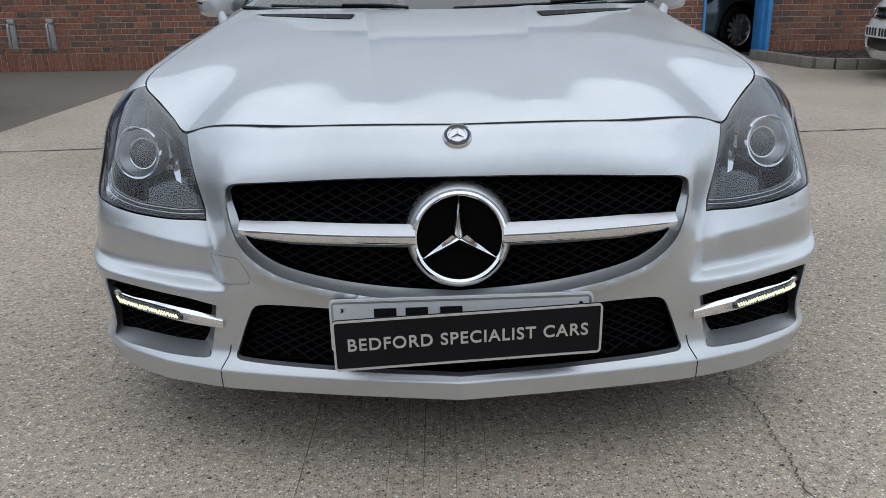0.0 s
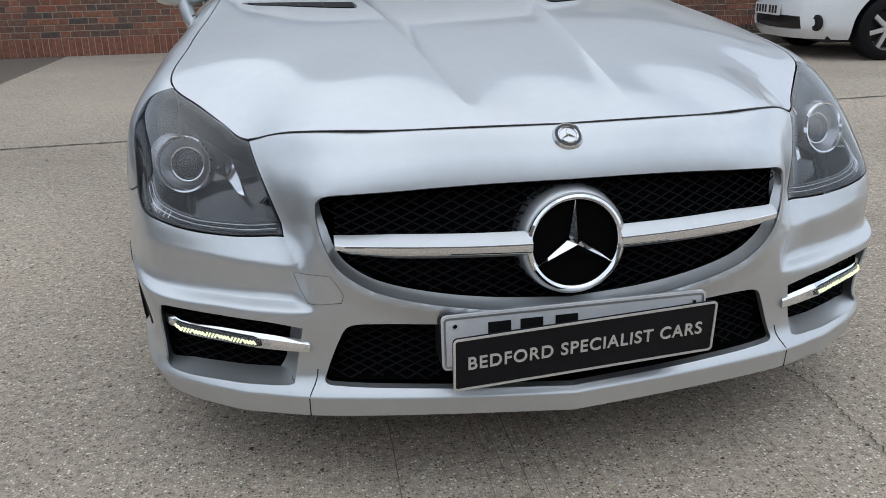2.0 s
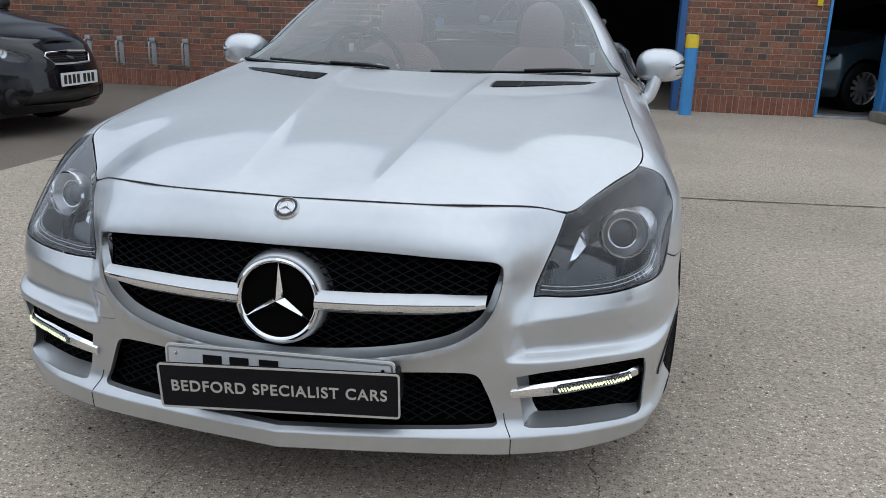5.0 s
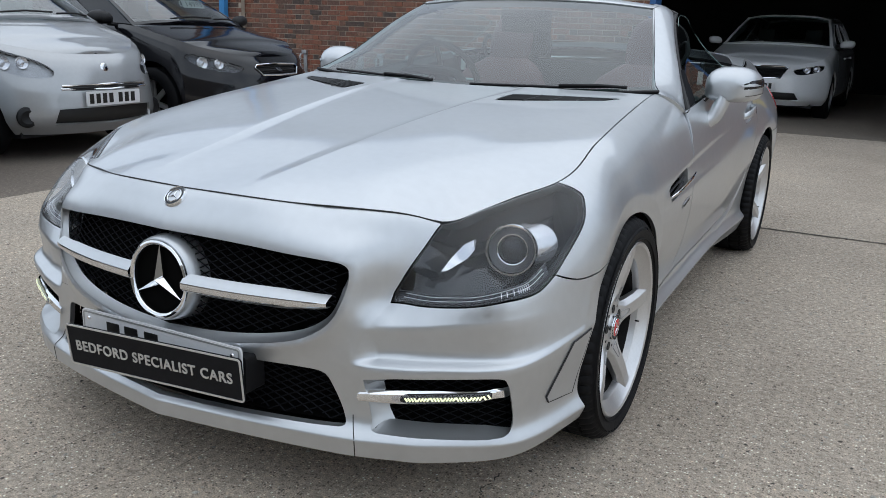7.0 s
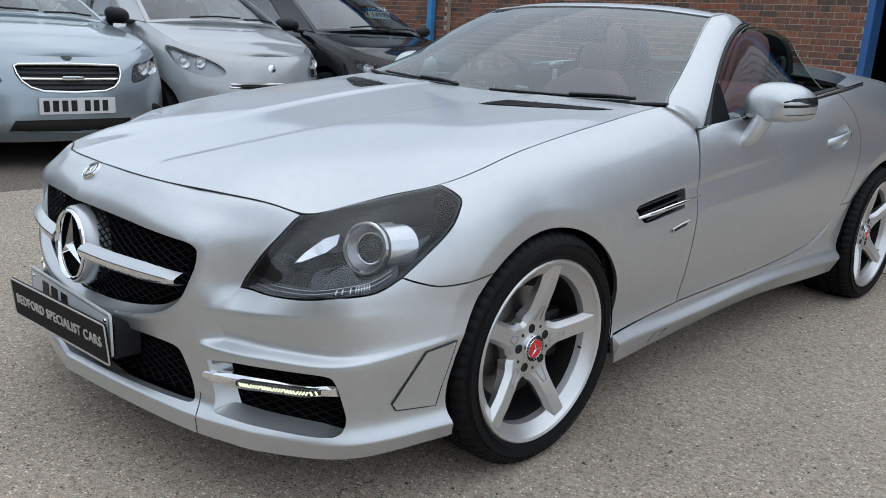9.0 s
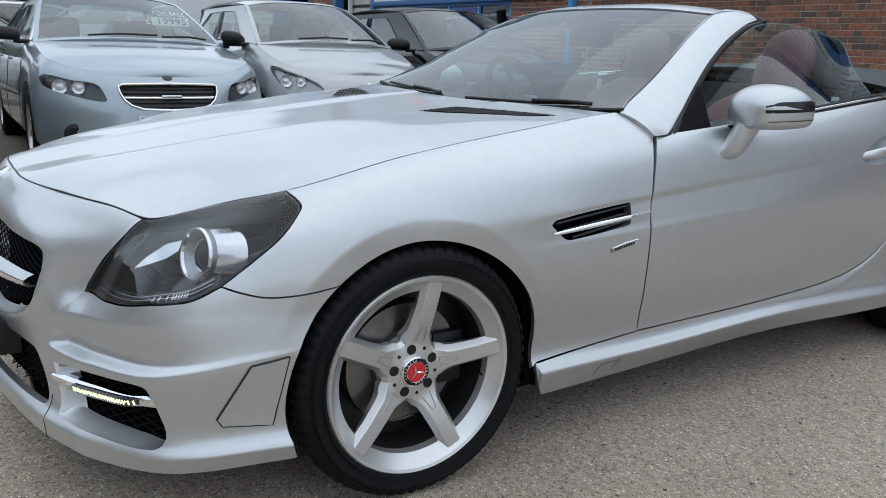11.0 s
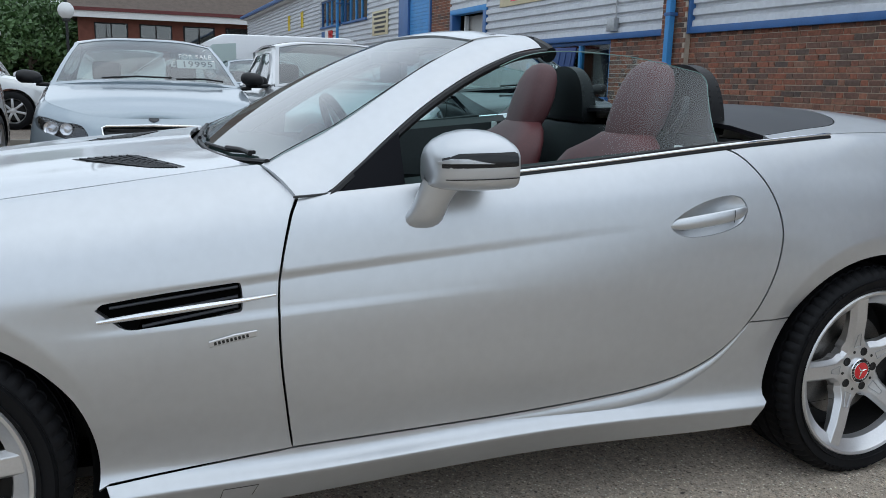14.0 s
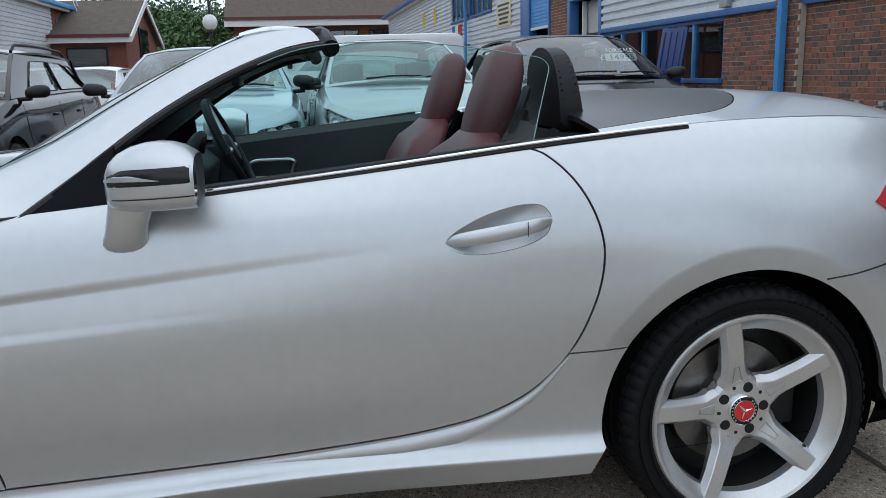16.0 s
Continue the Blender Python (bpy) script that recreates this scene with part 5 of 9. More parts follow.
cladding("wall_cladding", -15.7, -8.62, 2.03, 5.0)
cladding("wall_cladding_right", -8.02, -1.4, 2.03, 5.0)
cladding("wall_cladding_far", -57, -33.6, 1.2, 5.0)
cladding("wall_cladding_below", -33.6, -26.1, 1.2, 3.24)
cladding("wall_cladding_sign", -26.1, -22.45, 1.2, 5.0)
cladding("wall_cladding_above", -33.6, -26.1, 4.35, 5.0)
cladding("wall_cladding_mid", -22.45, -19.55, 3.9, 5.0)
cladding("wall_cladding_door", -18.05, -15.7, 2.95, 5.0)
cladding("wall_cladding_east", -1.4, 9.2, 3.6, 5.0)
for x0, x1, z0, z1, nm in ((-15.75, -8.64, 1.93, 2.03, "trim_rail"), (-8.018, -1.4, 1.93, 2.03, "trim_rail_right")):
    tagged(part(nm, box(x0, x1, FY - 0.075, FY + 0.05, z0, z1, 0.006), DEEP_BLUE), "blue painted steel rail", "trim", kind="structure")
for x in (-8.62, -8.02):
    tagged(part("trim_post", box(x - 0.03, x + 0.05, FY - 0.085, FY + 0.02, 1.93, 5.0, 0.006), DEEP_BLUE), "blue painted steel edge strip of the cladding", "trim", kind="structure")
tagged(part("roof", prism([(FY - 0.35, 5.12), (FY + 8, 6.4), (FY + 18, 5.12), (FY + 18, 5.02), (FY - 0.35, 5.02)], "x", -57, 9.3), CLAD, smooth=False), "grey sheet roof of the units", "roof", kind="structure")
tagged(part("gutter", box(-57, 9.3, FY - 0.50, FY - 0.352, 4.99, 5.17, 0.03), DEEP_BLUE), "blue gutter along the eaves", "gutter", kind="structure")
tagged(part("soffit", box(-57, 9.2, FY - 0.34, FY - 0.04, 4.95, 5.01), WHITE_TRIM), "white soffit under the eaves", "trim", kind="structure")


def downpipe(x, y=FY - 0.2):
    t = thing("downpipe", "blue painted square downpipe on the brick wall", "downpipe")
    part("pipe", box(x - 0.055, x + 0.055, y - 0.05, y + 0.05, 0.0, 4.95, 0.012), SKY_BLUE, t)
    for z in (0.6, 2.2, 4.0):
        part("bracket", box(x - 0.075, x + 0.075, y - 0.058, y + 0.2, z, z + 0.05, 0.004), DEEP_BLUE, t)


downpipe(-8.3)
downpipe(-29.85)


# window strip
def window_unit(name, x0, x1, z0, z1, panes, deep=0.16):
    w = thing(name, "blue framed window with dark glass", "window", kind="structure")
    y = FY + 0.06
    part("window_frame", box(x0, x1, y - 0.05, y + 0.05, z1 - 0.07, z1, 0.005), DEEP_BLUE, w)
    part("window_sill", box(x0 - 0.03, x1 + 0.03, FY - 0.08, y + 0.05, z0 - 0.05, z0 + 0.03, 0.006), DEEP_BLUE, w)
    n = panes
    for k in range(n + 1):
        x = x0 + (x1 - x0) * k / n
        part("mullion", box(x - 0.035, x + 0.035, y - 0.05, y + 0.05, z0 + 0.03, z1 - 0.07, 0.005), SKY_BLUE if k else DEEP_BLUE, w)
    for k in range(n):
        a, b = x0 + (x1 - x0) * k / n + 0.035, x0 + (x1 - x0) * (k + 1) / n - 0.035
        part("pane", box(a, b, y - 0.006, y + 0.006, z0 + 0.03, z1 - 0.07), CAR_GLASS, w)
    # near-black sheet added behind the panes as the room's shade
    part("room_shade_sheet", box(x0, x1, y + 0.5, y + 0.52, z0 - 0.05, z1), ROOM_SHADE, w)
    return w


window_unit("window_1", -15.7, -10.25, 0.90, 1.93, 5)
window_unit("window_2", -33.5, -30.1, 3.26, 4.35, 4)
window_unit("window_3", -29.5, -26.2, 3.26, 4.35, 4)

# tall open doorway and shuttered bay
d = thing("door_1", "tall open doorway with blue frame and a pale inner door", "door", kind="structure")
for x in (-17.96, -15.80):
    part("jamb", box(x - 0.09, x + 0.09, FY - 0.04, FY + 0.2, 0, 2.82, 0.008), DEEP_BLUE, d)
part("head", box(-18.05, -15.71, FY - 0.04, FY + 0.2, 2.82, 2.95, 0.008), SKY_BLUE, d)
leaf = part("door_leaf", box(-17.86, -15.9, FY + 0.34, FY + 0.39, 0, 2.8, 0.01), OFF_WHITE, d)
part("leaf_rail", box(-17.86, -15.9, FY + 0.32, FY + 0.34, 1.95, 2.02, 0.004), INK, leaf)
part("leaf_post", box(-17.62, -17.55, FY + 0.2, FY + 0.30, 0, 2.8, 0.01), WHITE_TRIM, d)
# near-black sheets paint the shade inside the doorway
part("recess_shade", box(-18.0, -15.7, FY + 0.9, FY + 0.95, 0, 2.9), ROOM_SHADE, d)
part("recess_side_shade", box(-18.06, -18.0, FY + 0.2, FY + 0.95, 0, 2.95), ROOM_SHADE, d)
part("recess_top_shade", box(-18.06, -15.7, FY + 0.2, FY + 0.95, 2.95, 3.0), ROOM_SHADE, d)
d = thing("door_2", "blue roller shutter half raised over a dark bay", "door", kind="structure")
part("side_panel", box(-22.43, -21.52, FY - 0.05, FY + 0.2, 0, 3.9, 0.01), DEEP_BLUE, d)
part("jamb", box(-19.66, -19.56, FY - 0.05, FY + 0.2, 0, 3.9, 0.008), DEEP_BLUE, d)
for k in range(15):
    part("slat", box(-21.5, -19.68, FY + 0.02, FY + 0.05, 2.38 + 0.1 * k, 2.474 + 0.1 * k, 0.004), SKY_BLUE, d)
# the bay's shade, again as near-black sheets
part("recess_shade", box(-22.4, -19.5, FY + 0.9, FY + 0.95, 0, 3.9), ROOM_SHADE, d)
part("recess_side_shade", box(-22.46, -22.4, FY + 0.2, FY + 0.95, 0, 3.95), ROOM_SHADE, d)
part("recess_top_shade", box(-22.46, -19.5, FY + 0.2, FY + 0.95, 3.95, 4.0), ROOM_SHADE, d)
part("bottom_bar", box(-21.5, -19.68, FY + 0.0, FY + 0.06, 2.30, 2.375, 0.004), WHITE_TRIM, d)

# vehicle opening and pass door, one dark workshop behind
d = thing("door_3", "wide open vehicle doorway with a blue steel frame", "door", kind="structure")
for x in (-1.36, 1.73):
    part("jamb", box(x - 0.04, x + 0.04, FY - 0.03, FY + 0.25, 0, 3.6, 0.006), DEEP_BLUE, d)
part("head", box(-1.4, 1.77, FY - 0.03, FY + 0.25, 3.45, 3.6, 0.006), DEEP_BLUE, d)
d = thing("door_4", "narrow open pass doorway with a blue frame and galvanised sill", "door", kind="structure")
part("jamb", box(3.42, 3.45, FY - 0.03, FY + 0.25, 0, 2.08, 0.004), SKY_BLUE, d)
part("jamb", box(4.17, 4.22, FY - 0.03, FY + 0.25, 0, 2.08, 0.004), SKY_BLUE, d)
part("head", box(3.42, 4.22, FY - 0.03, FY + 0.25, 2.03, 2.08, 0.004), SKY_BLUE, d)
part("door_sill", box(3.42, 4.2, FY - 0.04, FY + 0.2, 0.004, 0.035, 0.004), GALV, d)
leaf = part("door_leaf", box(4.20, 4.25, FY - 0.15, FY - 0.03, 0.02, 2.05, 0.006), SKY_BLUE, d)
part("latch", box(4.175, 4.20, FY - 0.13, FY - 0.07, 1.0, 1.1, 0.004), GALV, leaf)
# walls and ceiling carry the workshop's shade in their colour
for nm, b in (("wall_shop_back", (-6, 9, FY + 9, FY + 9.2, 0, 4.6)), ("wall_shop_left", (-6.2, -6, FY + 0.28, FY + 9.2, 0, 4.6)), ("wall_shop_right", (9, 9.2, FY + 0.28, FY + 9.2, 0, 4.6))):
    tagged(part(nm, box(*b), ROOM_SHADE), "workshop wall coloured near-black for the indoor shade", "wall", kind="structure")
tagged(part("ceiling", box(-6.2, 9.2, FY + 0.28, FY + 9.2, 4.6, 4.75), ROOM_SHADE), "workshop ceiling coloured near-black for the indoor shade", "ceiling", kind="structure")
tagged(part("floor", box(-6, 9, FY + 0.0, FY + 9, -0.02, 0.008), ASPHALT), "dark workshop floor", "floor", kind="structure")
tagged(part("wall_inner_lining", box(-6, -1.4, FY + 0.281, FY + 0.3, 0, 4.6), ROOM_SHADE), "near-black inner sheet standing in for the workshop's shade", "wall", kind="structure")


# bollard, post box, pipe, hoops, signs
b = thing("bollard", "blue steel bollard with a yellow top beside the doorway", "bollard")
part("post", lathe([(0.0, 0.005), (0.076, 0.005), (0.076, 0.80)], 28, "z"), SKY_BLUE, b).matrix_world = Matrix.Translation((1.82, 8.02, 0))
part("cap", lathe([(0.077, 0.80), (0.077, 0.935), (0.065, 0.955), (0.0, 0.96)], 28, "z"), YELLOW, b).matrix_world = Matrix.Translation((1.82, 8.02, 0))
bx = thing("ash_bin", "small grey steel bin fixed to the brick wall", "wall bin")
part("body", box(4.220, 4.450, FY - 0.11, FY - 0.002, 0.90, 1.14, 0.008), GALV, bx)
part("lid", box(4.215, 4.455, FY - 0.115, FY, 1.14, 1.16, 0.006), GALV, bx)
part("notice", box(4.290, 4.390, FY - 0.1125, FY - 0.108, 1.00, 1.05), WHITE_PLASTIC, bx)
for x in (4.275, 4.395):
    part("slot", box(x - 0.018, x + 0.018, FY - 0.1125, FY - 0.108, 1.075, 1.09), INK, bx)
yp = thing("gas_pipe", "bent yellow pipe on the wall", "pipe")
part("pipe", tube(spline([(4.30, FY - 0.05, 2.2), (4.30, FY - 0.05, 1.2), (4.285, FY - 0.05, 1.14), (4.26, FY - 0.02, 1.12)], 6), 0.015, 10), YELLOW, yp)
lk = thing("padlock", "small brass padlock box on the wall", "lock")
part("body", box(3.27, 3.33, FY - 0.03, FY, 1.33, 1.46, 0.006), YELLOW, lk)


def wall_hoop(x):
    h = thing("wall_hoop", "galvanised steel cycle hoop bolted to the brick wall", "hoop", "hoops along the wall")
    part("plate", box(-0.035, 0.035, -0.012, 0.0, 0.26, 0.64, 0.004), GALV, h)
    part("bar", tube(spline([(0, -0.01, 0.61), (0, -0.12, 0.60), (0, -0.14, 0.56), (0, -0.14, 0.34), (0, -0.12, 0.30), (0, -0.01, 0.29)], 5), 0.014, 10), GALV, h)
    part("cap", box(-0.045, 0.045, -0.05, 0.0, 0.60, 0.66, 0.006), GALV, h)
    h.matrix_world = Matrix.Translation((x, FY, 0))
    return h


first = wall_hoop(-4.89)
for x in (-5.38, -5.87, -6.36, -6.80, -7.26):
    copy_thing(first, Matrix.Translation((x, FY, 0)))


def wall_sign(x0, x1, z0, z1, rows, label, bars=INK):
    s = thing("wall_sign", label, "sign")
    part("board", box(x0, x1, FY - 0.06, FY - 0.035, z0, z1, 0.004), CREAM, s)
    h = (z1 - z0) / (rows * 2 + 1)
    rnd = random.Random(int(x0 * 10))
    for k in range(rows):
        w = (x1 - x0) * rnd.uniform(0.5, 0.85) / 2
        c = (x0 + x1) / 2
        part("writing_bar", box(c - w, c + w, FY - 0.064, FY - 0.06, z0 + h * (2 * k + 1), z0 + h * (2 * k + 2)), bars, s)


wall_sign(-25.35, -23.55, 2.61, 3.40, 5, "cream sign board with unreadable dark writing")
wall_sign(-14.9, -12.5, 2.80, 3.42, 3, "cream sign board with unreadable red writing", RED_ENAMEL)
el = thing("meter_box", "small grey electrical box on the cladding", "electrical box")
part("body", box(-10.22, -9.98, FY - 0.13, FY - 0.032, 2.06, 2.28, 0.01), GALV, el)
part("conduit", tube([(-10.04, FY - 0.06, 2.27), (-10.04, FY - 0.06, 3.0)], 0.014, 8), GALV, el)
for x, z in ((-37.9, 3.5), (-41.3, 3.5)):
    nb = thing("unit_mark", "yellow unit marking on the cladding", "marking")
    for k in range(2):
        part("mark_bar", box(x + 0.35 * k, x + 0.35 * k + 0.2, FY - 0.06, FY - 0.035, z, z + 0.75), YELLOW, nb)
cn = thing("shop_banner", "red, white and blue shop banner on the cladding", "banner")
for k, m_ in enumerate((DEEP_BLUE, WHITE_TRIM, RED_ENAMEL)):
    part("stripe", box(-33.3 + 0.65 * k, -32.65 + 0.65 * k, FY - 0.06, FY - 0.035, 2.3, 3.1), m_, cn)

# planting bed with kerb
kb = thing("kerb", "rounded concrete kerb round the planting bed", "kerb", kind="structure")
line = spline([(4.10, 8.40), (4.16, 8.0), (4.25, 7.5), (4.33, 7.1), (4.7, 6.93), (6.0, 6.85), (9.0, 6.8), (15.9, 6.8)], 6)
for k in range(0, len(line) - 2, 3):
    a, b2 = Vector((*line[k], 0)), Vector((*line[min(k + 3, len(line) - 1)], 0))
    dd = (b2 - a)
    m_ = Matrix.Translation((a + b2) / 2) @ Matrix.Rotation(math.atan2(dd.y, dd.x), 4, "Z")
    part("kerb_stone", box(-dd.length / 2 + 0.003, dd.length / 2 - 0.003, -0.06, 0.06, 0.0, 0.125, 0.012, m=m_), KERB, kb)
bm = bmesh.new()
vs = [bm.verts.new((x, y, 0.09)) for x, y in [(4.2, 8.44)] + [tuple(p + np.array([0.05, 0.05])) for p in line[3:]] + [(15.9, 8.44)]]
bm.faces.new(vs)
tagged(part("planting_bed", bm, SOIL), "bare planting bed of dark bark and soil", "bed", kind="structure")
rs = np.random.RandomState(5)
bm = bmesh.new()
for _ in range(420):
    x, y = rs.uniform(4.3, 8.5), rs.uniform(7.0, 8.4)
    box(-rs.uniform(0.01, 0.045), rs.uniform(0.01, 0.045), -0.012, 0.012, 0, 0.018, bm=bm, m=Matrix.Translation((x, y, 0.092)) @ Matrix.Rotation(rs.uniform(0, 3.1), 4, "Z") @ Matrix.Rotation(rs.uniform(-0.5, 0.5), 4, "X"))
tagged(part("bark_chips", bm, BARK, smooth=False), "brown bark chips on the planting bed", "bark", kind="stuff")

# tall blue bin beside the wall
bn = thing("wheeled_bin", "tall blue plastic wheeled bin with raised lid", "bin")
part("body", prism([(-0.5, 0.12), (0.5, 0.12), (0.6, 1.32), (-0.6, 1.32)], "y", -0.45, 0.45, bevel=0.03), BIN_BLUE, bn)
lid = part("lid", box(-0.62, 0.62, -0.03, 0.03, 0, 0.95, 0.02), BIN_BLUE, bn)
lid.matrix_local = Matrix.Translation((0, 0.42, 1.33)) @ Matrix.Rotation(radians(-14), 4, "X")
for k in range(4):
    part("lid_rib", box(-0.5 + 0.3 * k, -0.42 + 0.3 * k, -0.05, -0.03, 0.08, 0.86, 0.006), BIN_BLUE, lid)
for x in (-0.4, 0.4):
    part("bin_wheel", tube([(x - 0.04, 0.2, 0.09), (x + 0.04, 0.2, 0.09)], 0.09, 16), RUBBER, bn)
bn.matrix_world = Matrix.Translation((-11.1, 7.7, 0)) @ Matrix.Rotation(radians(20), 4, "Z") @ Matrix.Diagonal((0.48, 0.62, 0.80, 1))

# ---- buildings and trees across the yard ----
hall = thing("hall", "brick hall with a brown tiled roof and white fascia", "building")
HX = -64
part("wall", box(HX - 14, HX, -2.7, 24, 0, 5.2), RED_BRICK, hall)
bm = prism([(HX + 0.9, 5.65), (HX - 7, 9.9), (HX - 15, 5.65), (HX - 15, 5.2), (HX + 0.9, 5.2)], "y", -3.3, 25)
part("roof", bm, ROOF_TILE, hall, smooth=False)
part("fascia", box(HX + 0.91, HX + 1.0, -3.3, 25, 5.02, 5.5), WHITE_TRIM, hall)
part("gutter", box(HX + 1.0, HX + 1.14, -3.3, 25, 5.48, 5.72), MAROON, hall)
for k in range(8):
    y = -1.6 + 3.1 * k
    w = part("window", box(HX + 0.0, HX + 0.06, y, y + 2.3, 3.1, 4.75, 0.02), DARK_PLASTIC, hall)
    part("pane", box(HX + 0.055, HX + 0.075, y + 0.1, y + 1.1, 3.2, 4.65), CAR_GLASS, w)
    part("pane", box(HX + 0.055, HX + 0.075, y + 1.2, y + 2.2, 3.2, 4.65), CAR_GLASS, w)

house = thing("gabled_house", "red brick gabled house with white bargeboards", "building")
GY = -6.45
part("wall", prism([(-42.4, 0), (-52.6, 0), (-52.6, 3.25), (-47.5, 5.3), (-42.4, 3.25)], "y", GY - 14, GY - 0.3), RED_BRICK, house, smooth=False)
for sd in (1, -1):
    e = -47.5 + 5.5 * sd
    part("roof", prism([(-47.5, 5.42), (e, 3.28), (e, 3.42), (-47.5, 5.62)], "y", GY - 14.5, GY), ROOF_TILE, house, smooth=False)
    part("bargeboard", prism([(-47.5, 5.30), (e, 3.10), (e, 3.40), (-47.5, 5.60)], "y", GY, GY + 0.08), WHITE_TRIM, house, smooth=False)
part("fascia", box(-41.98, -41.9, GY - 14.5, GY, 3.10, 3.42), WHITE_TRIM, house)
part("gutter", box(-41.9, -41.76, GY - 14.5, GY, 3.36, 3.52), MAROON, house)
w = part("window", box(-48.9, -46.2, GY - 0.3, GY - 0.22, 0.8, 4.1, 0.02), DARK_PLASTIC, house)
part("pane", box(-48.8, -46.3, GY - 0.225, GY - 0.20, 0.9, 2.3), CAR_GLASS, w)
part("pane", box(-48.8, -46.3, GY - 0.225, GY - 0.20, 2.5, 4.0), CAR_GLASS, w)
for k in range(3):
    y = GY - 3.2 - 3.0 * k
    w = part("window", box(-42.4, -42.34, y, y + 2.0, 1.9, 2.9, 0.02), DARK_PLASTIC, house)
    part("pane", box(-42.345, -42.32, y + 0.1, y + 1.9, 2.0, 2.8), CAR_GLASS, w)
opp = thing("opposite_unit", "grey clad industrial unit with a blue gutter", "building")
OY = -10.4
# unseen plain wall on the yard's south side, added to darken the nose's reflections
tagged(part("wall_south_unseen", box(-15.5, 18, OY - 0.3, OY, 0, 4.6, 0.01), KERB), "plain grey unseen wall added to darken the roadster's front reflections", "wall", kind="structure")
part("base_wall", box(-43.2, -16, OY - 12, OY + 0.04, 0, 1.2), RED_BRICK, opp)
prof, z = [], 1.2
while z < 5.0:
    prof += [(OY + 0.05, z), (OY + 0.05, z + 0.1), (OY + 0.01, z + 0.13), (OY + 0.01, z + 0.18)]
    z += 0.2
part("cladding", prism(prof + [(OY - 1, 5.0), (OY - 1, 1.2)], "x", -43.2, -16), CLAD, opp, smooth=False)
part("end_wall", box(-53.2, -43.2, OY - 12, OY, 0, 5.0), RED_BRICK, opp)
part("gutter", box(-53.7, -15.8, OY + 0.36, OY + 0.55, 4.98, 5.2, 0.04), SKY_BLUE, opp)
part("fascia", box(-53.7, -15.8, OY + 0.2, OY + 0.355, 4.86, 5.12), WHITE_TRIM, opp)
part("roof", prism([(OY + 0.35, 5.14), (OY - 7, 6.3), (OY - 14, 5.14)], "x", -53.7, -15.8), CLAD, opp, smooth=False)
for x0, x1 in ((-47.6, -44.0),):
    w = part("window", box(x0, x1, OY, OY + 0.05, 3.4, 4.4, 0.02), DEEP_BLUE, opp)
    for k in range(3):
        a = x0 + 0.08 + (x1 - x0 - 0.08) * k / 3
        part("pane", box(a, a + (x1 - x0) / 3 - 0.12, OY + 0.04, OY + 0.06, 3.5, 4.3), CAR_GLASS, w)

# the scaffold tower at the corner of the unit
sc = thing("scaffold_tower", "bare grey scaffold tower with ladders at the corner", "scaffold")
for x in (-50.6, -48.6):
    for y in (OY + 0.9, OY + 2.1):
        part("upright", tube([(x, y, 0), (x, y, 6.4)], 0.03, 8), GALV, sc)
for z in (1.9, 3.9, 5.6):
    for y in (OY + 0.9, OY + 2.1):
        part("ledger", tube([(-50.7, y, z), (-48.5, y, z)], 0.03, 8), GALV, sc)
    part("platform", box(-50.6, -48.6, OY + 0.9, OY + 2.1, z + 0.03, z + 0.08), BARK, sc)
for x in (-46.6, -45.9):
    part("ladder_rail", tube([(x, OY + 1.9, 0), (x + 0.2, OY + 0.4, 6.2)], 0.03, 8), GALV, sc)
for k in range(14):
    f = 0.05 + 0.066 * k
    part("rung", tube([(-46.6 + 0.2 * f, OY + 1.9 - 1.5 * f, 6.2 * f), (-45.9 + 0.2 * f, OY + 1.9 - 1.5 * f, 6.2 * f)], 0.018, 6), GALV, sc)

lamp = thing("street_lamp", "black lamp post with a white globe", "street lamp")
part("post", lathe([(0.09, 0.0), (0.07, 0.4), (0.05, 1.0), (0.045, 6.4)], 14, "z"), INK, lamp)
part("globe", lathe([(0.0, 2.94), (0.14, 2.97), (0.24, 3.08), (0.28, 3.23), (0.24, 3.38), (0.14, 3.49), (0.0, 3.52)], 20, "z"), WHITE_PLASTIC, lamp)
part("arm", box(-0.12, 0.12, -0.12, 0.12, 2.86, 2.96, 0.02), INK, lamp)
lamp.matrix_world = Matrix.Translation((-30, -1.44, 0))


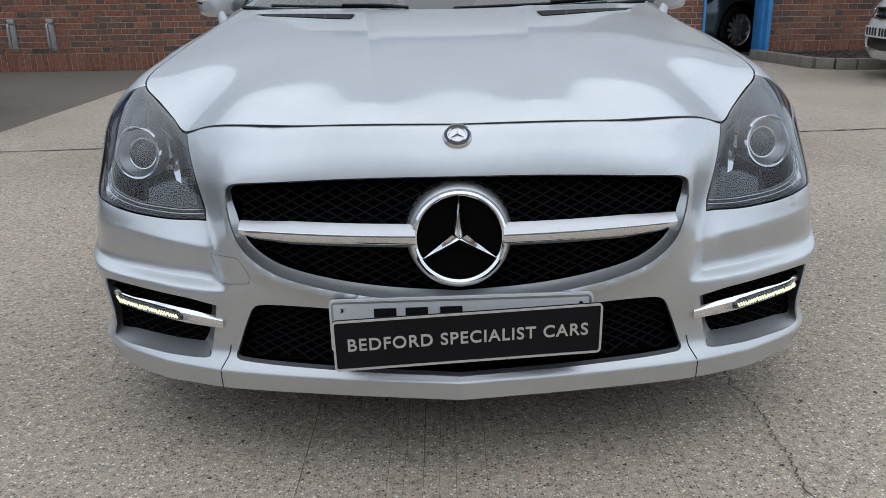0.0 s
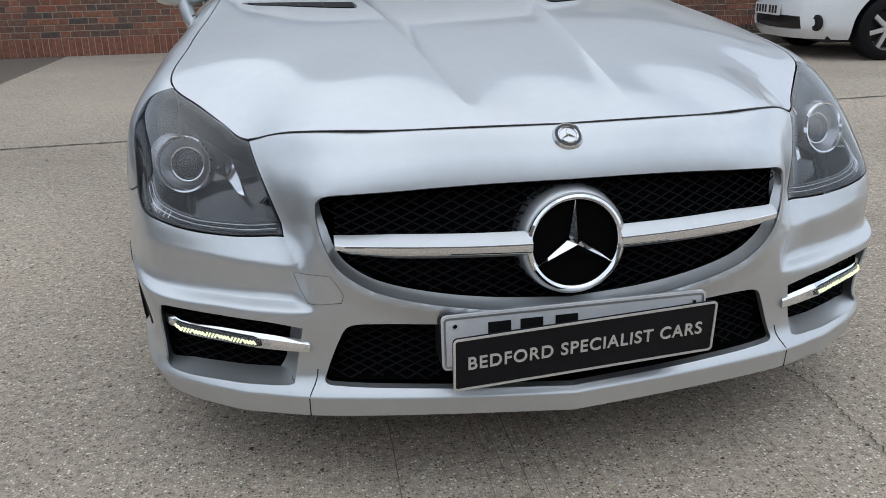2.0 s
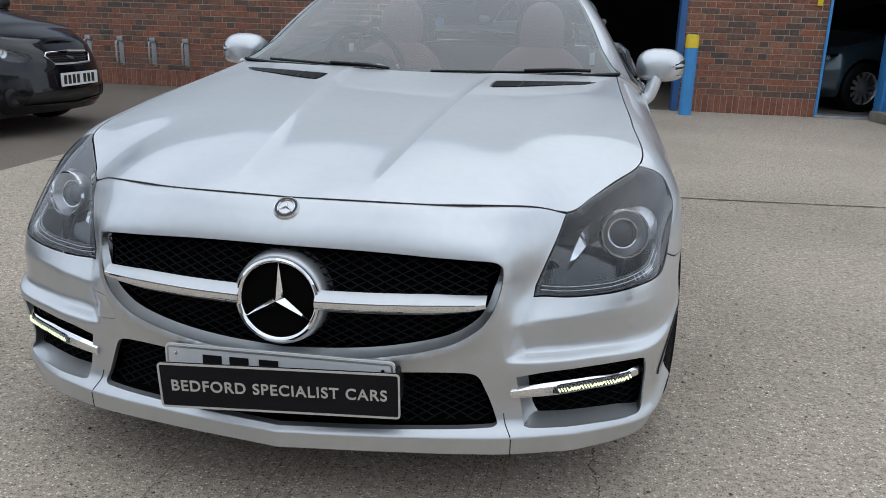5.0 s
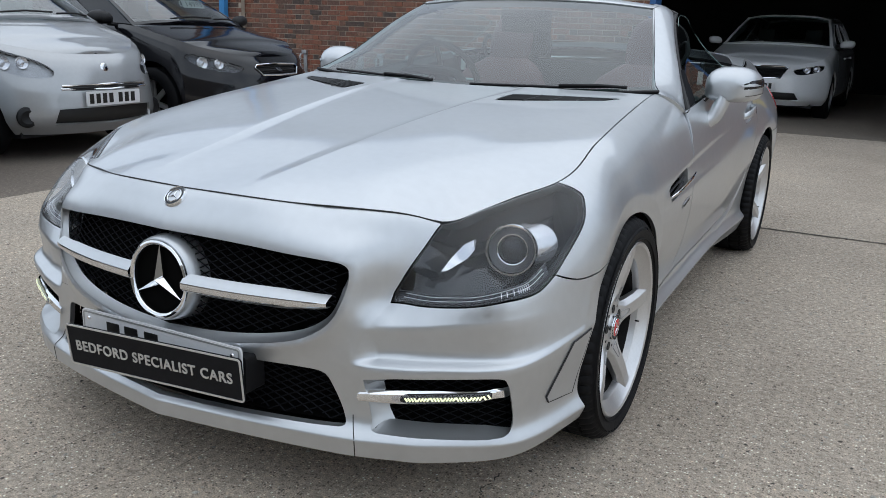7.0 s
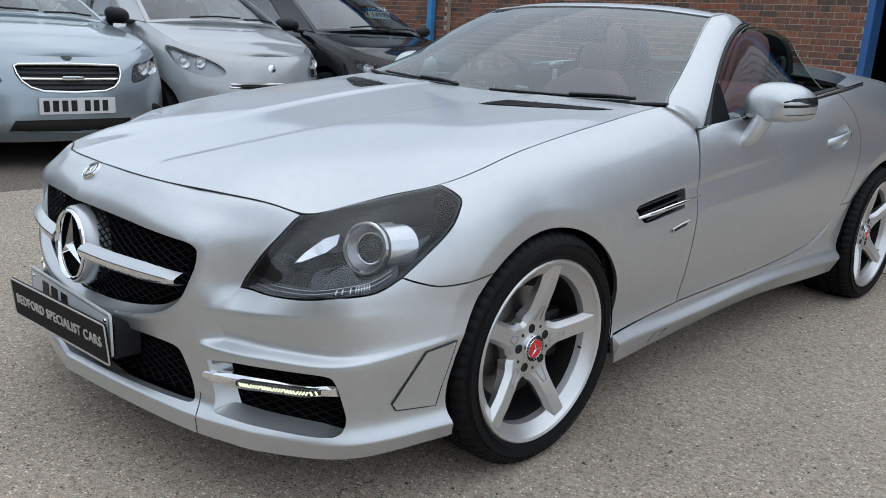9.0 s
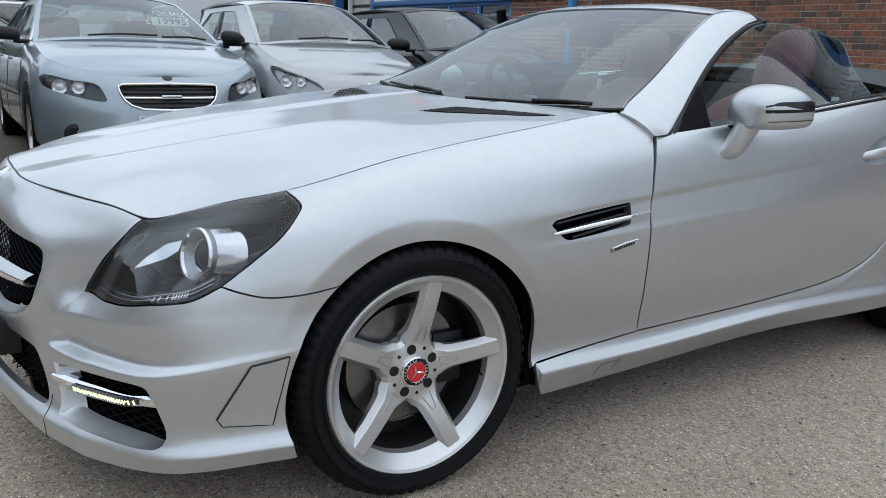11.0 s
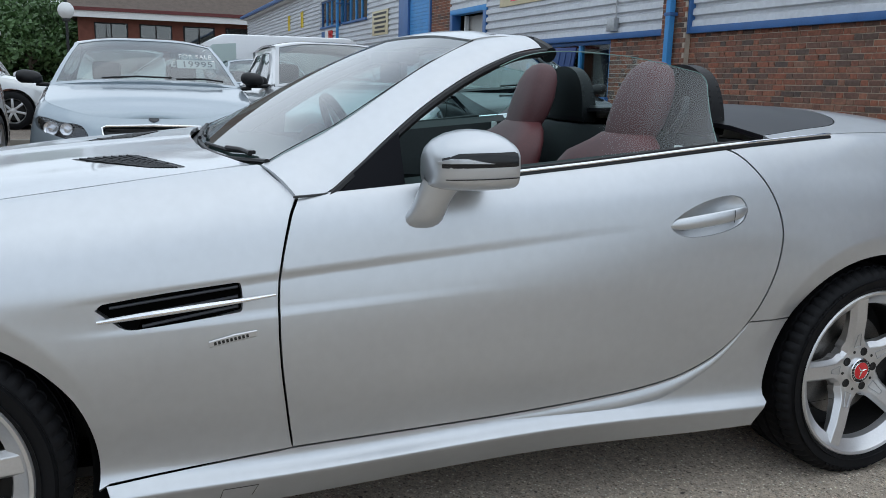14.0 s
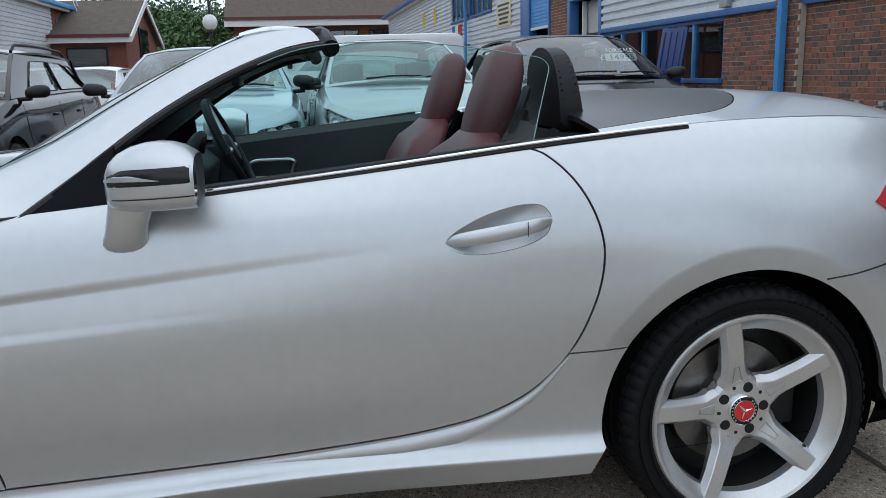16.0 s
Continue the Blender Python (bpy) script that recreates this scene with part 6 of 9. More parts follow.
def tree(x, y, h, spread, seed, leaves=2600):
    rnd = np.random.RandomState(seed)
    t = thing("tree", "leafy green broad-leaved tree", "tree", "trees beyond the yard")
    bm = bmesh.new()
    tube([(0, 0, 0), (0.05, 0.02, h * 0.25), (-0.05, 0.05, h * 0.5), (0.1, 0, h * 0.8)], [0.28, 0.22, 0.16, 0.05], 10, bm)
    limbs = []
    for k in range(9):
        a, z = rnd.uniform(0, 6.28), h * rnd.uniform(0.28, 0.6)
        tip = np.array([math.cos(a) * spread * rnd.uniform(0.5, 0.8), math.sin(a) * spread * rnd.uniform(0.5, 0.8), z + h * rnd.uniform(0.12, 0.3)])
        tube([(0, 0, z), tuple((np.array([0, 0, z]) + tip) / 2 + [0, 0, 0.2]), tuple(tip)], [0.11, 0.07, 0.02], 6, bm)
        limbs.append(tip)
    part("trunk", bm, BARK, t)
    cl = [np.array(p) for p in limbs] + [np.array([rnd.uniform(-0.5, 0.5) * spread, rnd.uniform(-0.5, 0.5) * spread, h * rnd.uniform(0.55, 0.95)]) for _ in range(12)]
    n = leaves
    c = np.array([cl[i] for i in rnd.randint(0, len(cl), n)]) + rnd.normal(0, 1, (n, 3)) * [spread * 0.21, spread * 0.21, h * 0.075]
    s = rnd.uniform(0.10, 0.26, n)
    u = rnd.normal(0, 1, (n, 3))
    u /= np.linalg.norm(u, axis=1)[:, None]
    w = np.cross(u, rnd.normal(0, 1, (n, 3)))
    w /= np.linalg.norm(w, axis=1)[:, None]
    q = np.stack([c - u * s[:, None], c + w * s[:, None] * 0.6, c + u * s[:, None], c - w * s[:, None] * 0.6], 1).reshape(-1, 3)
    mesh = bpy.data.meshes.new("crown")
    mesh.from_pydata(q.tolist(), [], (np.arange(n * 4).reshape(-1, 4)).tolist())
    link("crown", mesh, LEAF, t)
    t.matrix_world = Matrix.Translation((x, y, 0))


for k, (x, y, h, sp) in enumerate(((-80, -9.5, 8.6, 4.2), (-76, -5.5, 7.0, 3.6), (-84, -14, 10.5, 4.6), (-88, -7, 8.6, 5), (-70, -9.5, 6.4, 3.4), (-90, -2, 8.4, 5), (-66.5, -6.2, 4.4, 2.6), (-67, -9.0, 4.6, 2.8), (-69, -3.9, 4.4, 2.4), (-60, -8.2, 3.6, 2.0))):
    tree(x, y, h, sp, 20 + k)
rs = np.random.RandomState(77)
n = 9000
c = np.stack([rs.uniform(-76, -66, n), rs.uniform(-16, -3.6, n), rs.rand(n) ** 0.7 * 3.4], 1)
c[:, 2] *= 0.75 + 0.25 * np.sin(c[:, 1] * 1.3) * np.cos(c[:, 0] * 0.7)
sz = rs.uniform(0.12, 0.30, n)
u = rs.normal(0, 1, (n, 3))
u /= np.linalg.norm(u, axis=1)[:, None]
w = np.cross(u, rs.normal(0, 1, (n, 3)))
w /= np.linalg.norm(w, axis=1)[:, None]
quads = np.stack([c - u * sz[:, None], c + w * sz[:, None] * 0.6, c + u * sz[:, None], c - w * sz[:, None] * 0.6], 1).reshape(-1, 3)
mesh = bpy.data.meshes.new("shrubs")
mesh.from_pydata(quads.tolist(), [], np.arange(n * 4).reshape(-1, 4).tolist())
tagged(link("shrubs", mesh, LEAF), "dense green shrubs beyond the yard", "shrubs", kind="stuff")
# cladding closing the far side behind the camera
cladding("wall_behind", -30, 40, 0.0, 6.5, -22.0)


# ---- the roadster's details ----
SLAT = material("dark_slat", (0.035, 0.037, 0.045), 0.4)
INK_MATT = material("matt_black_mesh", (0.008, 0.0085, 0.011), 0.8, Specular_IOR_Level=0.12)
def on_front(pts, back=0.0):
    """Places on the nose at (x, z), pushed straight back."""
    return belt(front(pts)) + [0, back, 0]


def strips(lines, half, mat, name, parent, back, outline, thick=0.003):
    """Thin flat bars along straight lines of the nose, cut to an outline."""
    bm = bmesh.new()
    allp, spans = [], []
    for p0, p1 in lines:
        t = np.linspace(0, 1, 46)[:, None]
        pts = np.array(p0) * (1 - t) + np.array(p1) * t
        ok = inside(outline, pts)
        run = []
        for k in range(len(pts) + 1):
            if k < len(pts) and ok[k]:
                run.append(pts[k])
            elif run:
                if len(run) > 1:
                    spans.append((len(allp), len(allp) + len(run)))
                    allp += run
                run = []
    P = on_front(np.array(allp), back)
    for a, b in spans:
        prev = None
        for k in range(a, b):
            d = P[min(k + 1, b - 1)] - P[max(k - 1, a)]
            n = np.cross(d, (0, 1, 0))
            n = n / (np.linalg.norm(n) + 1e-9) * half
            cur = [bm.verts.new(P[k] + n), bm.verts.new(P[k] + [0, -thick, 0]), bm.verts.new(P[k] - n)]
            if prev:
                bm.faces.new((prev[0], prev[1], cur[1], cur[0])), bm.faces.new((prev[1], prev[2], cur[2], cur[1]))
            prev = cur
    return part(name, bm, mat, parent, smooth=False)


def lattice(x0, x1, z0, z1, pitch, slope):
    out = []
    span = (x1 - x0) * slope
    z = z0 - span
    while z < z1 + span:
        out += [((x0, z), (x1, z + span)), ((x0, z + span), (x1, z))]
        z += pitch
    return out


strips(lattice(-0.48, 0.48, 0.40, 0.64, 0.0185, 0.5), 0.0016, INK_MATT, "grille_mesh", car, 0.030, GRILLE)
strips(lattice(-0.49, 0.49, 0.235, 0.375, 0.0185, 0.5), 0.0018, INK_MATT, "intake_mesh", car, 0.030, INTAKE)
for sd in (1, -1):
    fx = FOG * [sd, 1]
    strips(lattice(*sorted((0.53 * sd, 0.81 * sd)), 0.245, 0.375, 0.0185, 0.5), 0.0015, INK_MATT, "lamp_mesh", car, 0.045, fx)


# a black sheet behind an opening, its colour standing in for the shade there
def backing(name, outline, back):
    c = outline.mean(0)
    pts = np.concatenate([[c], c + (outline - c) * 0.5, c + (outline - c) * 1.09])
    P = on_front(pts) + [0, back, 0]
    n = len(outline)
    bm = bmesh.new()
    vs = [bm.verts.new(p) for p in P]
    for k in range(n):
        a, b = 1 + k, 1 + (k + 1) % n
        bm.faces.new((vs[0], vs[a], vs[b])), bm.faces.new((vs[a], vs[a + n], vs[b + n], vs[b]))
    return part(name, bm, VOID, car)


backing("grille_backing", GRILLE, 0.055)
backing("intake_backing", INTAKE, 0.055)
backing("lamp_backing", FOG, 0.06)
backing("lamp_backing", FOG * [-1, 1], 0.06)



def funnel(name, outer, inner, back, label=""):
    """The painted walls of an opening in the nose, from its edge to the mesh."""
    rows = [on_front(outer), on_front(outer * 0.93 + inner * 0.07, back * 0.22), on_front(inner, back)]
    bm = bmesh.new()
    rings = [[bm.verts.new(p) for p in row] for row in rows]
    n = len(outer)
    for a, b in zip(rings, rings[1:]):
        for k in range(n):
            bm.faces.new((a[k], a[(k + 1) % n], b[(k + 1) % n], b[k]))
    bmesh.ops.recalc_face_normals(bm, faces=bm.faces[:])
    return part(name, bm, SILVER, car, label)


funnel("grille_surround", GRILLE_OUT, grown(GRILLE, 0.001), 0.026, "bevelled silver frame round the grille")
funnel("intake_surround", INTAKE, grown(INTAKE, -0.002), 0.014)
for sd in (1, -1):
    inset = 0.004 + 0.012 * np.clip((0.262 - FOG[:, 1]) / 0.02, 0, 1) * np.clip((0.80 - FOG[:, 0]) / 0.05, 0.2, 1) + 0.016 * np.clip((0.56 - FOG[:, 0]) / 0.03, 0, 1)
    funnel("lamp_recess", FOG * [sd, 1], grown(FOG, -inset) * [sd, 1], 0.042)

# star in its ring
SZ, SY = 0.524, -0.853
tilt = Matrix.Translation((0, SY, SZ)) @ Matrix.Rotation(radians(-4), 4, "X") @ Matrix.Rotation(radians(90), 4, "X")
emblem = part("star_housing", lathe([(0.092, 0.001), (0.0955, 0.001), (0.1005, -0.005), (0.105, -0.030), (0.108, -0.075)], 56, "z"), SILVER, car)
emblem.matrix_world = tilt
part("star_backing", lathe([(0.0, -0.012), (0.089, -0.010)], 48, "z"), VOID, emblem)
part("star_ring", lathe([(0.0800, -0.006), (0.0812, 0.004), (0.0835, 0.0075), (0.088, 0.010), (0.0925, 0.007), (0.0945, 0.0), (0.093, -0.006)], 64, "z"), CHROME, emblem)
bm = bmesh.new()
for k in range(3):
    q = Matrix.Rotation(radians(120 * k), 4, "Z")
    base = [(0, 0.083, 0.001), (0.0115, 0.010, 0.001), (0, 0.0, 0.017), (-0.0115, 0.010, 0.001), (0.0095, 0.0055, 0.0), (-0.0095, 0.0055, 0.0), (0, 0.083, -0.008), (0.0115, 0.010, -0.008), (-0.0115, 0.010, -0.008)]
    v = [bm.verts.new(q @ Vector(p)) for p in base]
    for f in ((0, 2, 1), (0, 3, 2), (1, 2, 4), (3, 5, 2), (0, 1, 7, 6), (0, 6, 8, 3)):
        bm.faces.new([v[i] for i in f])
part("star", bm, CHROME, emblem, smooth=False)

# grille bars
for sd in (1, -1):
    xs = np.linspace(0.085, 0.44, 14)
    mid = on_front(np.stack([xs * sd, np.full(14, 0.529)], 1))
    prof = [(-0.004, 0.0225), (-0.018, 0.0140), (-0.0265, 0.0055), (-0.0275, 0.0035), (-0.0268, -0.0085), (-0.0225, -0.0145), (-0.0205, -0.0155), (-0.008, -0.0235), (0.008, -0.0225)]
    for name, mat, rows in (("grille_bar", SILVER, (0, 1, 2)), ("grille_bar_edge", CHROME, (2, 3, 4, 5)), ("grille_bar_underside", SILVER, (5, 6, 7, 8))):
        bm = bmesh.new()
        rings = []
        for k, m in enumerate(mid):
            taper = 0.72 + 0.28 * min(1, (13 - k) / 4)
            lift = 0.006 * (1 - k / 13)
            rings.append([bm.verts.new((m[0] - (0.012 * sd if k == 13 and j > 4 else 0), m[1] + prof[j][0] + 0.014 - lift, m[2] + prof[j][1] * taper)) for j in rows])
        for a, b in zip(rings, rings[1:]):
            for j in range(len(rows) - 1):
                bm.faces.new((a[j], a[j + 1], b[j + 1], b[j]))
        part(name, bm, mat, car)

part("bonnet_seam", tube([tuple(p + [0, -0.0012, 0.0002]) for p in bonnet(np.stack([edge_x, edge_y], 1))], 0.0019, 6), INK, car)
# bonnet badge
badge = part("bonnet_badge", lathe([(0.0, 0.0035), (0.021, 0.003), (0.027, 0.002), (0.0295, -0.003)], 40, "z"), SATIN, car, "round chrome badge with a star")
bq = np.array([[0.0, 7.30], [0.0, 7.20], [0.0, 7.40]])
bp_ = belt(bq)
up = Vector(bp_[2] - bp_[1]).normalized()
out = Vector((1, 0, 0)).cross(up).normalized()
badge.matrix_world = Matrix.Translation(Vector(bp_[0]) + out * 0.0005) @ Matrix(((1, up.x, out.x, 0), (0, up.y, out.y, 0), (0, up.z, out.z, 0), (0, 0, 0, 1)))
part("badge_ring", lathe([(0.0165, 0.0045), (0.018, 0.006), (0.0195, 0.0045)], 40, "z"), CHROME, badge)
part("badge_rim", lathe([(0.0245, 0.003), (0.026, 0.005), (0.0278, 0.0)], 40, "z"), CHROME, badge)
part("badge_band", lathe([(0.0197, 0.0043), (0.0243, 0.0038)], 40, "z"), SMOKE, badge)
bm = bmesh.new()
for k in range(3):
    q = Matrix.Rotation(radians(120 * k), 4, "Z")
    v = [bm.verts.new(q @ Vector(p)) for p in [(0, 0.0165, 0.0048), (0.0022, 0.002, 0.0048), (0, 0, 0.0072), (-0.0022, 0.002, 0.0048)]]
    bm.faces.new((v[0], v[2], v[1])), bm.faces.new((v[0], v[3], v[2]))
part("badge_star", bm, CHROME, badge)


# plates
def plate_frame(bl, br, tr):
    bl, br, tr = Vector(bl), Vector(br), Vector(tr)
    x = (br - bl).normalized()
    z = (tr - br)
    z = (z - x * z.dot(x)).normalized()
    m = Matrix((x, -z.cross(x) * -1, z)).transposed().to_4x4()
    m = Matrix(((x.x, (z.cross(x)).x, z.x, 0), (x.y, (z.cross(x)).y, z.y, 0), (x.z, (z.cross(x)).z, z.z, 0), (0, 0, 0, 1)))
    return Matrix.Translation((bl + br) / 2 + z * 0.054) @ m


def rounded(w, h, r, n=5):
    pts = []
    for cx, cz, a in ((w - r, h - r, 0), (-w + r, h - r, 90), (-w + r, -h + r, 180), (w - r, -h + r, 270)):
        pts += [(cx + r * math.cos(radians(a + 90 * k / n)), cz + r * math.sin(radians(a + 90 * k / n))) for k in range(n + 1)]
    return pts


def lettering(text, width, height, depth=0.0008):
    cu = bpy.data.curves.new("lettering", "FONT")
    cu.body, cu.align_x, cu.align_y, cu.extrude = text, "CENTER", "CENTER", depth
    cu.offset, cu.space_character = 0.012, 1.12
    ob = bpy.data.objects.new("lettering", cu)
    scene.collection.objects.link(ob)
    mesh = bpy.data.meshes.new_from_object(ob.evaluated_get(bpy.context.evaluated_depsgraph_get()))
    bpy.data.objects.remove(ob)
    bpy.data.curves.remove(cu)
    co = np.array([v.co[:] for v in mesh.vertices])
    lo, hi = co.min(0), co.max(0)
    co = (co - (lo + hi) / 2) * [width / (hi[0] - lo[0]), height / (hi[1] - lo[1]), 1]
    # stood upright, facing -y
    for v, c in zip(mesh.vertices, co):
        v.co = (c[0], -c[2], c[1])
    return mesh


def frame_of(w, h, r, t, y0, y1):
    bm = bmesh.new()
    o, i = rounded(w, h, r), rounded(w - t, h - t, max(r - t, 0.001))
    n = len(o)
    L = [[bm.verts.new((p[0], y, p[1])) for p in q] for q, y in ((o, y0), (i, y0), (o, y1), (i, y1))]
    for k in range(n):
        j = (k + 1) % n
        bm.faces.new((L[0][k], L[0][j], L[1][j], L[1][k])), bm.faces.new((L[2][k], L[2][j], L[0][j], L[0][k])), bm.faces.new((L[1][k], L[1][j], L[3][j], L[3][k]))
    return bm


holder = part("plate_holder", prism(rounded(0.262, 0.045, 0.006), "y", -0.862, -0.80), DARK_PLASTIC, car)
holder.matrix_world = Matrix.Translation((0.004, 0.0, 0.343))
number = part("number_plate", prism(rounded(0.26, 0.0555, 0.01), "y", -0.003, 0.003), PLATE_WHITE, car, "white number plate behind the dealer's plate")
number.matrix_world = plate_frame((-0.257, -0.872, 0.297), (0.263, -0.869, 0.303), (0.263, -0.869, 0.414))
part("plate_border", frame_of(0.256, 0.0515, 0.008, 0.004, -0.0038, -0.003), GALV, number)
for x in (-0.15, -0.088, -0.02):
    part("plate_mark", box(x - 0.022, x + 0.022, -0.0042, -0.0032, -0.034, 0.036), INK, number)
for x in (-0.235, 0.235):
    part("screw", lathe([(0.0, -0.0075), (0.004, -0.007), (0.0055, -0.0035)], 12, "z"), CHROME, number).matrix_local = Matrix.Translation((x, 0.0, 0.035)) @ Matrix.Rotation(radians(-90), 4, "X")
dealer = thing("dealer_plate", "black dealer's show plate with silver lettering, clipped askew", "plate")
dealer.matrix_world = plate_frame((-0.246, -0.921, 0.279), (0.278, -0.878, 0.289), (0.273, -0.888, 0.395))
part("plate_board", prism(rounded(0.263, 0.0545, 0.009), "y", -0.003, 0.002), PLATE_BLACK, dealer)
part("plate_border", frame_of(0.263, 0.0545, 0.009, 0.0042, -0.0052, -0.003), PLATE_LETTER, dealer)
words = link("lettering", lettering("BEDFORD SPECIALIST CARS", 0.470, 0.0265, 0.0011), PLATE_LETTER, dealer, "raised silver letters")
words.matrix_local = Matrix.Translation((0, -0.0042, 0.001))
bpy.context.view_layer.update()
part("plate_clip", tube([(0.10, -0.885, 0.34), (0.12, -0.872, 0.345)], 0.006, 8), DARK_PLASTIC, car)

# lower lamps: chrome blade with a strip of light
for sd in (1, -1):
    a, b = Vector((0.503, -0.752, 0.3135)), Vector((0.788, -0.612, 0.3320))
    n = 18
    pts = []
    for k in range(n + 1):
        t = k / n
        x = a.x + (b.x - a.x) * t
        y = float(on_front(np.array([[x, 0.32]]))[0][1])
        pts.append(Vector((x, y + 0.004 + (0.012 if t > 0.92 else 0), a.z + (b.z - a.z) * t)))
    blade = bmesh.new()
    rings = []
    for k, p in enumerate(pts):
        t = k / n
        h = 0.0125 + 0.004 * math.sin(math.pi * min(1, t * 1.3)) * (1 if t < 0.75 else (1 - (t - 0.75) * 1.6))
        rings.append([blade.verts.new((sd * (p.x + d[0] * 0.3), p.y + d[0], p.z + d[1] * h)) for d in ((0.02, 0.85), (0.0, 1.0), (-0.010, 0.55), (-0.012, -0.1), (-0.008, -0.8), (0.004, -1.0), (0.03, -0.8))])
    for r0, r1 in zip(rings, rings[1:]):
        for j in range(6):
            blade.faces.new((r0[j], r0[j + 1], r1[j + 1], r1[j]))
    blade.faces.new(rings[0]), blade.faces.new(rings[-1])
    lamp = part("driving_lamp", blade, CHROME, car, "chrome blade with a lit strip lamp")
    strip = bmesh.new()
    rings = []
    for k in range(5, n):
        p = pts[k]
        h = 0.0105 if 5 < k < n - 1 else 0.006
        rings.append([strip.verts.new((sd * (p.x - 0.005), p.y - 0.0175 - e, p.z + d * h)) for d, e in ((1.0, -0.004), (0.5, 0.001), (-0.5, 0.001), (-1.0, -0.004))])
    for r0, r1 in zip(rings, rings[1:]):
        for j in range(3):
            strip.faces.new((r0[j], r0[j + 1], r1[j + 1], r1[j]))
    part("lamp_strip", strip, LENS, lamp).visible_shadow = False
    window = bmesh.new()
    rings = []
    for k in range(6, n):
        p = pts[k]
        h = 0.0125 if 6 < k < n - 1 else 0.008
        rings.append([window.verts.new((sd * (p.x - 0.004), p.y - 0.0128 - e, p.z + d * h)) for d, e in ((1.0, -0.003), (0.4, 0.0005), (-0.4, 0.0005), (-1.0, -0.003))])
    for r0, r1 in zip(rings, rings[1:]):
        for j in range(3):
            window.faces.new((r0[j], r0[j + 1], r1[j + 1], r1[j]))
    part("lamp_window", window, SMOKE, lamp, "smoked window behind the diodes")
    for k in range(26):
        f = 6.6 + (n - 8.0) * k / 25
        p = pts[int(f)].lerp(pts[int(f) + 1], f - int(f))
        part("diode", box(-0.0019, 0.0019, -0.0015, 0.001, -0.0050, 0.0050, 0.0, m=Matrix.Translation((sd * p.x, p.y - 0.0142, p.z)) @ Matrix.Rotation(radians(25 * sd), 4, "Z") @ Matrix.Rotation(radians(35 if (k // 4) % 2 else -35), 4, "Y")), LED, lamp)

# headlight insides
def deep_head(d):
    def f(q):
        q = np.asarray(q, float)
        p = belt(q)
        n = np.cross(belt(q + [2e-3, 0]) - belt(q - [2e-3, 0]), belt(q + [0, 0.02]) - belt(q - [0, 0.02]))
        return p - d * n / (np.linalg.norm(n, axis=1)[:, None] + 1e-9)
    return f


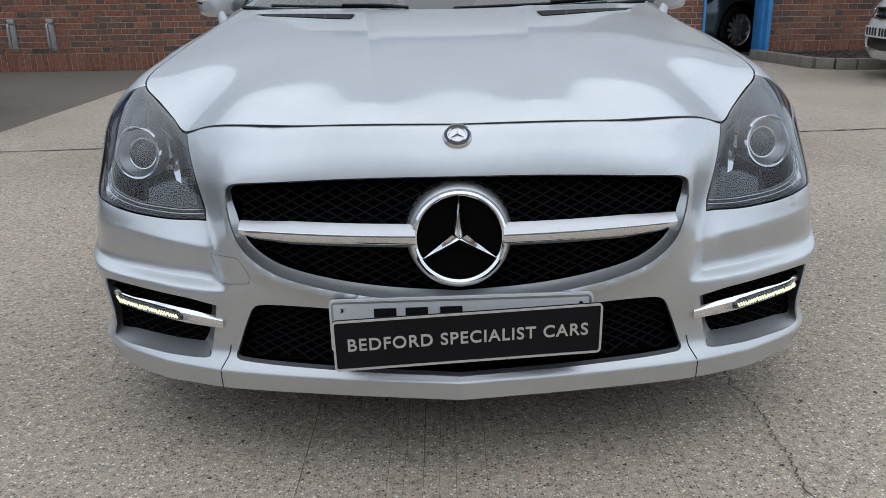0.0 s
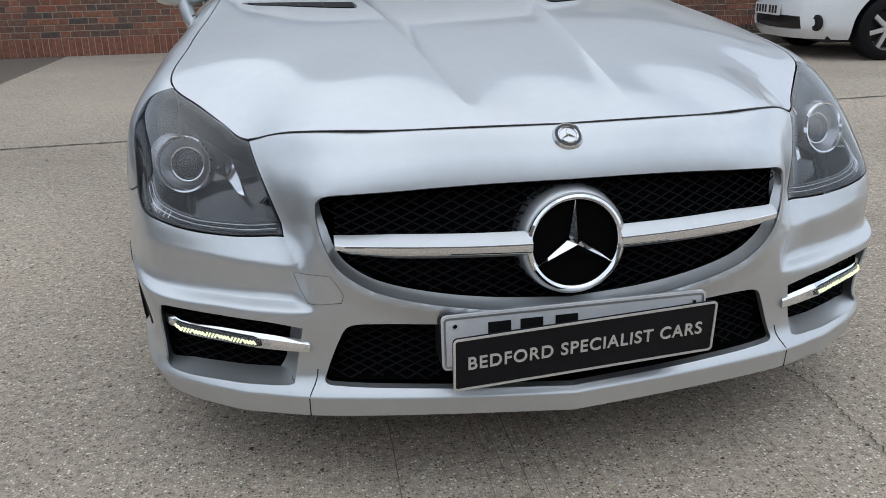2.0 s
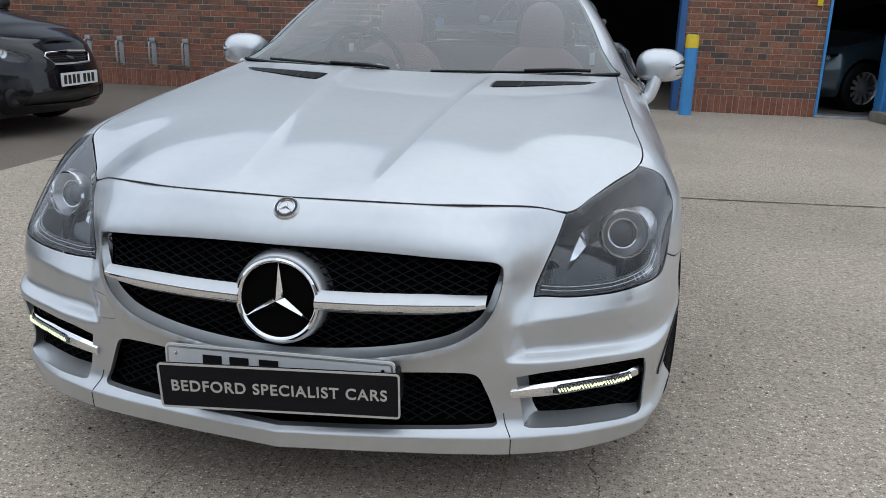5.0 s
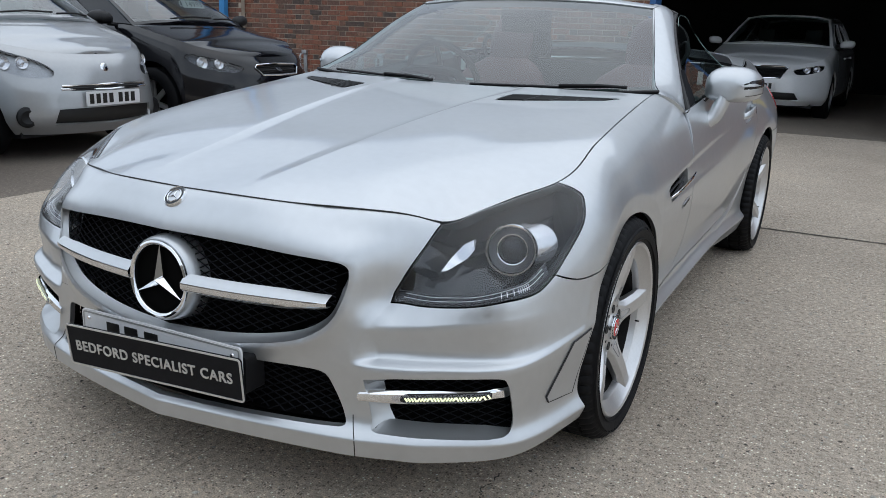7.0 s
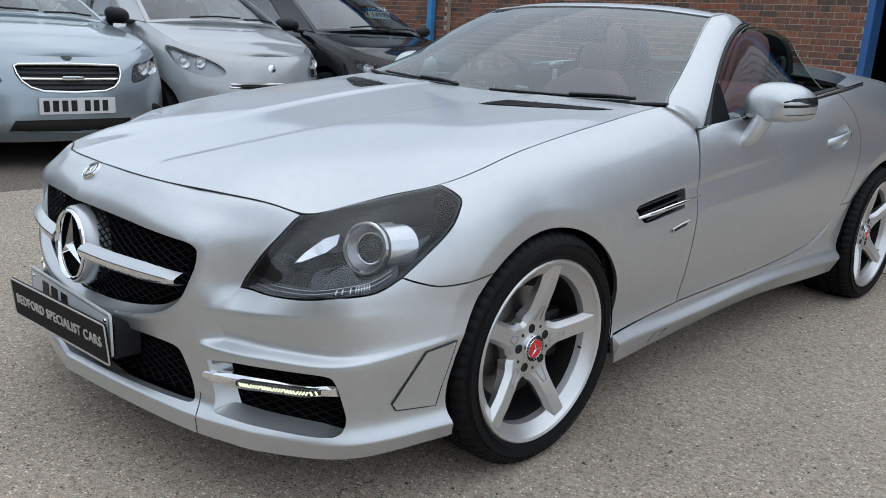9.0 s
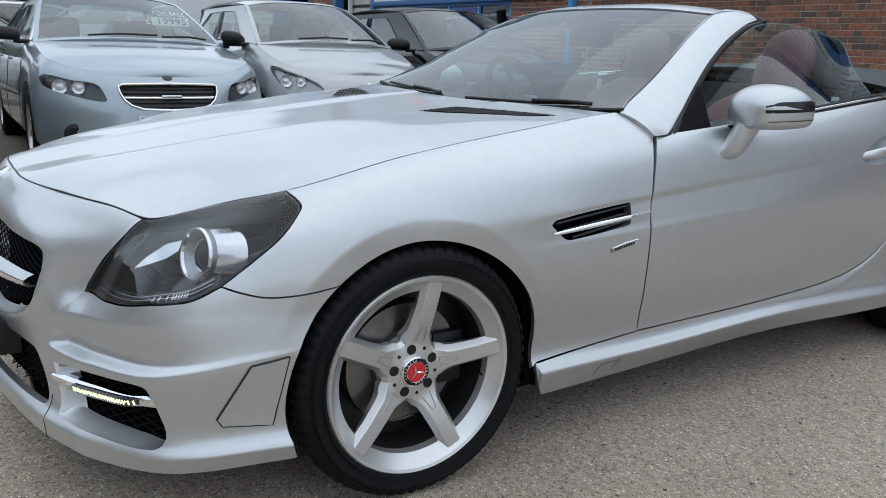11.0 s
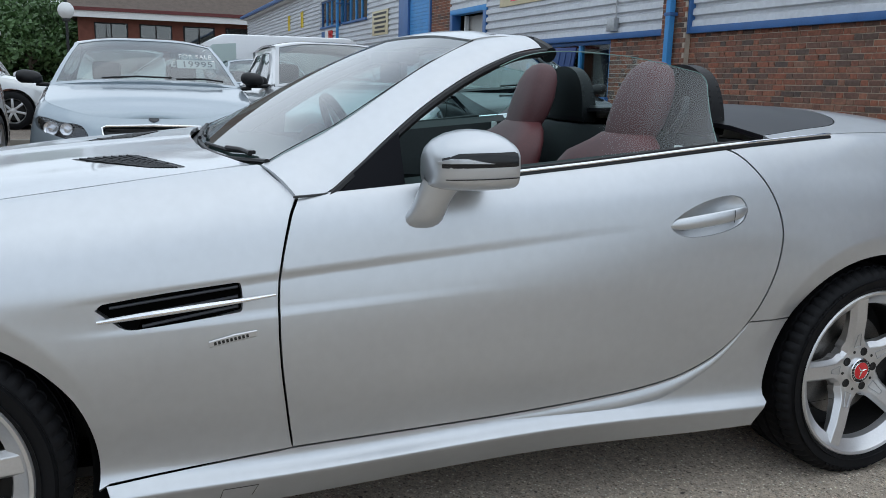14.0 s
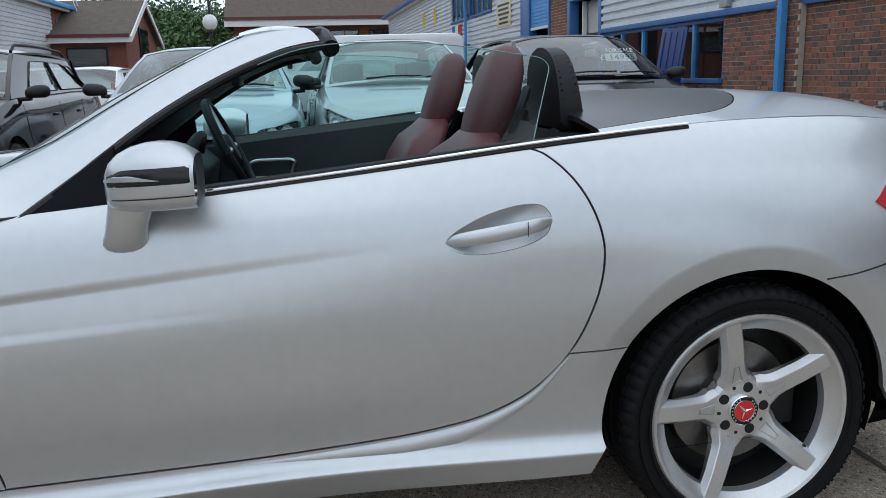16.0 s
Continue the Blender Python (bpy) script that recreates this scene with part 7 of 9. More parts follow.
HOUSING = material("lamp_housing", (0.022, 0.023, 0.025), 0.2, 0.0, 0.8)
BOWL = material("projector_bowl", (0.34, 0.345, 0.355), 0.3, 1.0, var=0.1)
cen = head_outline.mean(0)
patch("lamp_housing", deep_head(0.098), cen + (head_outline - cen) * 0.995, HOUSING, car, step=0.03, scale=(1, V), rim=0, draw_in=0, mirror=True)
patch("lamp_seal", deep_head(0.0015), head_outline, DARK_PLASTIC, car, [cen + (head_outline - cen) * np.array([0.965, 0.955])], step=0.02, scale=(1, V), rim=0.02, draw_in=0.002, mirror=True)
for sd in (1, -1):
    c, aim = Vector((0.733 * sd, -0.483, 0.629)), Vector((0.26 * sd, -1, 0.20)).normalized()
    m = Matrix.Translation(c) @ aim.to_track_quat("Z", "Y").to_matrix().to_4x4() @ Matrix.Scale(0.88, 4)
    proj = part("projector", lathe([(0.039, -0.034), (0.041, -0.026), (0.046, -0.022), (0.054, -0.012), (0.060, -0.003), (0.064, 0.003), (0.067, -0.004), (0.066, -0.04)], 48, "z"), BOWL, car)
    proj.matrix_world = m
    part("projector_lens", lathe([(0.0, -0.010), (0.012, -0.0115), (0.024, -0.016), (0.034, -0.024), (0.038, -0.032)], 40, "z"), SMOKE, proj)
    part("projector_ring", lathe([(0.0365, -0.03), (0.0385, -0.021), (0.0415, -0.020), (0.043, -0.028)], 48, "z"), CHROME, proj)
    part("outer_ring", lathe([(0.0595, -0.002), (0.0625, 0.0055), (0.0665, 0.006), (0.069, -0.002)], 56, "z"), CHROME, proj)
    # bright reflector leaves: a curved one outboard of the projector, a slanting one inboard
    ez = (Vector((0, 0, 1)) - aim * aim.z).normalized()
    ex = (ez.cross(aim) if ez.cross(aim).x * sd > 0 else aim.cross(ez)).normalized()
    bm = bmesh.new()
    rings = []
    for k in range(15):
        f = k / 14
        a = radians(-28 + 104 * f)
        way = ex * math.cos(a) + ez * math.sin(a)
        wide = 0.006 + 0.036 * math.sin(math.pi * min(1, f * 1.15)) ** 0.8
        rings.append([bm.verts.new(c + way * rr + aim * dep) for rr, dep in ((0.060, -0.014), (0.060 + wide * 0.5, -0.032), (0.060 + wide, -0.062))])
    for r0, r1 in zip(rings, rings[1:]):
        for q in range(2):
            bm.faces.new((r0[q], r0[q + 1], r1[q + 1], r1[q]))
    part("reflector", bm, REFLECTOR, car)
    bm = bmesh.new()
    pts = [(0.578, -0.622, 0.581), (0.602, -0.612, 0.585), (0.642, -0.555, 0.604), (0.652, -0.525, 0.620), (0.644, -0.512, 0.643), (0.618, -0.548, 0.634), (0.592, -0.594, 0.605)]
    bm.faces.new([bm.verts.new(((0.645 + (p[0] - 0.645) * 0.55) * sd, -0.525 + (p[1] + 0.525) * 0.9 + 0.026, p[2])) for p in pts])
    bmesh.ops.triangulate(bm, faces=bm.faces[:])
    part("reflector", bm, CHROME, car)
    # ribbed indicator strip along the bottom
    low = np.concatenate([hl_low_a, hl_low_b[1:]])
    w = np.linspace(0, len(low) - 1, 52)
    low = np.stack([np.interp(w, np.arange(len(low)), low[:, k]) for k in (0, 1)], 1)
    foot_p = deep_head(0.016)(cen + (low - cen) * [0.965, 0.95]) * [sd, 1, 1]
    head_p = deep_head(0.026)(cen + (low - cen) * [0.955, 0.74]) * [sd, 1, 1]
    bm = bmesh.new()
    rows = [[bm.verts.new(f + (h - f) * t) for t in (0, 1)] for f, h in zip(foot_p, head_p)]
    for a, b in zip(rows, rows[1:]):
        bm.faces.new((a[0], a[1], b[1], b[0]))
    strip = part("indicator", bm, SMOKE, car, "ribbed clear indicator strip")
    part("indicator_edge", tube([tuple(p) for p in head_p], 0.0028, 8), HOUSING, strip)
    for t, wide, mat in ((0.22, 0.0016, SMOKE), (0.42, 0.0012, SATIN), (0.60, 0.0018, SMOKE), (0.80, 0.0012, SATIN)):
        part("light_guide", tube([tuple(f * (1 - t) + h * t + [0, -0.002, 0.001]) for f, h in zip(foot_p[2:50], head_p[2:50])], wide, 6), mat, strip)
    for k in range(33, 42):
        f, h = foot_p[k], head_p[k]
        part("rib", tube([tuple(f * 0.85 + h * 0.15 + [0, -0.003, 0.001]), tuple(f * 0.3 + h * 0.7 + [0, -0.003, 0.001])], 0.0015, 6), REFLECTOR, strip)

# wing vent, its blade, slats and badge
for sd in (1, -1):
    bm = bmesh.new()
    P = belt(vent_q)
    c = P.mean(0)
    vs = [bm.verts.new((p[0] * sd - 0.028 * sd, c[1] + (p[1] - c[1]) * 1.03, c[2] + (p[2] - c[2]) * 1.03)) for p in P]
    bm.faces.new(vs)
    # black sheet paints the shaded depth of the vent
    vent = part("wing_vent", bm, VOID, car)
    for k in range(3):
        y0, y1 = 0.40 + 0.03 * k, 0.65
        z0, z1 = 0.650 - 0.021 * k, 0.678 - 0.021 * k
        part("vent_slat", tube([(0.871 * sd, y0, z0), (0.867 * sd, y1, z1)], 0.0034, 6), SLAT, vent)
    pts = [(0.893, 0.377, 0.628), (0.900, 0.45, 0.637), (0.899, 0.55, 0.646), (0.897, 0.65, 0.6545), (0.890, 0.725, 0.661)]
    sp = spline(pts, 5)
    tube_r = [0.0030 + 0.0035 * math.sin(math.pi * min(1, 0.12 + 0.9 * k / (len(sp) - 1))) for k in range(len(sp))]
    part("vent_blade", tube([(x * sd, y, z) for x, y, z in sp], tube_r, 10), CHROME, vent)
    bq = belt(flank([(0.588, 0.563), (0.636, 0.573), (0.684, 0.580)]))
    bm = bmesh.new()
    rows = [[bm.verts.new(((p[0] + dx) * sd, p[1], p[2] + dz * w)) for dx, dz in ((0.001, 0.0085), (0.0035, 0.006), (0.0035, -0.006), (0.001, -0.0085))] for p, w in zip(bq, (0.85, 1.0, 0.85))]
    for a, b in zip(rows, rows[1:]):
        for j in range(3):
            bm.faces.new((a[j], a[j + 1], b[j + 1], b[j]))
    wb = part("wing_badge", bm, SATIN, car, "small metal badge with unreadable black marks")
    for k in range(9):
        p = bq[0] + (bq[2] - bq[0]) * (0.12 + 0.085 * k)
        part("badge_mark", box(-0.0004, 0.0006, -0.0026, 0.0026, -0.0034, 0.0034, m=Matrix.Translation(((p[0] + 0.0042) * sd, p[1], p[2])) @ Matrix.Rotation(radians(10), 4, "X")), INK, wb)

# handle bowls and handles
for ob, sd in zip(doors, (1, -1)):
    cq = handle_q.mean(0)
    bm = bmesh.new()
    rings = []
    for r in (1.0, 0.85, 0.65, 0.4, 0.0):
        q = cq + (handle_q - cq) * r
        P = belt_d(q)
        dep = 0.005 + 0.020 * (1 - r**2) ** 0.8
        rings.append([bm.verts.new(((p[0] - dep) * sd, p[1], p[2])) for p in P])
    for a, b in zip(rings, rings[1:]):
        for k in range(len(a)):
            bm.faces.new((a[k], a[(k + 1) % len(a)], b[(k + 1) % len(a)], b[k]))
    bmesh.ops.remove_doubles(bm, verts=bm.verts[:], dist=1e-5)
    part("handle_bowl", bm, SILVER, ob)
    line = spline([(0.868, 1.712, 0.768), (0.889, 1.76, 0.776), (0.897, 1.84, 0.787), (0.892, 1.91, 0.797), (0.872, 1.946, 0.802)], 6)
    bm = bmesh.new()
    rings = []
    for k, p in enumerate(line):
        t = k / (len(line) - 1)
        h = 0.006 + 0.011 * math.sin(math.pi * min(1, 0.1 + t * 0.85)) ** 0.6
        rings.append([bm.verts.new(((p[0] + 0.009 * math.cos(a)) * sd, p[1], p[2] + h * math.sin(a))) for a in [2 * math.pi * j / 12 for j in range(12)]])
    for a, b in zip(rings, rings[1:]):
        for j in range(12):
            bm.faces.new((a[j], a[(j + 1) % 12], b[(j + 1) % 12], b[j]))
    bm.faces.new(rings[0]), bm.faces.new(rings[-1])
    hd = part("door_handle", bm, SILVER, ob)
    part("handle_seam", tube([(0.9055 * sd, 1.885, 0.776 + 0.034 * 0), (0.9065 * sd, 1.885, 0.794), (0.904 * sd, 1.885, 0.808)], 0.0008, 6), INK, hd)

# dark liners close the rear arches behind the tyres
for sd in (1, -1):
    part("arch_liner", box(min(0.30 * sd, 0.855 * sd), max(0.30 * sd, 0.855 * sd), 2.87, 2.90, 0.24, 0.64, 0.01), DARK_PLASTIC, car)

# window sills, side glass, corner triangles
PANE_ARC = np.array([(0.955 + 0.045 * math.sin(a), 0.86 + 0.14 * math.cos(a)) for a in np.linspace(0, math.pi / 2, 10)])
PANE = np.concatenate([np.stack([np.linspace(0, 1, 25), np.zeros(25)], 1)[:-1], np.stack([np.ones(9), np.linspace(0, 0.82, 9)], 1), PANE_ARC[::-1], np.stack([np.linspace(0.93, 0, 22), np.ones(22)], 1)[:-1], np.stack([np.zeros(13), np.linspace(1, 0, 13)], 1)[:-1]])
for sd in (1, -1):
    base = belt_d(np.stack([np.linspace(2.47, 3.25, 30), np.full(30, 8.0)], 1))
    part("sill_rubber", tube([((p[0] + 0.002) * sd, p[1], p[2] + 0.004) for p in base], 0.007, 8), DARK_PLASTIC, car)
    base2 = belt_d(np.stack([np.linspace(2.44, 3.66, 40), np.full(40, 8.0)], 1))
    part("sill_chrome", tube([((p[0] + 0.010) * sd, p[1], p[2] + 0.001) for p in base2], 0.0038, 8), CHROME, car)
    part("sill_seal", tube([((p[0] + 0.009) * sd, p[1], p[2] - 0.008) for p in base2], 0.0062, 8), DARK_PLASTIC, car)
    gl = ruled([(0.80, 0.99, 0.862), (0.80, 1.3, 0.895), (0.790, 1.65, 0.930), (0.740, 1.945, 0.963)], [(0.745, 1.02, 0.972), (0.618, 1.40, 1.174), (0.575, 1.72, 1.192), (0.530, 2.055, 1.150)], 0.012 * -1)
    g = patch("side_window", lambda q, gl=gl, sd=sd: gl(q) * [sd, 1, 1], PANE, GLASS, car, step=0.05, scale=(1, 0.3), rim=0, draw_in=0, label="raised green-tinted side window")[0]
    g.visible_shadow = False
    rim_q = np.concatenate([np.array([(u, 1.0) for u in np.linspace(0.28, 0.94, 22)]), PANE_ARC, np.array([(1.0, w) for w in np.linspace(0.82, 0.02, 9)])])
    part("glass_edge", tube([tuple(p * [sd, 1, 1]) for p in gl(rim_q)], 0.0013, 6), GLASS_EDGE, g)
    bm = bmesh.new()
    tri = [(0.812, 0.862, 0.862), (0.745, 1.035, 0.99), (0.80, 1.035, 0.876)]
    a, b = [bm.verts.new((x * sd, y, z)) for x, y, z in tri], [bm.verts.new(((x - 0.03) * sd, y, z)) for x, y, z in tri]
    bm.faces.new(a), bm.faces.new(b[::-1])
    for k in range(3):
        bm.faces.new((a[k], b[k], b[(k + 1) % 3], a[(k + 1) % 3]))
    part("mirror_triangle", bm, INK_MATT, car)
    part("pillar_foot_seam", tube([(x * sd, y, z) for x, y, z in ((0.828, 0.775, 0.857), (0.826, 0.80, 0.858), (0.819, 0.84, 0.860), (0.812, 0.872, 0.862))], 0.0028, 6), INK, car)
    seal = spline([(0.815, 0.852, 0.858), (0.748, 0.985, 0.953), (0.692, 1.113, 1.045), (0.642, 1.25, 1.123), (0.603, 1.38, 1.177), (0.583, 1.485, 1.197)], 6)
    part("pillar_seal", tube([(x * sd, y + 0.004, z - 0.006) for x, y, z in seal], 0.010, 8), DARK_PLASTIC, car)
    end = [(0.40, 1.476, 1.242), (0.50, 1.480, 1.230), (0.560, 1.488, 1.212), (0.580, 1.492, 1.202)]
    part("header_cap", tube([(x * sd, y + 0.012, z - 0.018) for x, y, z in spline(end, 5)], 0.022, 10), DARK_PLASTIC, car)
part("header_lining", box(-0.52, 0.52, 1.36, 1.49, 1.215, 1.235, 0.008), TRIM_DARK, car)

# door mirrors
MIRROR_PROF = [(0.0, 0.45, 0.30), (0.05, 0.64, 0.54), (0.14, 0.79, 0.74), (0.28, 0.90, 0.90), (0.44, 0.96, 0.985), (0.58, 0.99, 1.0), (0.74, 1.0, 0.95), (0.87, 0.99, 0.83), (0.96, 0.97, 0.68), (1.0, 0.93, 0.58)]


def mirror_band(name, mat, mir, sd, t0, t1, low, high, proud=0.0012):
    """A band let into the outer face of the mirror's shell, from t0 to t1 along it, between two heights."""
    bm = bmesh.new()
    rows = []
    for t in np.linspace(t0, t1, 16):
        w, tall = [float(np.interp(t, [p[0] for p in MIRROR_PROF], [p[k] for p in MIRROR_PROF])) for k in (1, 2)]
        row = []
        for k in range(7):
            dz = low(t) + (high(t) - low(t)) * k / 6
            cz = min(0.999, (dz / (0.068 * tall)) ** (1 / 0.85)) if dz > 0 else min(0.999, (-dz / (0.063 * (0.55 + 0.45 * w))) ** (1 / 0.38))
            out = 0.0 if k in (0, 6) else proud
            row.append(bm.verts.new(((0.897 + 0.020 * t + math.sqrt(1 - cz * cz) ** 0.75 * 0.098 * w + out) * sd, 1.052 + 0.170 * t - out, 0.936 + 0.008 * t + dz)))
        rows.append(row)
    for a, b in zip(rows, rows[1:]):
        for k in range(6):
            bm.faces.new((a[k], a[k + 1], b[k + 1], b[k]))
    bmesh.ops.recalc_face_normals(bm, faces=bm.faces[:])
    return part(name, bm, mat, mir)


for sd in (1, -1):
    bm = bmesh.new()
    rings = []
    prof = MIRROR_PROF
    for t, w, tall in prof:
        y = 1.052 + 0.170 * t
        ring = []
        for k in range(28):
            a = 2 * math.pi * k / 28
            cx, cz = math.cos(a), math.sin(a)
            ex = math.copysign(abs(cx) ** 0.75, cx)
            ez = math.copysign(abs(cz) ** (0.85 if cz > 0 else 0.38), cz)
            ring.append(bm.verts.new(((0.897 + 0.020 * t + ex * 0.098 * w) * sd, y, 0.936 + 0.008 * t + ez * (0.068 * tall if cz > 0 else 0.063 * (0.55 + 0.45 * w)))))
        rings.append(ring)
    for a, b in zip(rings, rings[1:]):
        for j in range(28):
            bm.faces.new((a[j], a[(j + 1) % 28], b[(j + 1) % 28], b[j]))
    bm.faces.new(rings[0])
    mir = part("door_mirror", bm, SILVER, car, "silver door mirror with a slim dark lamp")
    part("mirror_glass", prism(rounded(0.078, 0.038, 0.025), "y", 1.212, 1.214), CHROME, mir).matrix_world = Matrix.Translation((0.917 * sd, 0, 0.925))
    mirror_band("mirror_lamp", DARK_LENS, mir, sd, 0.06, 0.97, lambda t: -0.007, lambda t: 0.010 + 0.014 * min(1, t * 4))
    mirror_band("mirror_strip", SILVER, mir, sd, 0.03, 0.66, lambda t: 0.001, lambda t: 0.001 + 0.013 * max(0.05, min(1, (0.66 - t) * 3)) * min(1, 0.4 + t * 4), 0.0028)
    mirror_band("mirror_seam", INK, mir, sd, 0.10, 1.0, lambda t: -0.0325, lambda t: -0.0300, 0.0010)
    foot = spline([(0.842, 1.06, 0.800), (0.865, 1.066, 0.822), (0.882, 1.078, 0.862), (0.893, 1.096, 0.90)], 5)
    bm = bmesh.new()
    rings = []
    for k, p in enumerate(foot):
        t = k / (len(foot) - 1)
        rings.append([bm.verts.new(((p[0] + 0.025 * math.cos(a)) * sd, p[1] + (0.050 - 0.009 * math.sin(math.pi * t)) * math.sin(a), p[2] - 0.014 * math.cos(a))) for a in [2 * math.pi * j / 16 for j in range(16)]])
    for a, b in zip(rings, rings[1:]):
        for j in range(16):
            bm.faces.new((a[j], a[(j + 1) % 16], b[(j + 1) % 16], b[j]))
    part("mirror_foot", bm, SILVER, mir)

# bonnet vents, cowl, wipers
for sd in (1, -1):
    P = bonnet(SLOT * [sd, 1])
    bm = bmesh.new()
    vs = [bm.verts.new((p[0], p[1], p[2] - 0.0025)) for p in P]
    bm.faces.new(vs)
    slot = part("bonnet_vent", bm, INK, car)
    for k in range(7):
        t = (k + 0.5) / 7
        line = bonnet(np.stack([np.linspace(0.305, 0.60 + 0.03 * t, 8) * sd, np.linspace(0.325 + 0.13 * t, 0.492 + 0.062 * t, 8)], 1))
        part("vent_slat", tube([tuple(p - [0, 0, 0.0006]) for p in line], 0.0026, 6), DARK_PLASTIC, slot)
    for k in range(3):
        x = 0.385 + 0.075 * k
        line = bonnet(np.array([[x * sd, 0.352 + 0.045 * k], [(x + 0.012) * sd, 0.420 + 0.045 * k], [(x + 0.012) * sd, 0.492 + 0.022 * k]]))
        part("vent_rib", tube([tuple(p + [0, 0, 0.0002]) for p in line], 0.0018, 6), TRIM_DARK, slot)
cowl = ruled([(-0.73, 0.70, 0.892), (-0.3, 0.64, 0.885), (0, 0.63, 0.885), (0.3, 0.64, 0.885), (0.73, 0.70, 0.892)], [(-0.73, 0.85, 0.94), (-0.3, 0.80, 0.895), (0, 0.79, 0.89), (0.3, 0.80, 0.895), (0.73, 0.85, 0.94)])
patch("cowl", cowl, SQUARE, DARK_PLASTIC, car, step=0.05, scale=(1.4, 0.1), rim=0, draw_in=0)


def on_screen(u, w, up=0.012):
    p = screen(np.array([[u, w]]))[0]
    n = np.array([0, -0.5, 0.86])
    return tuple(p + n * up)


for u0, u1, w1 in ((0.42, 0.12, 0.030), (0.92, 0.56, 0.028)):
    arm = part("wiper", tube([on_screen(u0, 0.01, 0.016), on_screen(u0 * 0.8 + u1 * 0.2, 0.025, 0.018), on_screen((u0 + u1) / 2, w1, 0.016)], 0.006, 8), DARK_PLASTIC, car)
    part("wiper_blade", tube([on_screen(u0 - 0.02, 0.035, 0.008), on_screen((u0 + u1) / 2, w1, 0.008), on_screen(u1 - 0.04, w1 * 0.6, 0.008)], 0.0050, 8), DARK_PLASTIC, arm)
part("sensor_box", box(-0.10, 0.10, 1.20, 1.31, 1.160, 1.198, 0.015), DARK_PLASTIC, car)
part("rear_view_mirror", box(-0.115, 0.115, 1.24, 1.265, 1.10, 1.165, 0.012), DARK_PLASTIC, car)

# ---- cabin ----
part("cabin_floor", box(-0.74, 0.74, 0.75, 2.15, 0.24, 0.27), TRIM_DARK, car)
part("bulkhead", box(-0.74, 0.74, 2.10, 2.16, 0.27, 0.965, 0.01), TRIM_DARK, car)
part("tunnel", box(-0.12, 0.12, 0.9, 2.1, 0.27, 0.60, 0.03), TRIM_DARK, car)
for sd in (1, -1):
    prof = [(0.79, 0.28), (0.79, 0.86), (0.765, 0.875), (0.735, 0.85), (0.72, 0.75), (0.70, 0.62), (0.72, 0.28)]
    bm = bmesh.new()
    ends = []
    for y, dz in ((0.92, 0.0), (1.4, 0.045), (2.0, 0.10)):
        ends.append([bm.verts.new((x * sd, y, z + (dz if z > 0.5 else 0))) for x, z in prof])
    for a, b in zip(ends, ends[1:]):
        for j in range(len(prof) - 1):
            bm.faces.new((a[j], a[j + 1], b[j + 1], b[j]))
    bm.faces.new(ends[0]), bm.faces.new(ends[-1])
    lining = part("door_lining", bm, TRIM_DARK, car)
    part("inner_handle", tube([(0.70 * sd, 1.31 + 0.085 * cx + 0.012 * cz, 0.775 + 0.034 * cz) for cx, cz in rounded(1.0, 1.0, 0.4)] + [(0.70 * sd, 1.31 + 0.085 * rounded(1.0, 1.0, 0.4)[0][0] + 0.012 * rounded(1.0, 1.0, 0.4)[0][1], 0.775 + 0.034 * rounded(1.0, 1.0, 0.4)[0][1])], 0.007, 8, cap=False), SATIN, lining)
dash = prism([(0.72, 0.60), (0.72, 0.86), (0.80, 0.895), (0.95, 0.895), (1.06, 0.875), (1.12, 0.82), (1.10, 0.70), (1.02, 0.60)], "x", -0.72, 0.72, bevel=0.012)
part("dashboard", dash, TRIM_DARK, car)
part("instrument_hood", tube(spline([(-0.55, 1.06, 0.86), (-0.50, 1.08, 0.915), (-0.37, 1.09, 0.93), (-0.24, 1.08, 0.915), (-0.19, 1.06, 0.86)], 5), 0.02, 10), TRIM_DARK, car)
wheel_m = Matrix.Translation((-0.37, 1.19, 0.885)) @ Matrix.Rotation(radians(-65), 4, "X")
bm = bmesh.new()
ring = [(0.175 * math.cos(2 * math.pi * k / 40), 0.175 * math.sin(2 * math.pi * k / 40), 0) for k in range(41)]
tube(ring, 0.015, 10, bm, cap=False)
sw = part("steering_wheel", bm, DARK_PLASTIC, car)
sw.matrix_world = wheel_m
part("steering_hub", lathe([(0.0, 0.02), (0.05, 0.015), (0.065, -0.01), (0.06, -0.04)], 24, "z"), TRIM_DARK, sw)
for a in (0, 180, 270):
    part("steering_spoke", tube([(0.05 * math.cos(radians(a)), 0.05 * math.sin(radians(a)), 0), (0.17 * math.cos(radians(a)), 0.17 * math.sin(radians(a)), 0)], 0.012, 8), SATIN, sw)
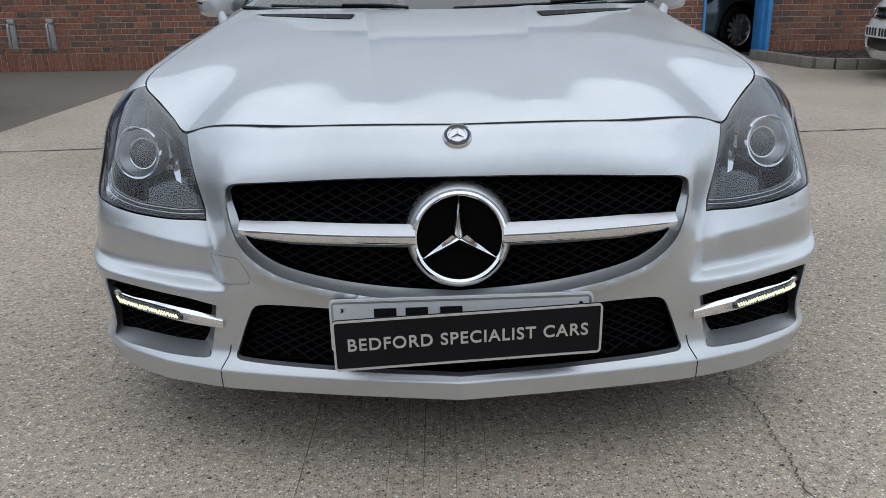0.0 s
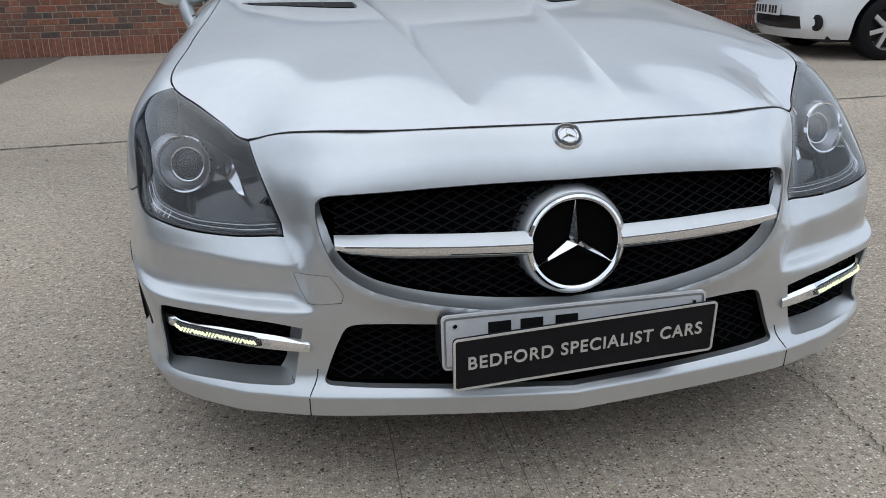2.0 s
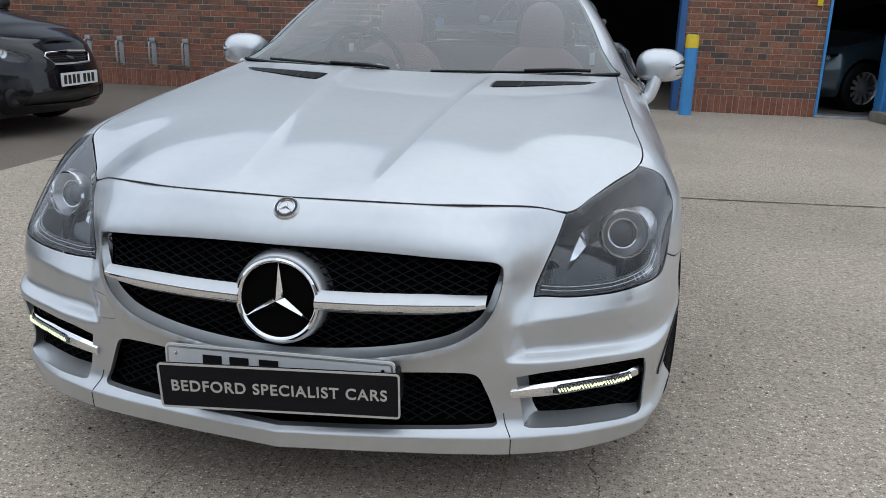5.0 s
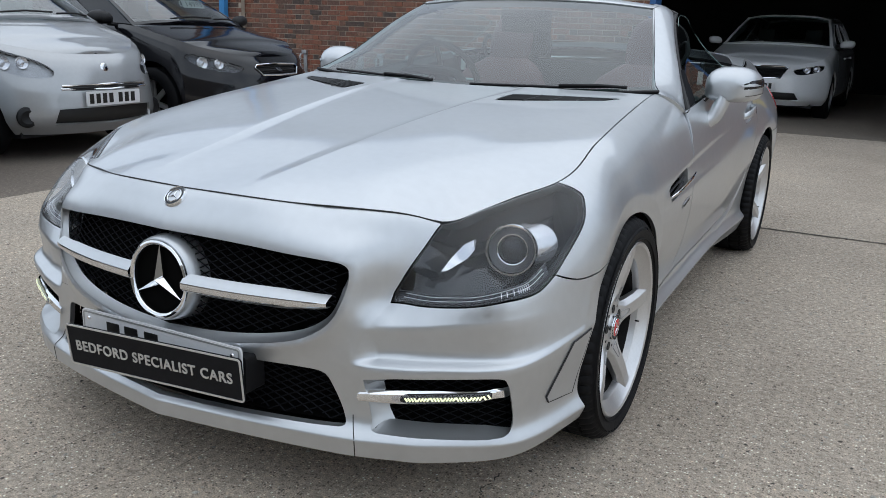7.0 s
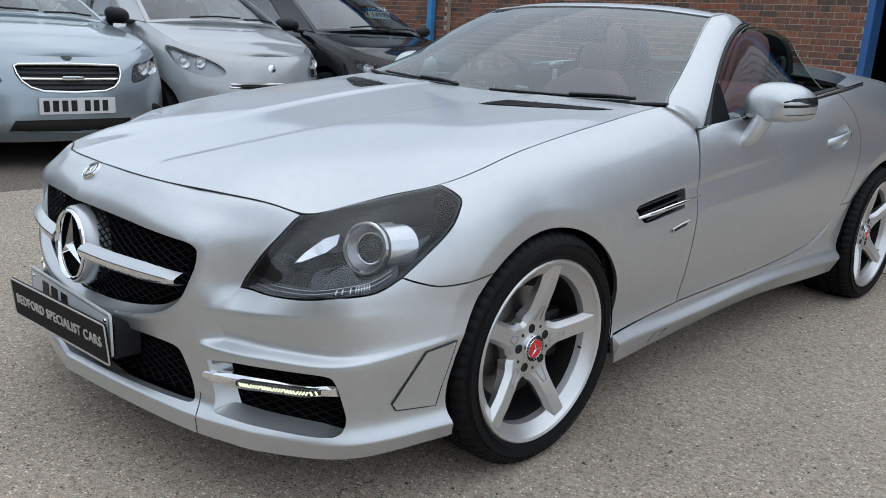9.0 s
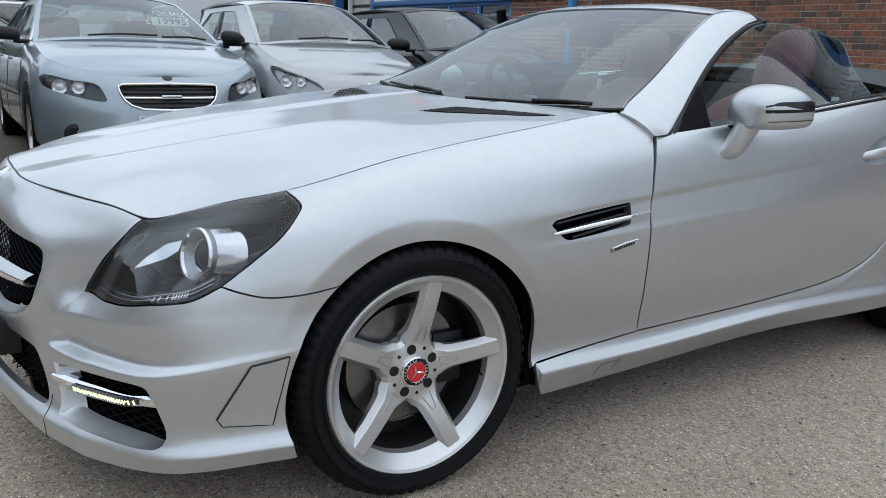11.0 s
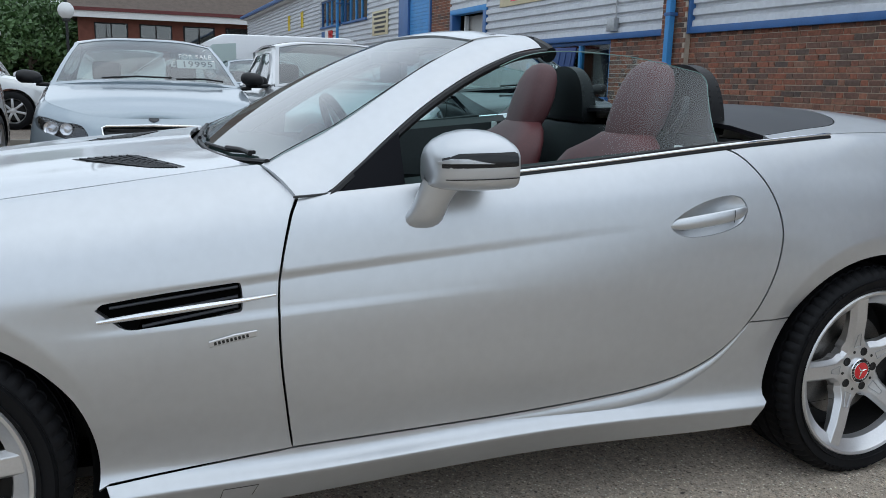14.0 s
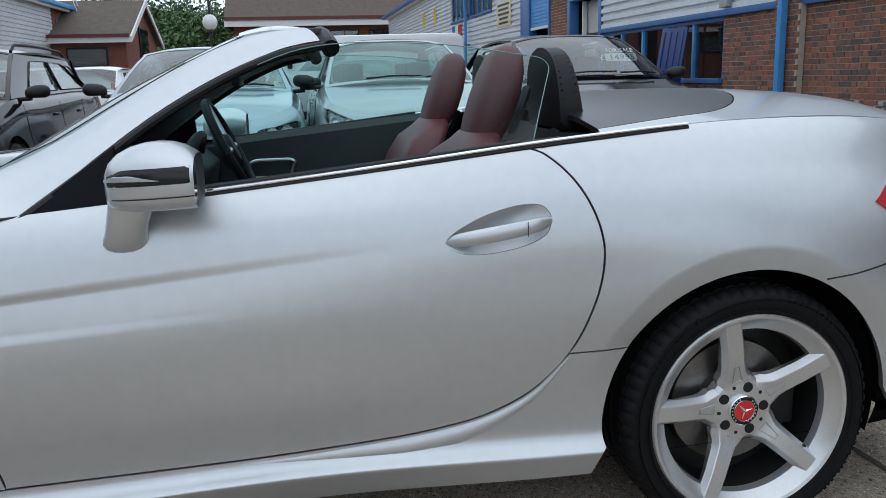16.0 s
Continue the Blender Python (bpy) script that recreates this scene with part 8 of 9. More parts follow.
for sx in (0.37, -0.37):
    seat = part("seat_back", bmesh.new(), RED_LEATHER, car, "red leather seat with a joined headrest")
    bm = bmesh.new()
    levels = [(0.42, 1.66, 0.24, 0.075), (0.55, 1.71, 0.255, 0.085), (0.70, 1.77, 0.26, 0.085), (0.84, 1.83, 0.245, 0.08), (0.90, 1.862, 0.205, 0.075), (0.94, 1.888, 0.155, 0.066), (0.965, 1.90, 0.115, 0.052), (0.975, 1.903, 0.07, 0.03)]
    head = [(0.93, 1.898, 0.075, 0.035), (0.95, 1.905, 0.100, 0.050), (1.0, 1.925, 0.113, 0.058), (1.06, 1.945, 0.113, 0.059), (1.12, 1.962, 0.102, 0.054), (1.16, 1.972, 0.080, 0.044), (1.182, 1.977, 0.048, 0.028), (1.19, 1.978, 0.016, 0.010)]
    rings = []
    for z, y, hw, hd in [(z, y, hw, hd * 0.86) for z, y, hw, hd in levels]:
        ring = []
        for k in range(28):
            a = 2 * math.pi * k / 28
            c, s_ = math.cos(a), math.sin(a)
            ex, ey = math.copysign(abs(c) ** 0.6, c), math.copysign(abs(s_) ** 0.75, s_)
            bolster = -0.035 * abs(ex) ** 3 if 0.45 < z < 0.93 and ey < 0 else 0
            ring.append(bm.verts.new((sx + ex * hw, y + ey * hd + bolster, z)))
        rings.append(ring)
    for a, b in zip(rings, rings[1:]):
        for j in range(28):
            bm.faces.new((a[j], a[(j + 1) % 28], b[(j + 1) % 28], b[j]))
    bm.faces.new(rings[0]), bm.faces.new(rings[-1])
    bmesh.ops.recalc_face_normals(bm, faces=bm.faces[:])
    for f in bm.faces:
        f.smooth = True
    bm.to_mesh(seat.data)
    bm.free()
    bm = bmesh.new()
    rings = []
    for z, y, hw, hd in head:
        rings.append([bm.verts.new((sx + math.copysign(abs(math.cos(a)) ** 0.6, math.cos(a)) * hw, y + math.copysign(abs(math.sin(a)) ** 0.75, math.sin(a)) * hd, z)) for a in [2 * math.pi * k / 28 for k in range(28)]])
    for a, b in zip(rings, rings[1:]):
        for j in range(28):
            bm.faces.new((a[j], a[(j + 1) % 28], b[(j + 1) % 28], b[j]))
    bm.faces.new(rings[0]), bm.faces.new(rings[-1])
    part("headrest", bm, DULL_LEATHER, car, "dull red leather headrest")
    part("belt_guide", tube(spline([(sx + math.copysign(0.15, sx), 1.95, 0.97), (sx + math.copysign(0.175, sx), 1.97, 1.03), (sx + math.copysign(0.16, sx), 1.99, 1.075), (sx + math.copysign(0.125, sx), 1.99, 1.05)], 5), 0.012, 8), DARK_PLASTIC, car)
    part("seat_cushion", box(sx - 0.25, sx + 0.25, 1.18, 1.72, 0.30, 0.47, 0.05), RED_LEATHER, car)
    hoop = spline([(-0.150, 0.97), (-0.148, 1.06), (-0.128, 1.125), (-0.085, 1.165), (0.0, 1.182), (0.085, 1.165), (0.128, 1.125), (0.148, 1.06), (0.150, 0.97)], 4)
    bm = prism([(sx + p[0], p[1]) for p in hoop], "y", 2.085, 2.150, bevel=0.012)
    for v in bm.verts:
        v.co.y -= 0.16 * max(0.0, v.co.z - 0.97) * (1 if v.co.y > 2.117 else 0.35)
    part("roll_hoop", bm, DARK_PLASTIC, car)
    part("belt_strap", tube([(sx + math.copysign(0.24, sx), 2.04, 0.98), (sx + math.copysign(0.26, sx), 1.95, 0.78), (sx + math.copysign(0.27, sx), 1.7, 0.42)], 0.012, 4), DARK_PLASTIC, car)
    part("belt_buckle", box(-0.012, 0.012, -0.008, 0.008, -0.03, 0.03, 0.003, m=Matrix.Translation((sx + math.copysign(0.262, sx), 1.90, 0.92))), WHITE_PLASTIC, car)
# red lamp in the flank of the tail
tail_q = side_line([(2.742, 0.80), (2.82, 0.848), (3.0, 0.85), (3.0, 0.74), (2.84, 0.735), (2.742, 0.80)], 5, surf=belt_d)[:-1]
patch("tail_lamp", belt_d, tail_q, LAMP_RED, car, step=0.02, scale=(1, V), rim=0.004, draw_in=0, lift=0.004, mirror=True)
for sd in (1, -1):
    line = belt_d(flank(spline([(2.60, 0.632), (2.68, 0.645), (2.77, 0.664), (2.90, 0.70)], 5), belt_d)) * [sd, 1, 1]
    part("bumper_seam", tube([tuple(p + [0.0003 * sd, 0, 0]) for p in line], 0.0022, 6), INK, car)


# ---- the other cars ----
class Girdle:
    """A car body's girdle from a few sizes: nose at y = 0, tail at y = length, x to its left-hand side seen from the front's right."""

    def __init__(self, L, W, nose, tail, zn, zs, zr, ys, lean=0.15, side_in=0.12):
        w = W / 2
        fr = [0, 0.3, 0.55, 0.75, 0.9, 0.98]
        base = [(w * f, nose * f ** 3.0) for f in fr]
        base += [(w, y) for y in (nose + 0.2, (nose + 0.2 + ys) / 2, ys, ys + 0.6, (ys + 0.6 + L - 1.15) / 2, L - 1.15, L - tail - 0.2)]
        base += [(w * f, L - tail * f ** 3.0) for f in (0.97, 0.8, 0.5, 0.0)]
        b = np.array(base)
        self.st = np.concatenate([[0], np.cumsum(np.linalg.norm(np.diff(b, axis=0), axis=1))])
        t = np.gradient(b, axis=0)
        t[0], t[-1] = (1, 0), (-1, 0)
        inn = np.stack([-t[:, 1], t[:, 0]], 1)
        inn /= np.linalg.norm(inn, axis=1)[:, None]
        rails = []
        for k, p in enumerate(b):
            f = float(np.clip((p[1] - 0.1) / 0.7, 0, 1))
            top = float(np.interp(p[1], [0, 0.5, ys, L - 0.9, L - 0.2, L], [zn, zn + (zs - zn) * 0.45, zs, zr, zr - 0.03, zr - 0.06]))
            r = float(np.clip((p[1] - L + 0.6) / 0.4, 0, 1))
            zf, zd = [0.20, 0.31, 0.48, 0.58, top - 0.07, top], [0.20, 0.30, 0.50, 0.66, top - 0.09, top]
            df = [0.07, 0.0, 0.01, 0.03, lean * 0.6, lean * 1.1]
            ds = [0.07, 0.015, 0.0, 0.012, 0.05, side_in]
            row = []
            for a in range(6):
                z = zf[a] * (1 - f) + zd[a] * f
                d = df[a] * (1 - f) + ds[a] * f
                d = d * (1 - r) + [0.06, 0, 0, 0.02, 0.05, 0.09][a] * r
                row.append((max(0.0, p[0] + inn[k][0] * d) if 0 < k < len(b) - 1 else 0.0, p[1] + inn[k][1] * d, z))
            rails.append(row)
        self.r = np.array(rails)
        self.S = float(self.st[-1])
        gs, gv = np.meshgrid(np.linspace(0, self.S, 160), np.linspace(0, 5, 40))
        self.q = np.stack([gs.ravel(), gv.ravel()], 1)
        self.p = self(self.q)

    def __call__(self, q):
        q = np.asarray(q, float)
        s, v = q[:, 0], np.clip(q[:, 1], 0, 5)
        a = hermite(self.st, self.r, np.minimum(np.abs(s), self.S))
        m = np.empty_like(a)
        m[:, 0], m[:, -1] = a[:, 1] - a[:, 0], a[:, -1] - a[:, -2]
        m[:, 1:-1] = (a[:, 2:] - a[:, :-2]) / 2
        i = np.clip(v.astype(int), 0, 4)
        t = (v - i)[:, None]
        r = np.arange(len(v))
        p = (2 * t**3 - 3 * t**2 + 1) * a[r, i] + (t**3 - 2 * t**2 + t) * m[r, i] + (3 * t**2 - 2 * t**3) * a[r, i + 1] + (t**3 - t**2) * m[r, i + 1]
        p[:, 0] *= np.where(s < 0, -1.0, 1.0)
        return p

    def find(self, pts, axes, lo=0.0, hi=1.0):
        pts = np.asarray(pts, float)
        sg = np.where((pts[:, 0] < 0) & (axes[0] == 0), -1.0, 1.0)
        tgt = pts.copy()
        tgt[:, 0] *= sg
        ok = (self.q[:, 0] >= lo * self.S) & (self.q[:, 0] <= hi * self.S)
        G, Q = self.p[ok][:, axes], self.q[ok]
        q = np.array([Q[np.argmin(np.sum((G - p) ** 2, axis=1))] for p in tgt])
        for _ in range(6):
            f0 = self(q)[:, axes]
            js, jv = (self(q + [1e-4, 0])[:, axes] - f0) / 1e-4, (self(q - [0, 1e-4])[:, axes] - f0) / -1e-4
            det = js[:, 0] * jv[:, 1] - js[:, 1] * jv[:, 0]
            det = np.where(np.abs(det) < 1e-4, 1e-4, det)
            r = tgt - f0
            q = q + np.clip(np.stack([(r[:, 0] * jv[:, 1] - r[:, 1] * jv[:, 0]) / det, (js[:, 0] * r[:, 1] - js[:, 1] * r[:, 0]) / det], 1), -0.1, 0.1)
            q[:, 0], q[:, 1] = np.clip(q[:, 0], 0, self.S), np.clip(q[:, 1], 0, 5)
        q[:, 0] *= sg
        return q


def road_wheel(parent, x, y, r, side, spokes=7, mat=ALLOY, dark=False):
    w = new("wheel")
    w.parent = parent
    h = 0.105
    part("tyre", lathe([(r * 0.66, -h), (r * 0.72, -h - 0.004), (r * 0.9, -h), (r * 0.985, -h + 0.02), (r, -h + 0.04), (r, h - 0.04), (r * 0.985, h - 0.02), (r * 0.9, h), (r * 0.72, h + 0.004), (r * 0.66, h)], 36), RUBBER, w)
    part("rim", lathe([(r * 0.62, -h + 0.02), (r * 0.60, 0), (r * 0.62, h - 0.03), (r * 0.67, h - 0.004), (r * 0.685, h - 0.004)], 36), mat, w)
    bm = bmesh.new()
    for k in range(spokes):
        q = Matrix.Rotation(2 * math.pi * k / spokes, 4, "X")
        box(h - 0.05, h - 0.02, -0.022, 0.022, 0.02, r * 0.63, 0.004, bm, q)
    part("spokes", bm, mat, w)
    part("hub", lathe([(0.0, h - 0.012), (0.05, h - 0.016), (0.06, h - 0.05)], 20), mat, w)
    part("brake", lathe([(0.02, 0.0), (r * 0.5, 0.0)], 24), INK, w)
    w.matrix_local = Matrix.Translation((x * side, y, r - 0.004)) @ Matrix.Rotation(0 if side > 0 else math.pi, 4, "Z")
    return w


def parked_car(name, label, mat, m, L=4.5, W=1.76, H=1.45, nose=0.5, tail=0.35, zn=0.72, zs=0.98, zr=1.0, ys=1.15, y_top=1.95, y_end=3.6, y_base=4.3, axle=0.85, base=2.6, r=0.31, grille=(), grille_kind="slats", lamp=(), lower=(), fog=None, plate_z=0.46, price="", rails=False, lean=0.15, rear_lamps=False, spokes=7, plate=True, badge=None, surround=True, bowl=SMOKE):
    c = thing(name, label, "car", "parked cars")
    g = Girdle(L, W, nose, tail, zn, zs, zr, ys, lean)
    S = g.S
    sc = (1, 0.14)
    arches = []
    for ay in (axle, axle + base):
        a = g.find(arc(ay, r, r + 0.055, 195, -15, 24), (1, 2), 0.12, 0.95)
        a[:, 1] = np.maximum(a[:, 1], 0.0)
        arches.append((ay, a))
    # flank and nose in one skin; the arches bite into its lower edge
    bottom = []
    s_from = 0.0
    for ay, a in arches:
        a = a[::-1] if a[0][0] > a[-1][0] else a
        bottom.append(np.stack([np.linspace(s_from, a[0][0] - 0.01, 14), np.zeros(14)], 1))
        bottom.append(a)
        s_from = a[-1][0] + 0.01
    bottom.append(np.stack([np.linspace(s_from, S, 14), np.zeros(14)], 1))
    bot = np.concatenate(bottom)
    top = np.stack([np.linspace(0, S, 60), np.full(60, 4.999)], 1)
    skin = [np.concatenate([bot[:-1], np.stack([np.full(6, S), np.linspace(0, 4.999, 6)], 1), top[::-1][1:], np.stack([np.zeros(6), np.linspace(4.999, 0, 6)], 1)[1:-1]])]
    both = np.concatenate([bot, np.stack([np.full(6, S), np.linspace(0, 4.999, 6)], 1)[1:-1], top[::-1], (top * [-1, 1])[1:], np.stack([np.full(6, -S), np.linspace(4.999, 0, 6)], 1)[1:-1], (bot[::-1] * [-1, 1])[:-1]])
    cuts = []
    if len(grille):
        gq = g.find(np.concatenate([grille, (np.array(grille)[::-1] * [-1, 1])[1 if grille[-1][0] == 0 else 0:-1 if grille[0][0] == 0 else None]]), (0, 2), 0, 0.2)
        cuts.append(gq)
    if len(lower):
        lq = g.find(np.concatenate([lower, (np.array(lower)[::-1] * [-1, 1])[1 if lower[-1][0] == 0 else 0:-1 if lower[0][0] == 0 else None]]), (0, 2), 0, 0.2)
        cuts.append(lq)
    hq = None
    if len(lamp):
        hq = g.find(spline(lamp, 4, closed=True), (0, 2), 0, 0.3)
        cuts += [hq, hq[::-1] * [-1, 1]]
    patch("body", g, both, mat, c, cuts, step=0.05, scale=sc, draw_in=0, rim=0.03, hole_rims=0.02)

    def sunk(d):
        def f(q):
            q = np.asarray(q, float)
            n = np.cross(g(q + [2e-3, 0]) - g(q - [2e-3, 0]), g(q + [0, 0.01]) - g(q - [0, 0.01]))
            return g(q) - d * n / (np.linalg.norm(n, axis=1)[:, None] + 1e-9)
        return f
    if len(grille):
        cen = gq.mean(0)
        gb = patch("grille", sunk(0.025), cen + (gq - cen) * 1.02, INK, c, step=0.05, scale=sc, draw_in=0, rim=0)[0]
        G = g(gq)
        tube([tuple(p + np.array([0, -0.004, 0])) for p in np.concatenate([G, G[:1]])], 0.009, 6, cap=False, bm=(fb := bmesh.new()))
        part("grille_frame", fb, CHROME, gb)
        z0, z1 = G[:, 2].min(), G[:, 2].max()
        xw = np.abs(G[:, 0]).max()
        rows = 5
        for k in range(rows):
            z = z0 + (z1 - z0) * (k + 0.7) / (rows + 0.6)
            lim = max([abs(p[0]) for p in G if abs(p[2] - z) < (z1 - z0) * 0.3] or [xw]) * 0.93
            t = np.linspace(-lim, lim, 13)
            q = g.find(np.stack([t, np.full(13, z)], 1), (0, 2), 0, 0.2)
            part("grille_bar", tube([tuple(p) for p in sunk(0.012)(q)], 0.009 if k == rows // 2 else 0.006, 6), CHROME if (k == rows // 2 and grille_kind == "bright") else DARK_PLASTIC, gb)
    if len(lower):
        cen = lq.mean(0)
        patch("lower_grille", sunk(0.025), cen + (lq - cen) * 1.02, INK, c, step=0.05, scale=sc, draw_in=0, rim=0)[0]
    if hq is not None:
        cen = hq.mean(0)
        for sd in (1, -1):
            ho = hq * [sd, 1] if sd > 0 else hq[::-1] * [-1, 1]
            pane = patch("headlight", g, ho, LENS, c, step=0.04, scale=sc, draw_in=0.002, rim=0)[0]
            pane.visible_shadow = False
            ce = ho.mean(0)
            if grille_kind == "bright" and surround:
                ring = g(ho)
                part("lamp_surround", tube([tuple(p + np.array([0, -0.003, 0])) for p in np.concatenate([ring, ring[:1]])], 0.008, 6, cap=False), CHROME, pane)
            patch("lamp_bowl", sunk(0.05), ce + (ho - ce) * 1.03, bowl, pane, step=0.05, scale=sc, draw_in=0, rim=0)
            span = g(ho)
            wide = span[:, 0].max() - span[:, 0].min()
            for k, f in enumerate((0.24, -0.22)):
                p = g(ce[None] + [[f * wide * 0.9 * sd * (1 if sd > 0 else -1) * (1 if sd > 0 else -1), 0.05 * (1 if k else -1)]])[0] + [0, 0.035, 0]
                b = part("lamp_reflector", lathe([(0.0, 0.012), (0.018, 0.008), (0.020, -0.005), (0.045, 0.006), (0.052 - 0.008 * k, 0.012), (0.055 - 0.008 * k, 0.0)], 24, "z"), REFLECTOR, pane)
                b.matrix_local = Matrix.Translation(p) @ Vector((0.25 * sd, -1, 0.1)).normalized().to_track_quat("Z", "Y").to_matrix().to_4x4()
    if fog is not None:
        for sd in (1, -1):
            p = g(g.find([(fog[0], fog[1])], (0, 2), 0, 0.3))[0]
            b = part("fog_lamp", lathe([(0.0, 0.004), (0.035, 0.006), (0.05, 0.012), (0.075, 0.004), (0.08, -0.01)], 24, "z"), DARK_PLASTIC, c)
            b.matrix_local = Matrix.Translation((p[0] * sd, p[1], p[2])) @ Vector((0.3 * sd, -1, 0.0)).normalized().to_track_quat("Z", "Y").to_matrix().to_4x4()

    # bonnet sheet
    s_cowl = float(g.find([(ys, zs)], (1, 2), 0.15, 0.7)[0][0])

    def lid(q):
        q = np.asarray(q, float)
        e = g(np.stack([np.clip(q[:, 1], 0.001, S), np.full(len(q), 5.0)], 1))
        u = q[:, 0]
        back = 0.06 * (1 - u**2) * np.clip((q[:, 1] - 0.3) / 0.5, 0, 1)
        return np.stack([e[:, 0] * u, e[:, 1] - back * 0, e[:, 2] + 0.045 * (1 - np.abs(u) ** 2.2) * np.clip(q[:, 1] / 0.4, 0, 1) ** 0.7], 1)
    n0 = 0.02
    out = np.concatenate([np.stack([np.linspace(-1, 1, 13), np.full(13, n0)], 1)[:-1], np.stack([np.ones(25), np.linspace(n0, s_cowl, 25)], 1)[:-1], np.stack([np.linspace(1, -1, 13), np.full(13, s_cowl)], 1)[:-1], np.stack([-np.ones(25), np.linspace(s_cowl, n0, 25)], 1)[:-1]])
    patch("bonnet", lid, out, mat, c, step=0.06, scale=(0.7, 1), draw_in=0, rim=0.008)

    # glasshouse
    xb = g(np.array([[s_cowl, 5.0]]))[0]
    wr = W * 0.335
    zb = xb[2]
    sb = float(g.find([(y_base, zr)], (1, 2), 0.4, 0.95)[0][0])
    rb_ = g(np.array([[sb, 5.0]]))[0]
    wsf = ruled([(-xb[0], ys, zb), (-xb[0] * 0.6, ys - 0.09, zb + 0.03), (0, ys - 0.12, zb + 0.04), (xb[0] * 0.6, ys - 0.09, zb + 0.03), (xb[0], ys, zb)],
                [(-wr, y_top + 0.06, H - 0.07), (-wr * 0.6, y_top, H - 0.03), (0, y_top - 0.02, H - 0.02), (wr * 0.6, y_top, H - 0.03), (wr, y_top + 0.06, H - 0.07)], 0.02)
    inner = 0.5 + (SQUARE - 0.5) * [0.935, 0.91]
    patch("screen_frame", wsf, SQUARE, mat, c, [inner], step=0.08, scale=(1.3, 0.8), draw_in=0, rim=0.02)
    gl = patch("windscreen", wsf, inner, CAR_GLASS, c, step=0.12, scale=(1.3, 0.8), draw_in=0, rim=0, lift=-0.004)[0]
    roof = ruled([(-wr, y_top + 0.06, H - 0.07), (-wr * 0.6, y_top, H - 0.03), (0, y_top - 0.02, H - 0.02), (wr * 0.6, y_top, H - 0.03), (wr, y_top + 0.06, H - 0.07)],
                 [(-wr, y_end, H - 0.10), (-wr * 0.6, y_end + 0.05, H - 0.06), (0, y_end + 0.07, H - 0.05), (wr * 0.6, y_end + 0.05, H - 0.06), (wr, y_end, H - 0.10)], 0.04)
    patch("roof", roof, SQUARE, mat, c, step=0.1, scale=(1.2, 1.6), draw_in=0, rim=0.02)
    rearf = ruled([(wr, y_end, H - 0.10), (wr * 0.6, y_end + 0.05, H - 0.06), (0, y_end + 0.07, H - 0.05), (-wr * 0.6, y_end + 0.05, H - 0.06), (-wr, y_end, H - 0.10)][::-1],
                  [(-rb_[0], y_base, rb_[2]), (-rb_[0] * 0.5, y_base + 0.1, rb_[2]), (0, y_base + 0.12, rb_[2]), (rb_[0] * 0.5, y_base + 0.1, rb_[2]), (rb_[0], y_base, rb_[2])], 0.03)
    patch("rear_frame", rearf, SQUARE, mat, c, [inner], step=0.1, scale=(1.2, 0.7), draw_in=0, rim=0.02)
    patch("rear_window", rearf, inner, CAR_GLASS, c, step=0.15, scale=(1.2, 0.7), draw_in=0, rim=0, lift=-0.004)
    ss = np.linspace(s_cowl, sb, 9)
    lowc = g(np.stack([ss, np.full(9, 5.0)], 1))
    for sd in (1, -1):
        sf = ruled([(p[0] * sd, p[1], p[2]) for p in lowc], [(wr * sd, y_top + 0.06 + (y_end - y_top - 0.06) * t, H - 0.07 - 0.03 * t) for t in np.linspace(0, 1, 5)], 0.02 * -sd)
        wins = [np.array([(0.17, 0.12), (0.20, 0.45), (0.235, 0.86), (0.46, 0.88), (0.47, 0.10)]), np.array([(0.51, 0.10), (0.50, 0.88), (0.72, 0.86), (0.78, 0.5), (0.80, 0.12)])]
        if y_base - y_end > 0.2 and L > 4.4:
            wins.append(np.array([(0.83, 0.14), (0.80, 0.55), (0.77, 0.82), (0.84, 0.80), (0.90, 0.3)]))
        patch("side_frame", sf, SQUARE if sd > 0 else SQUARE[::-1], mat, c, wins, step=0.1, scale=(2.6, 0.5), draw_in=0, rim=0.012, flip=sd > 0)
        for wn_ in wins:
            patch("side_window", sf, wn_, CAR_GLASS, c, step=0.2, scale=(2.6, 0.5), draw_in=0, rim=0, flip=sd > 0)
        # mirror
        p = g(np.array([[s_cowl, 5.0]]))[0]
        bm = bmesh.new()
        bmesh.ops.create_uvsphere(bm, u_segments=14, v_segments=10, radius=1, matrix=Matrix.Translation(((p[0] + 0.17) * sd, p[1] + 0.20, p[2] + 0.055)) @ Matrix.Diagonal((0.105, 0.080, 0.062, 1)))
        for v in bm.verts:
            v.co.y = min(v.co.y, p[1] + 0.222)
            dx, d = v.co.x - (p[0] + 0.17) * sd, v.co.z - (p[2] + 0.055)
            v.co.z += d * (0.28 * min(1, abs(dx) / 0.10) ** 2) + 0.10 * dx * sd
            v.co.z = max(v.co.z, p[2] + 0.008)
        mr = part("mirror", bm, DARK_PLASTIC if mat not in (WHITE_PAINT,) else mat, c)
        part("mirror_arm", tube([((p[0] - 0.02) * sd, p[1] + 0.20, p[2] - 0.005), ((p[0] + 0.12) * sd, p[1] + 0.19, p[2] + 0.004)], 0.018, 8), DARK_PLASTIC, mr)
        # door shut lines and handles
        for yy in (ys + 0.12, ys + 1.25, ys + 2.1):
            if yy < L - 1.0:
                line = g(g.find([(yy + 0.02 * math.sin(k), z) for k, z in enumerate(np.linspace(0.30, zs - 0.05, 8))], (1, 2), 0.12, 0.95))
                part("shut_line", tube([((q[0] + 0.001) * sd, q[1], q[2]) for q in line], 0.003, 4), INK, c)
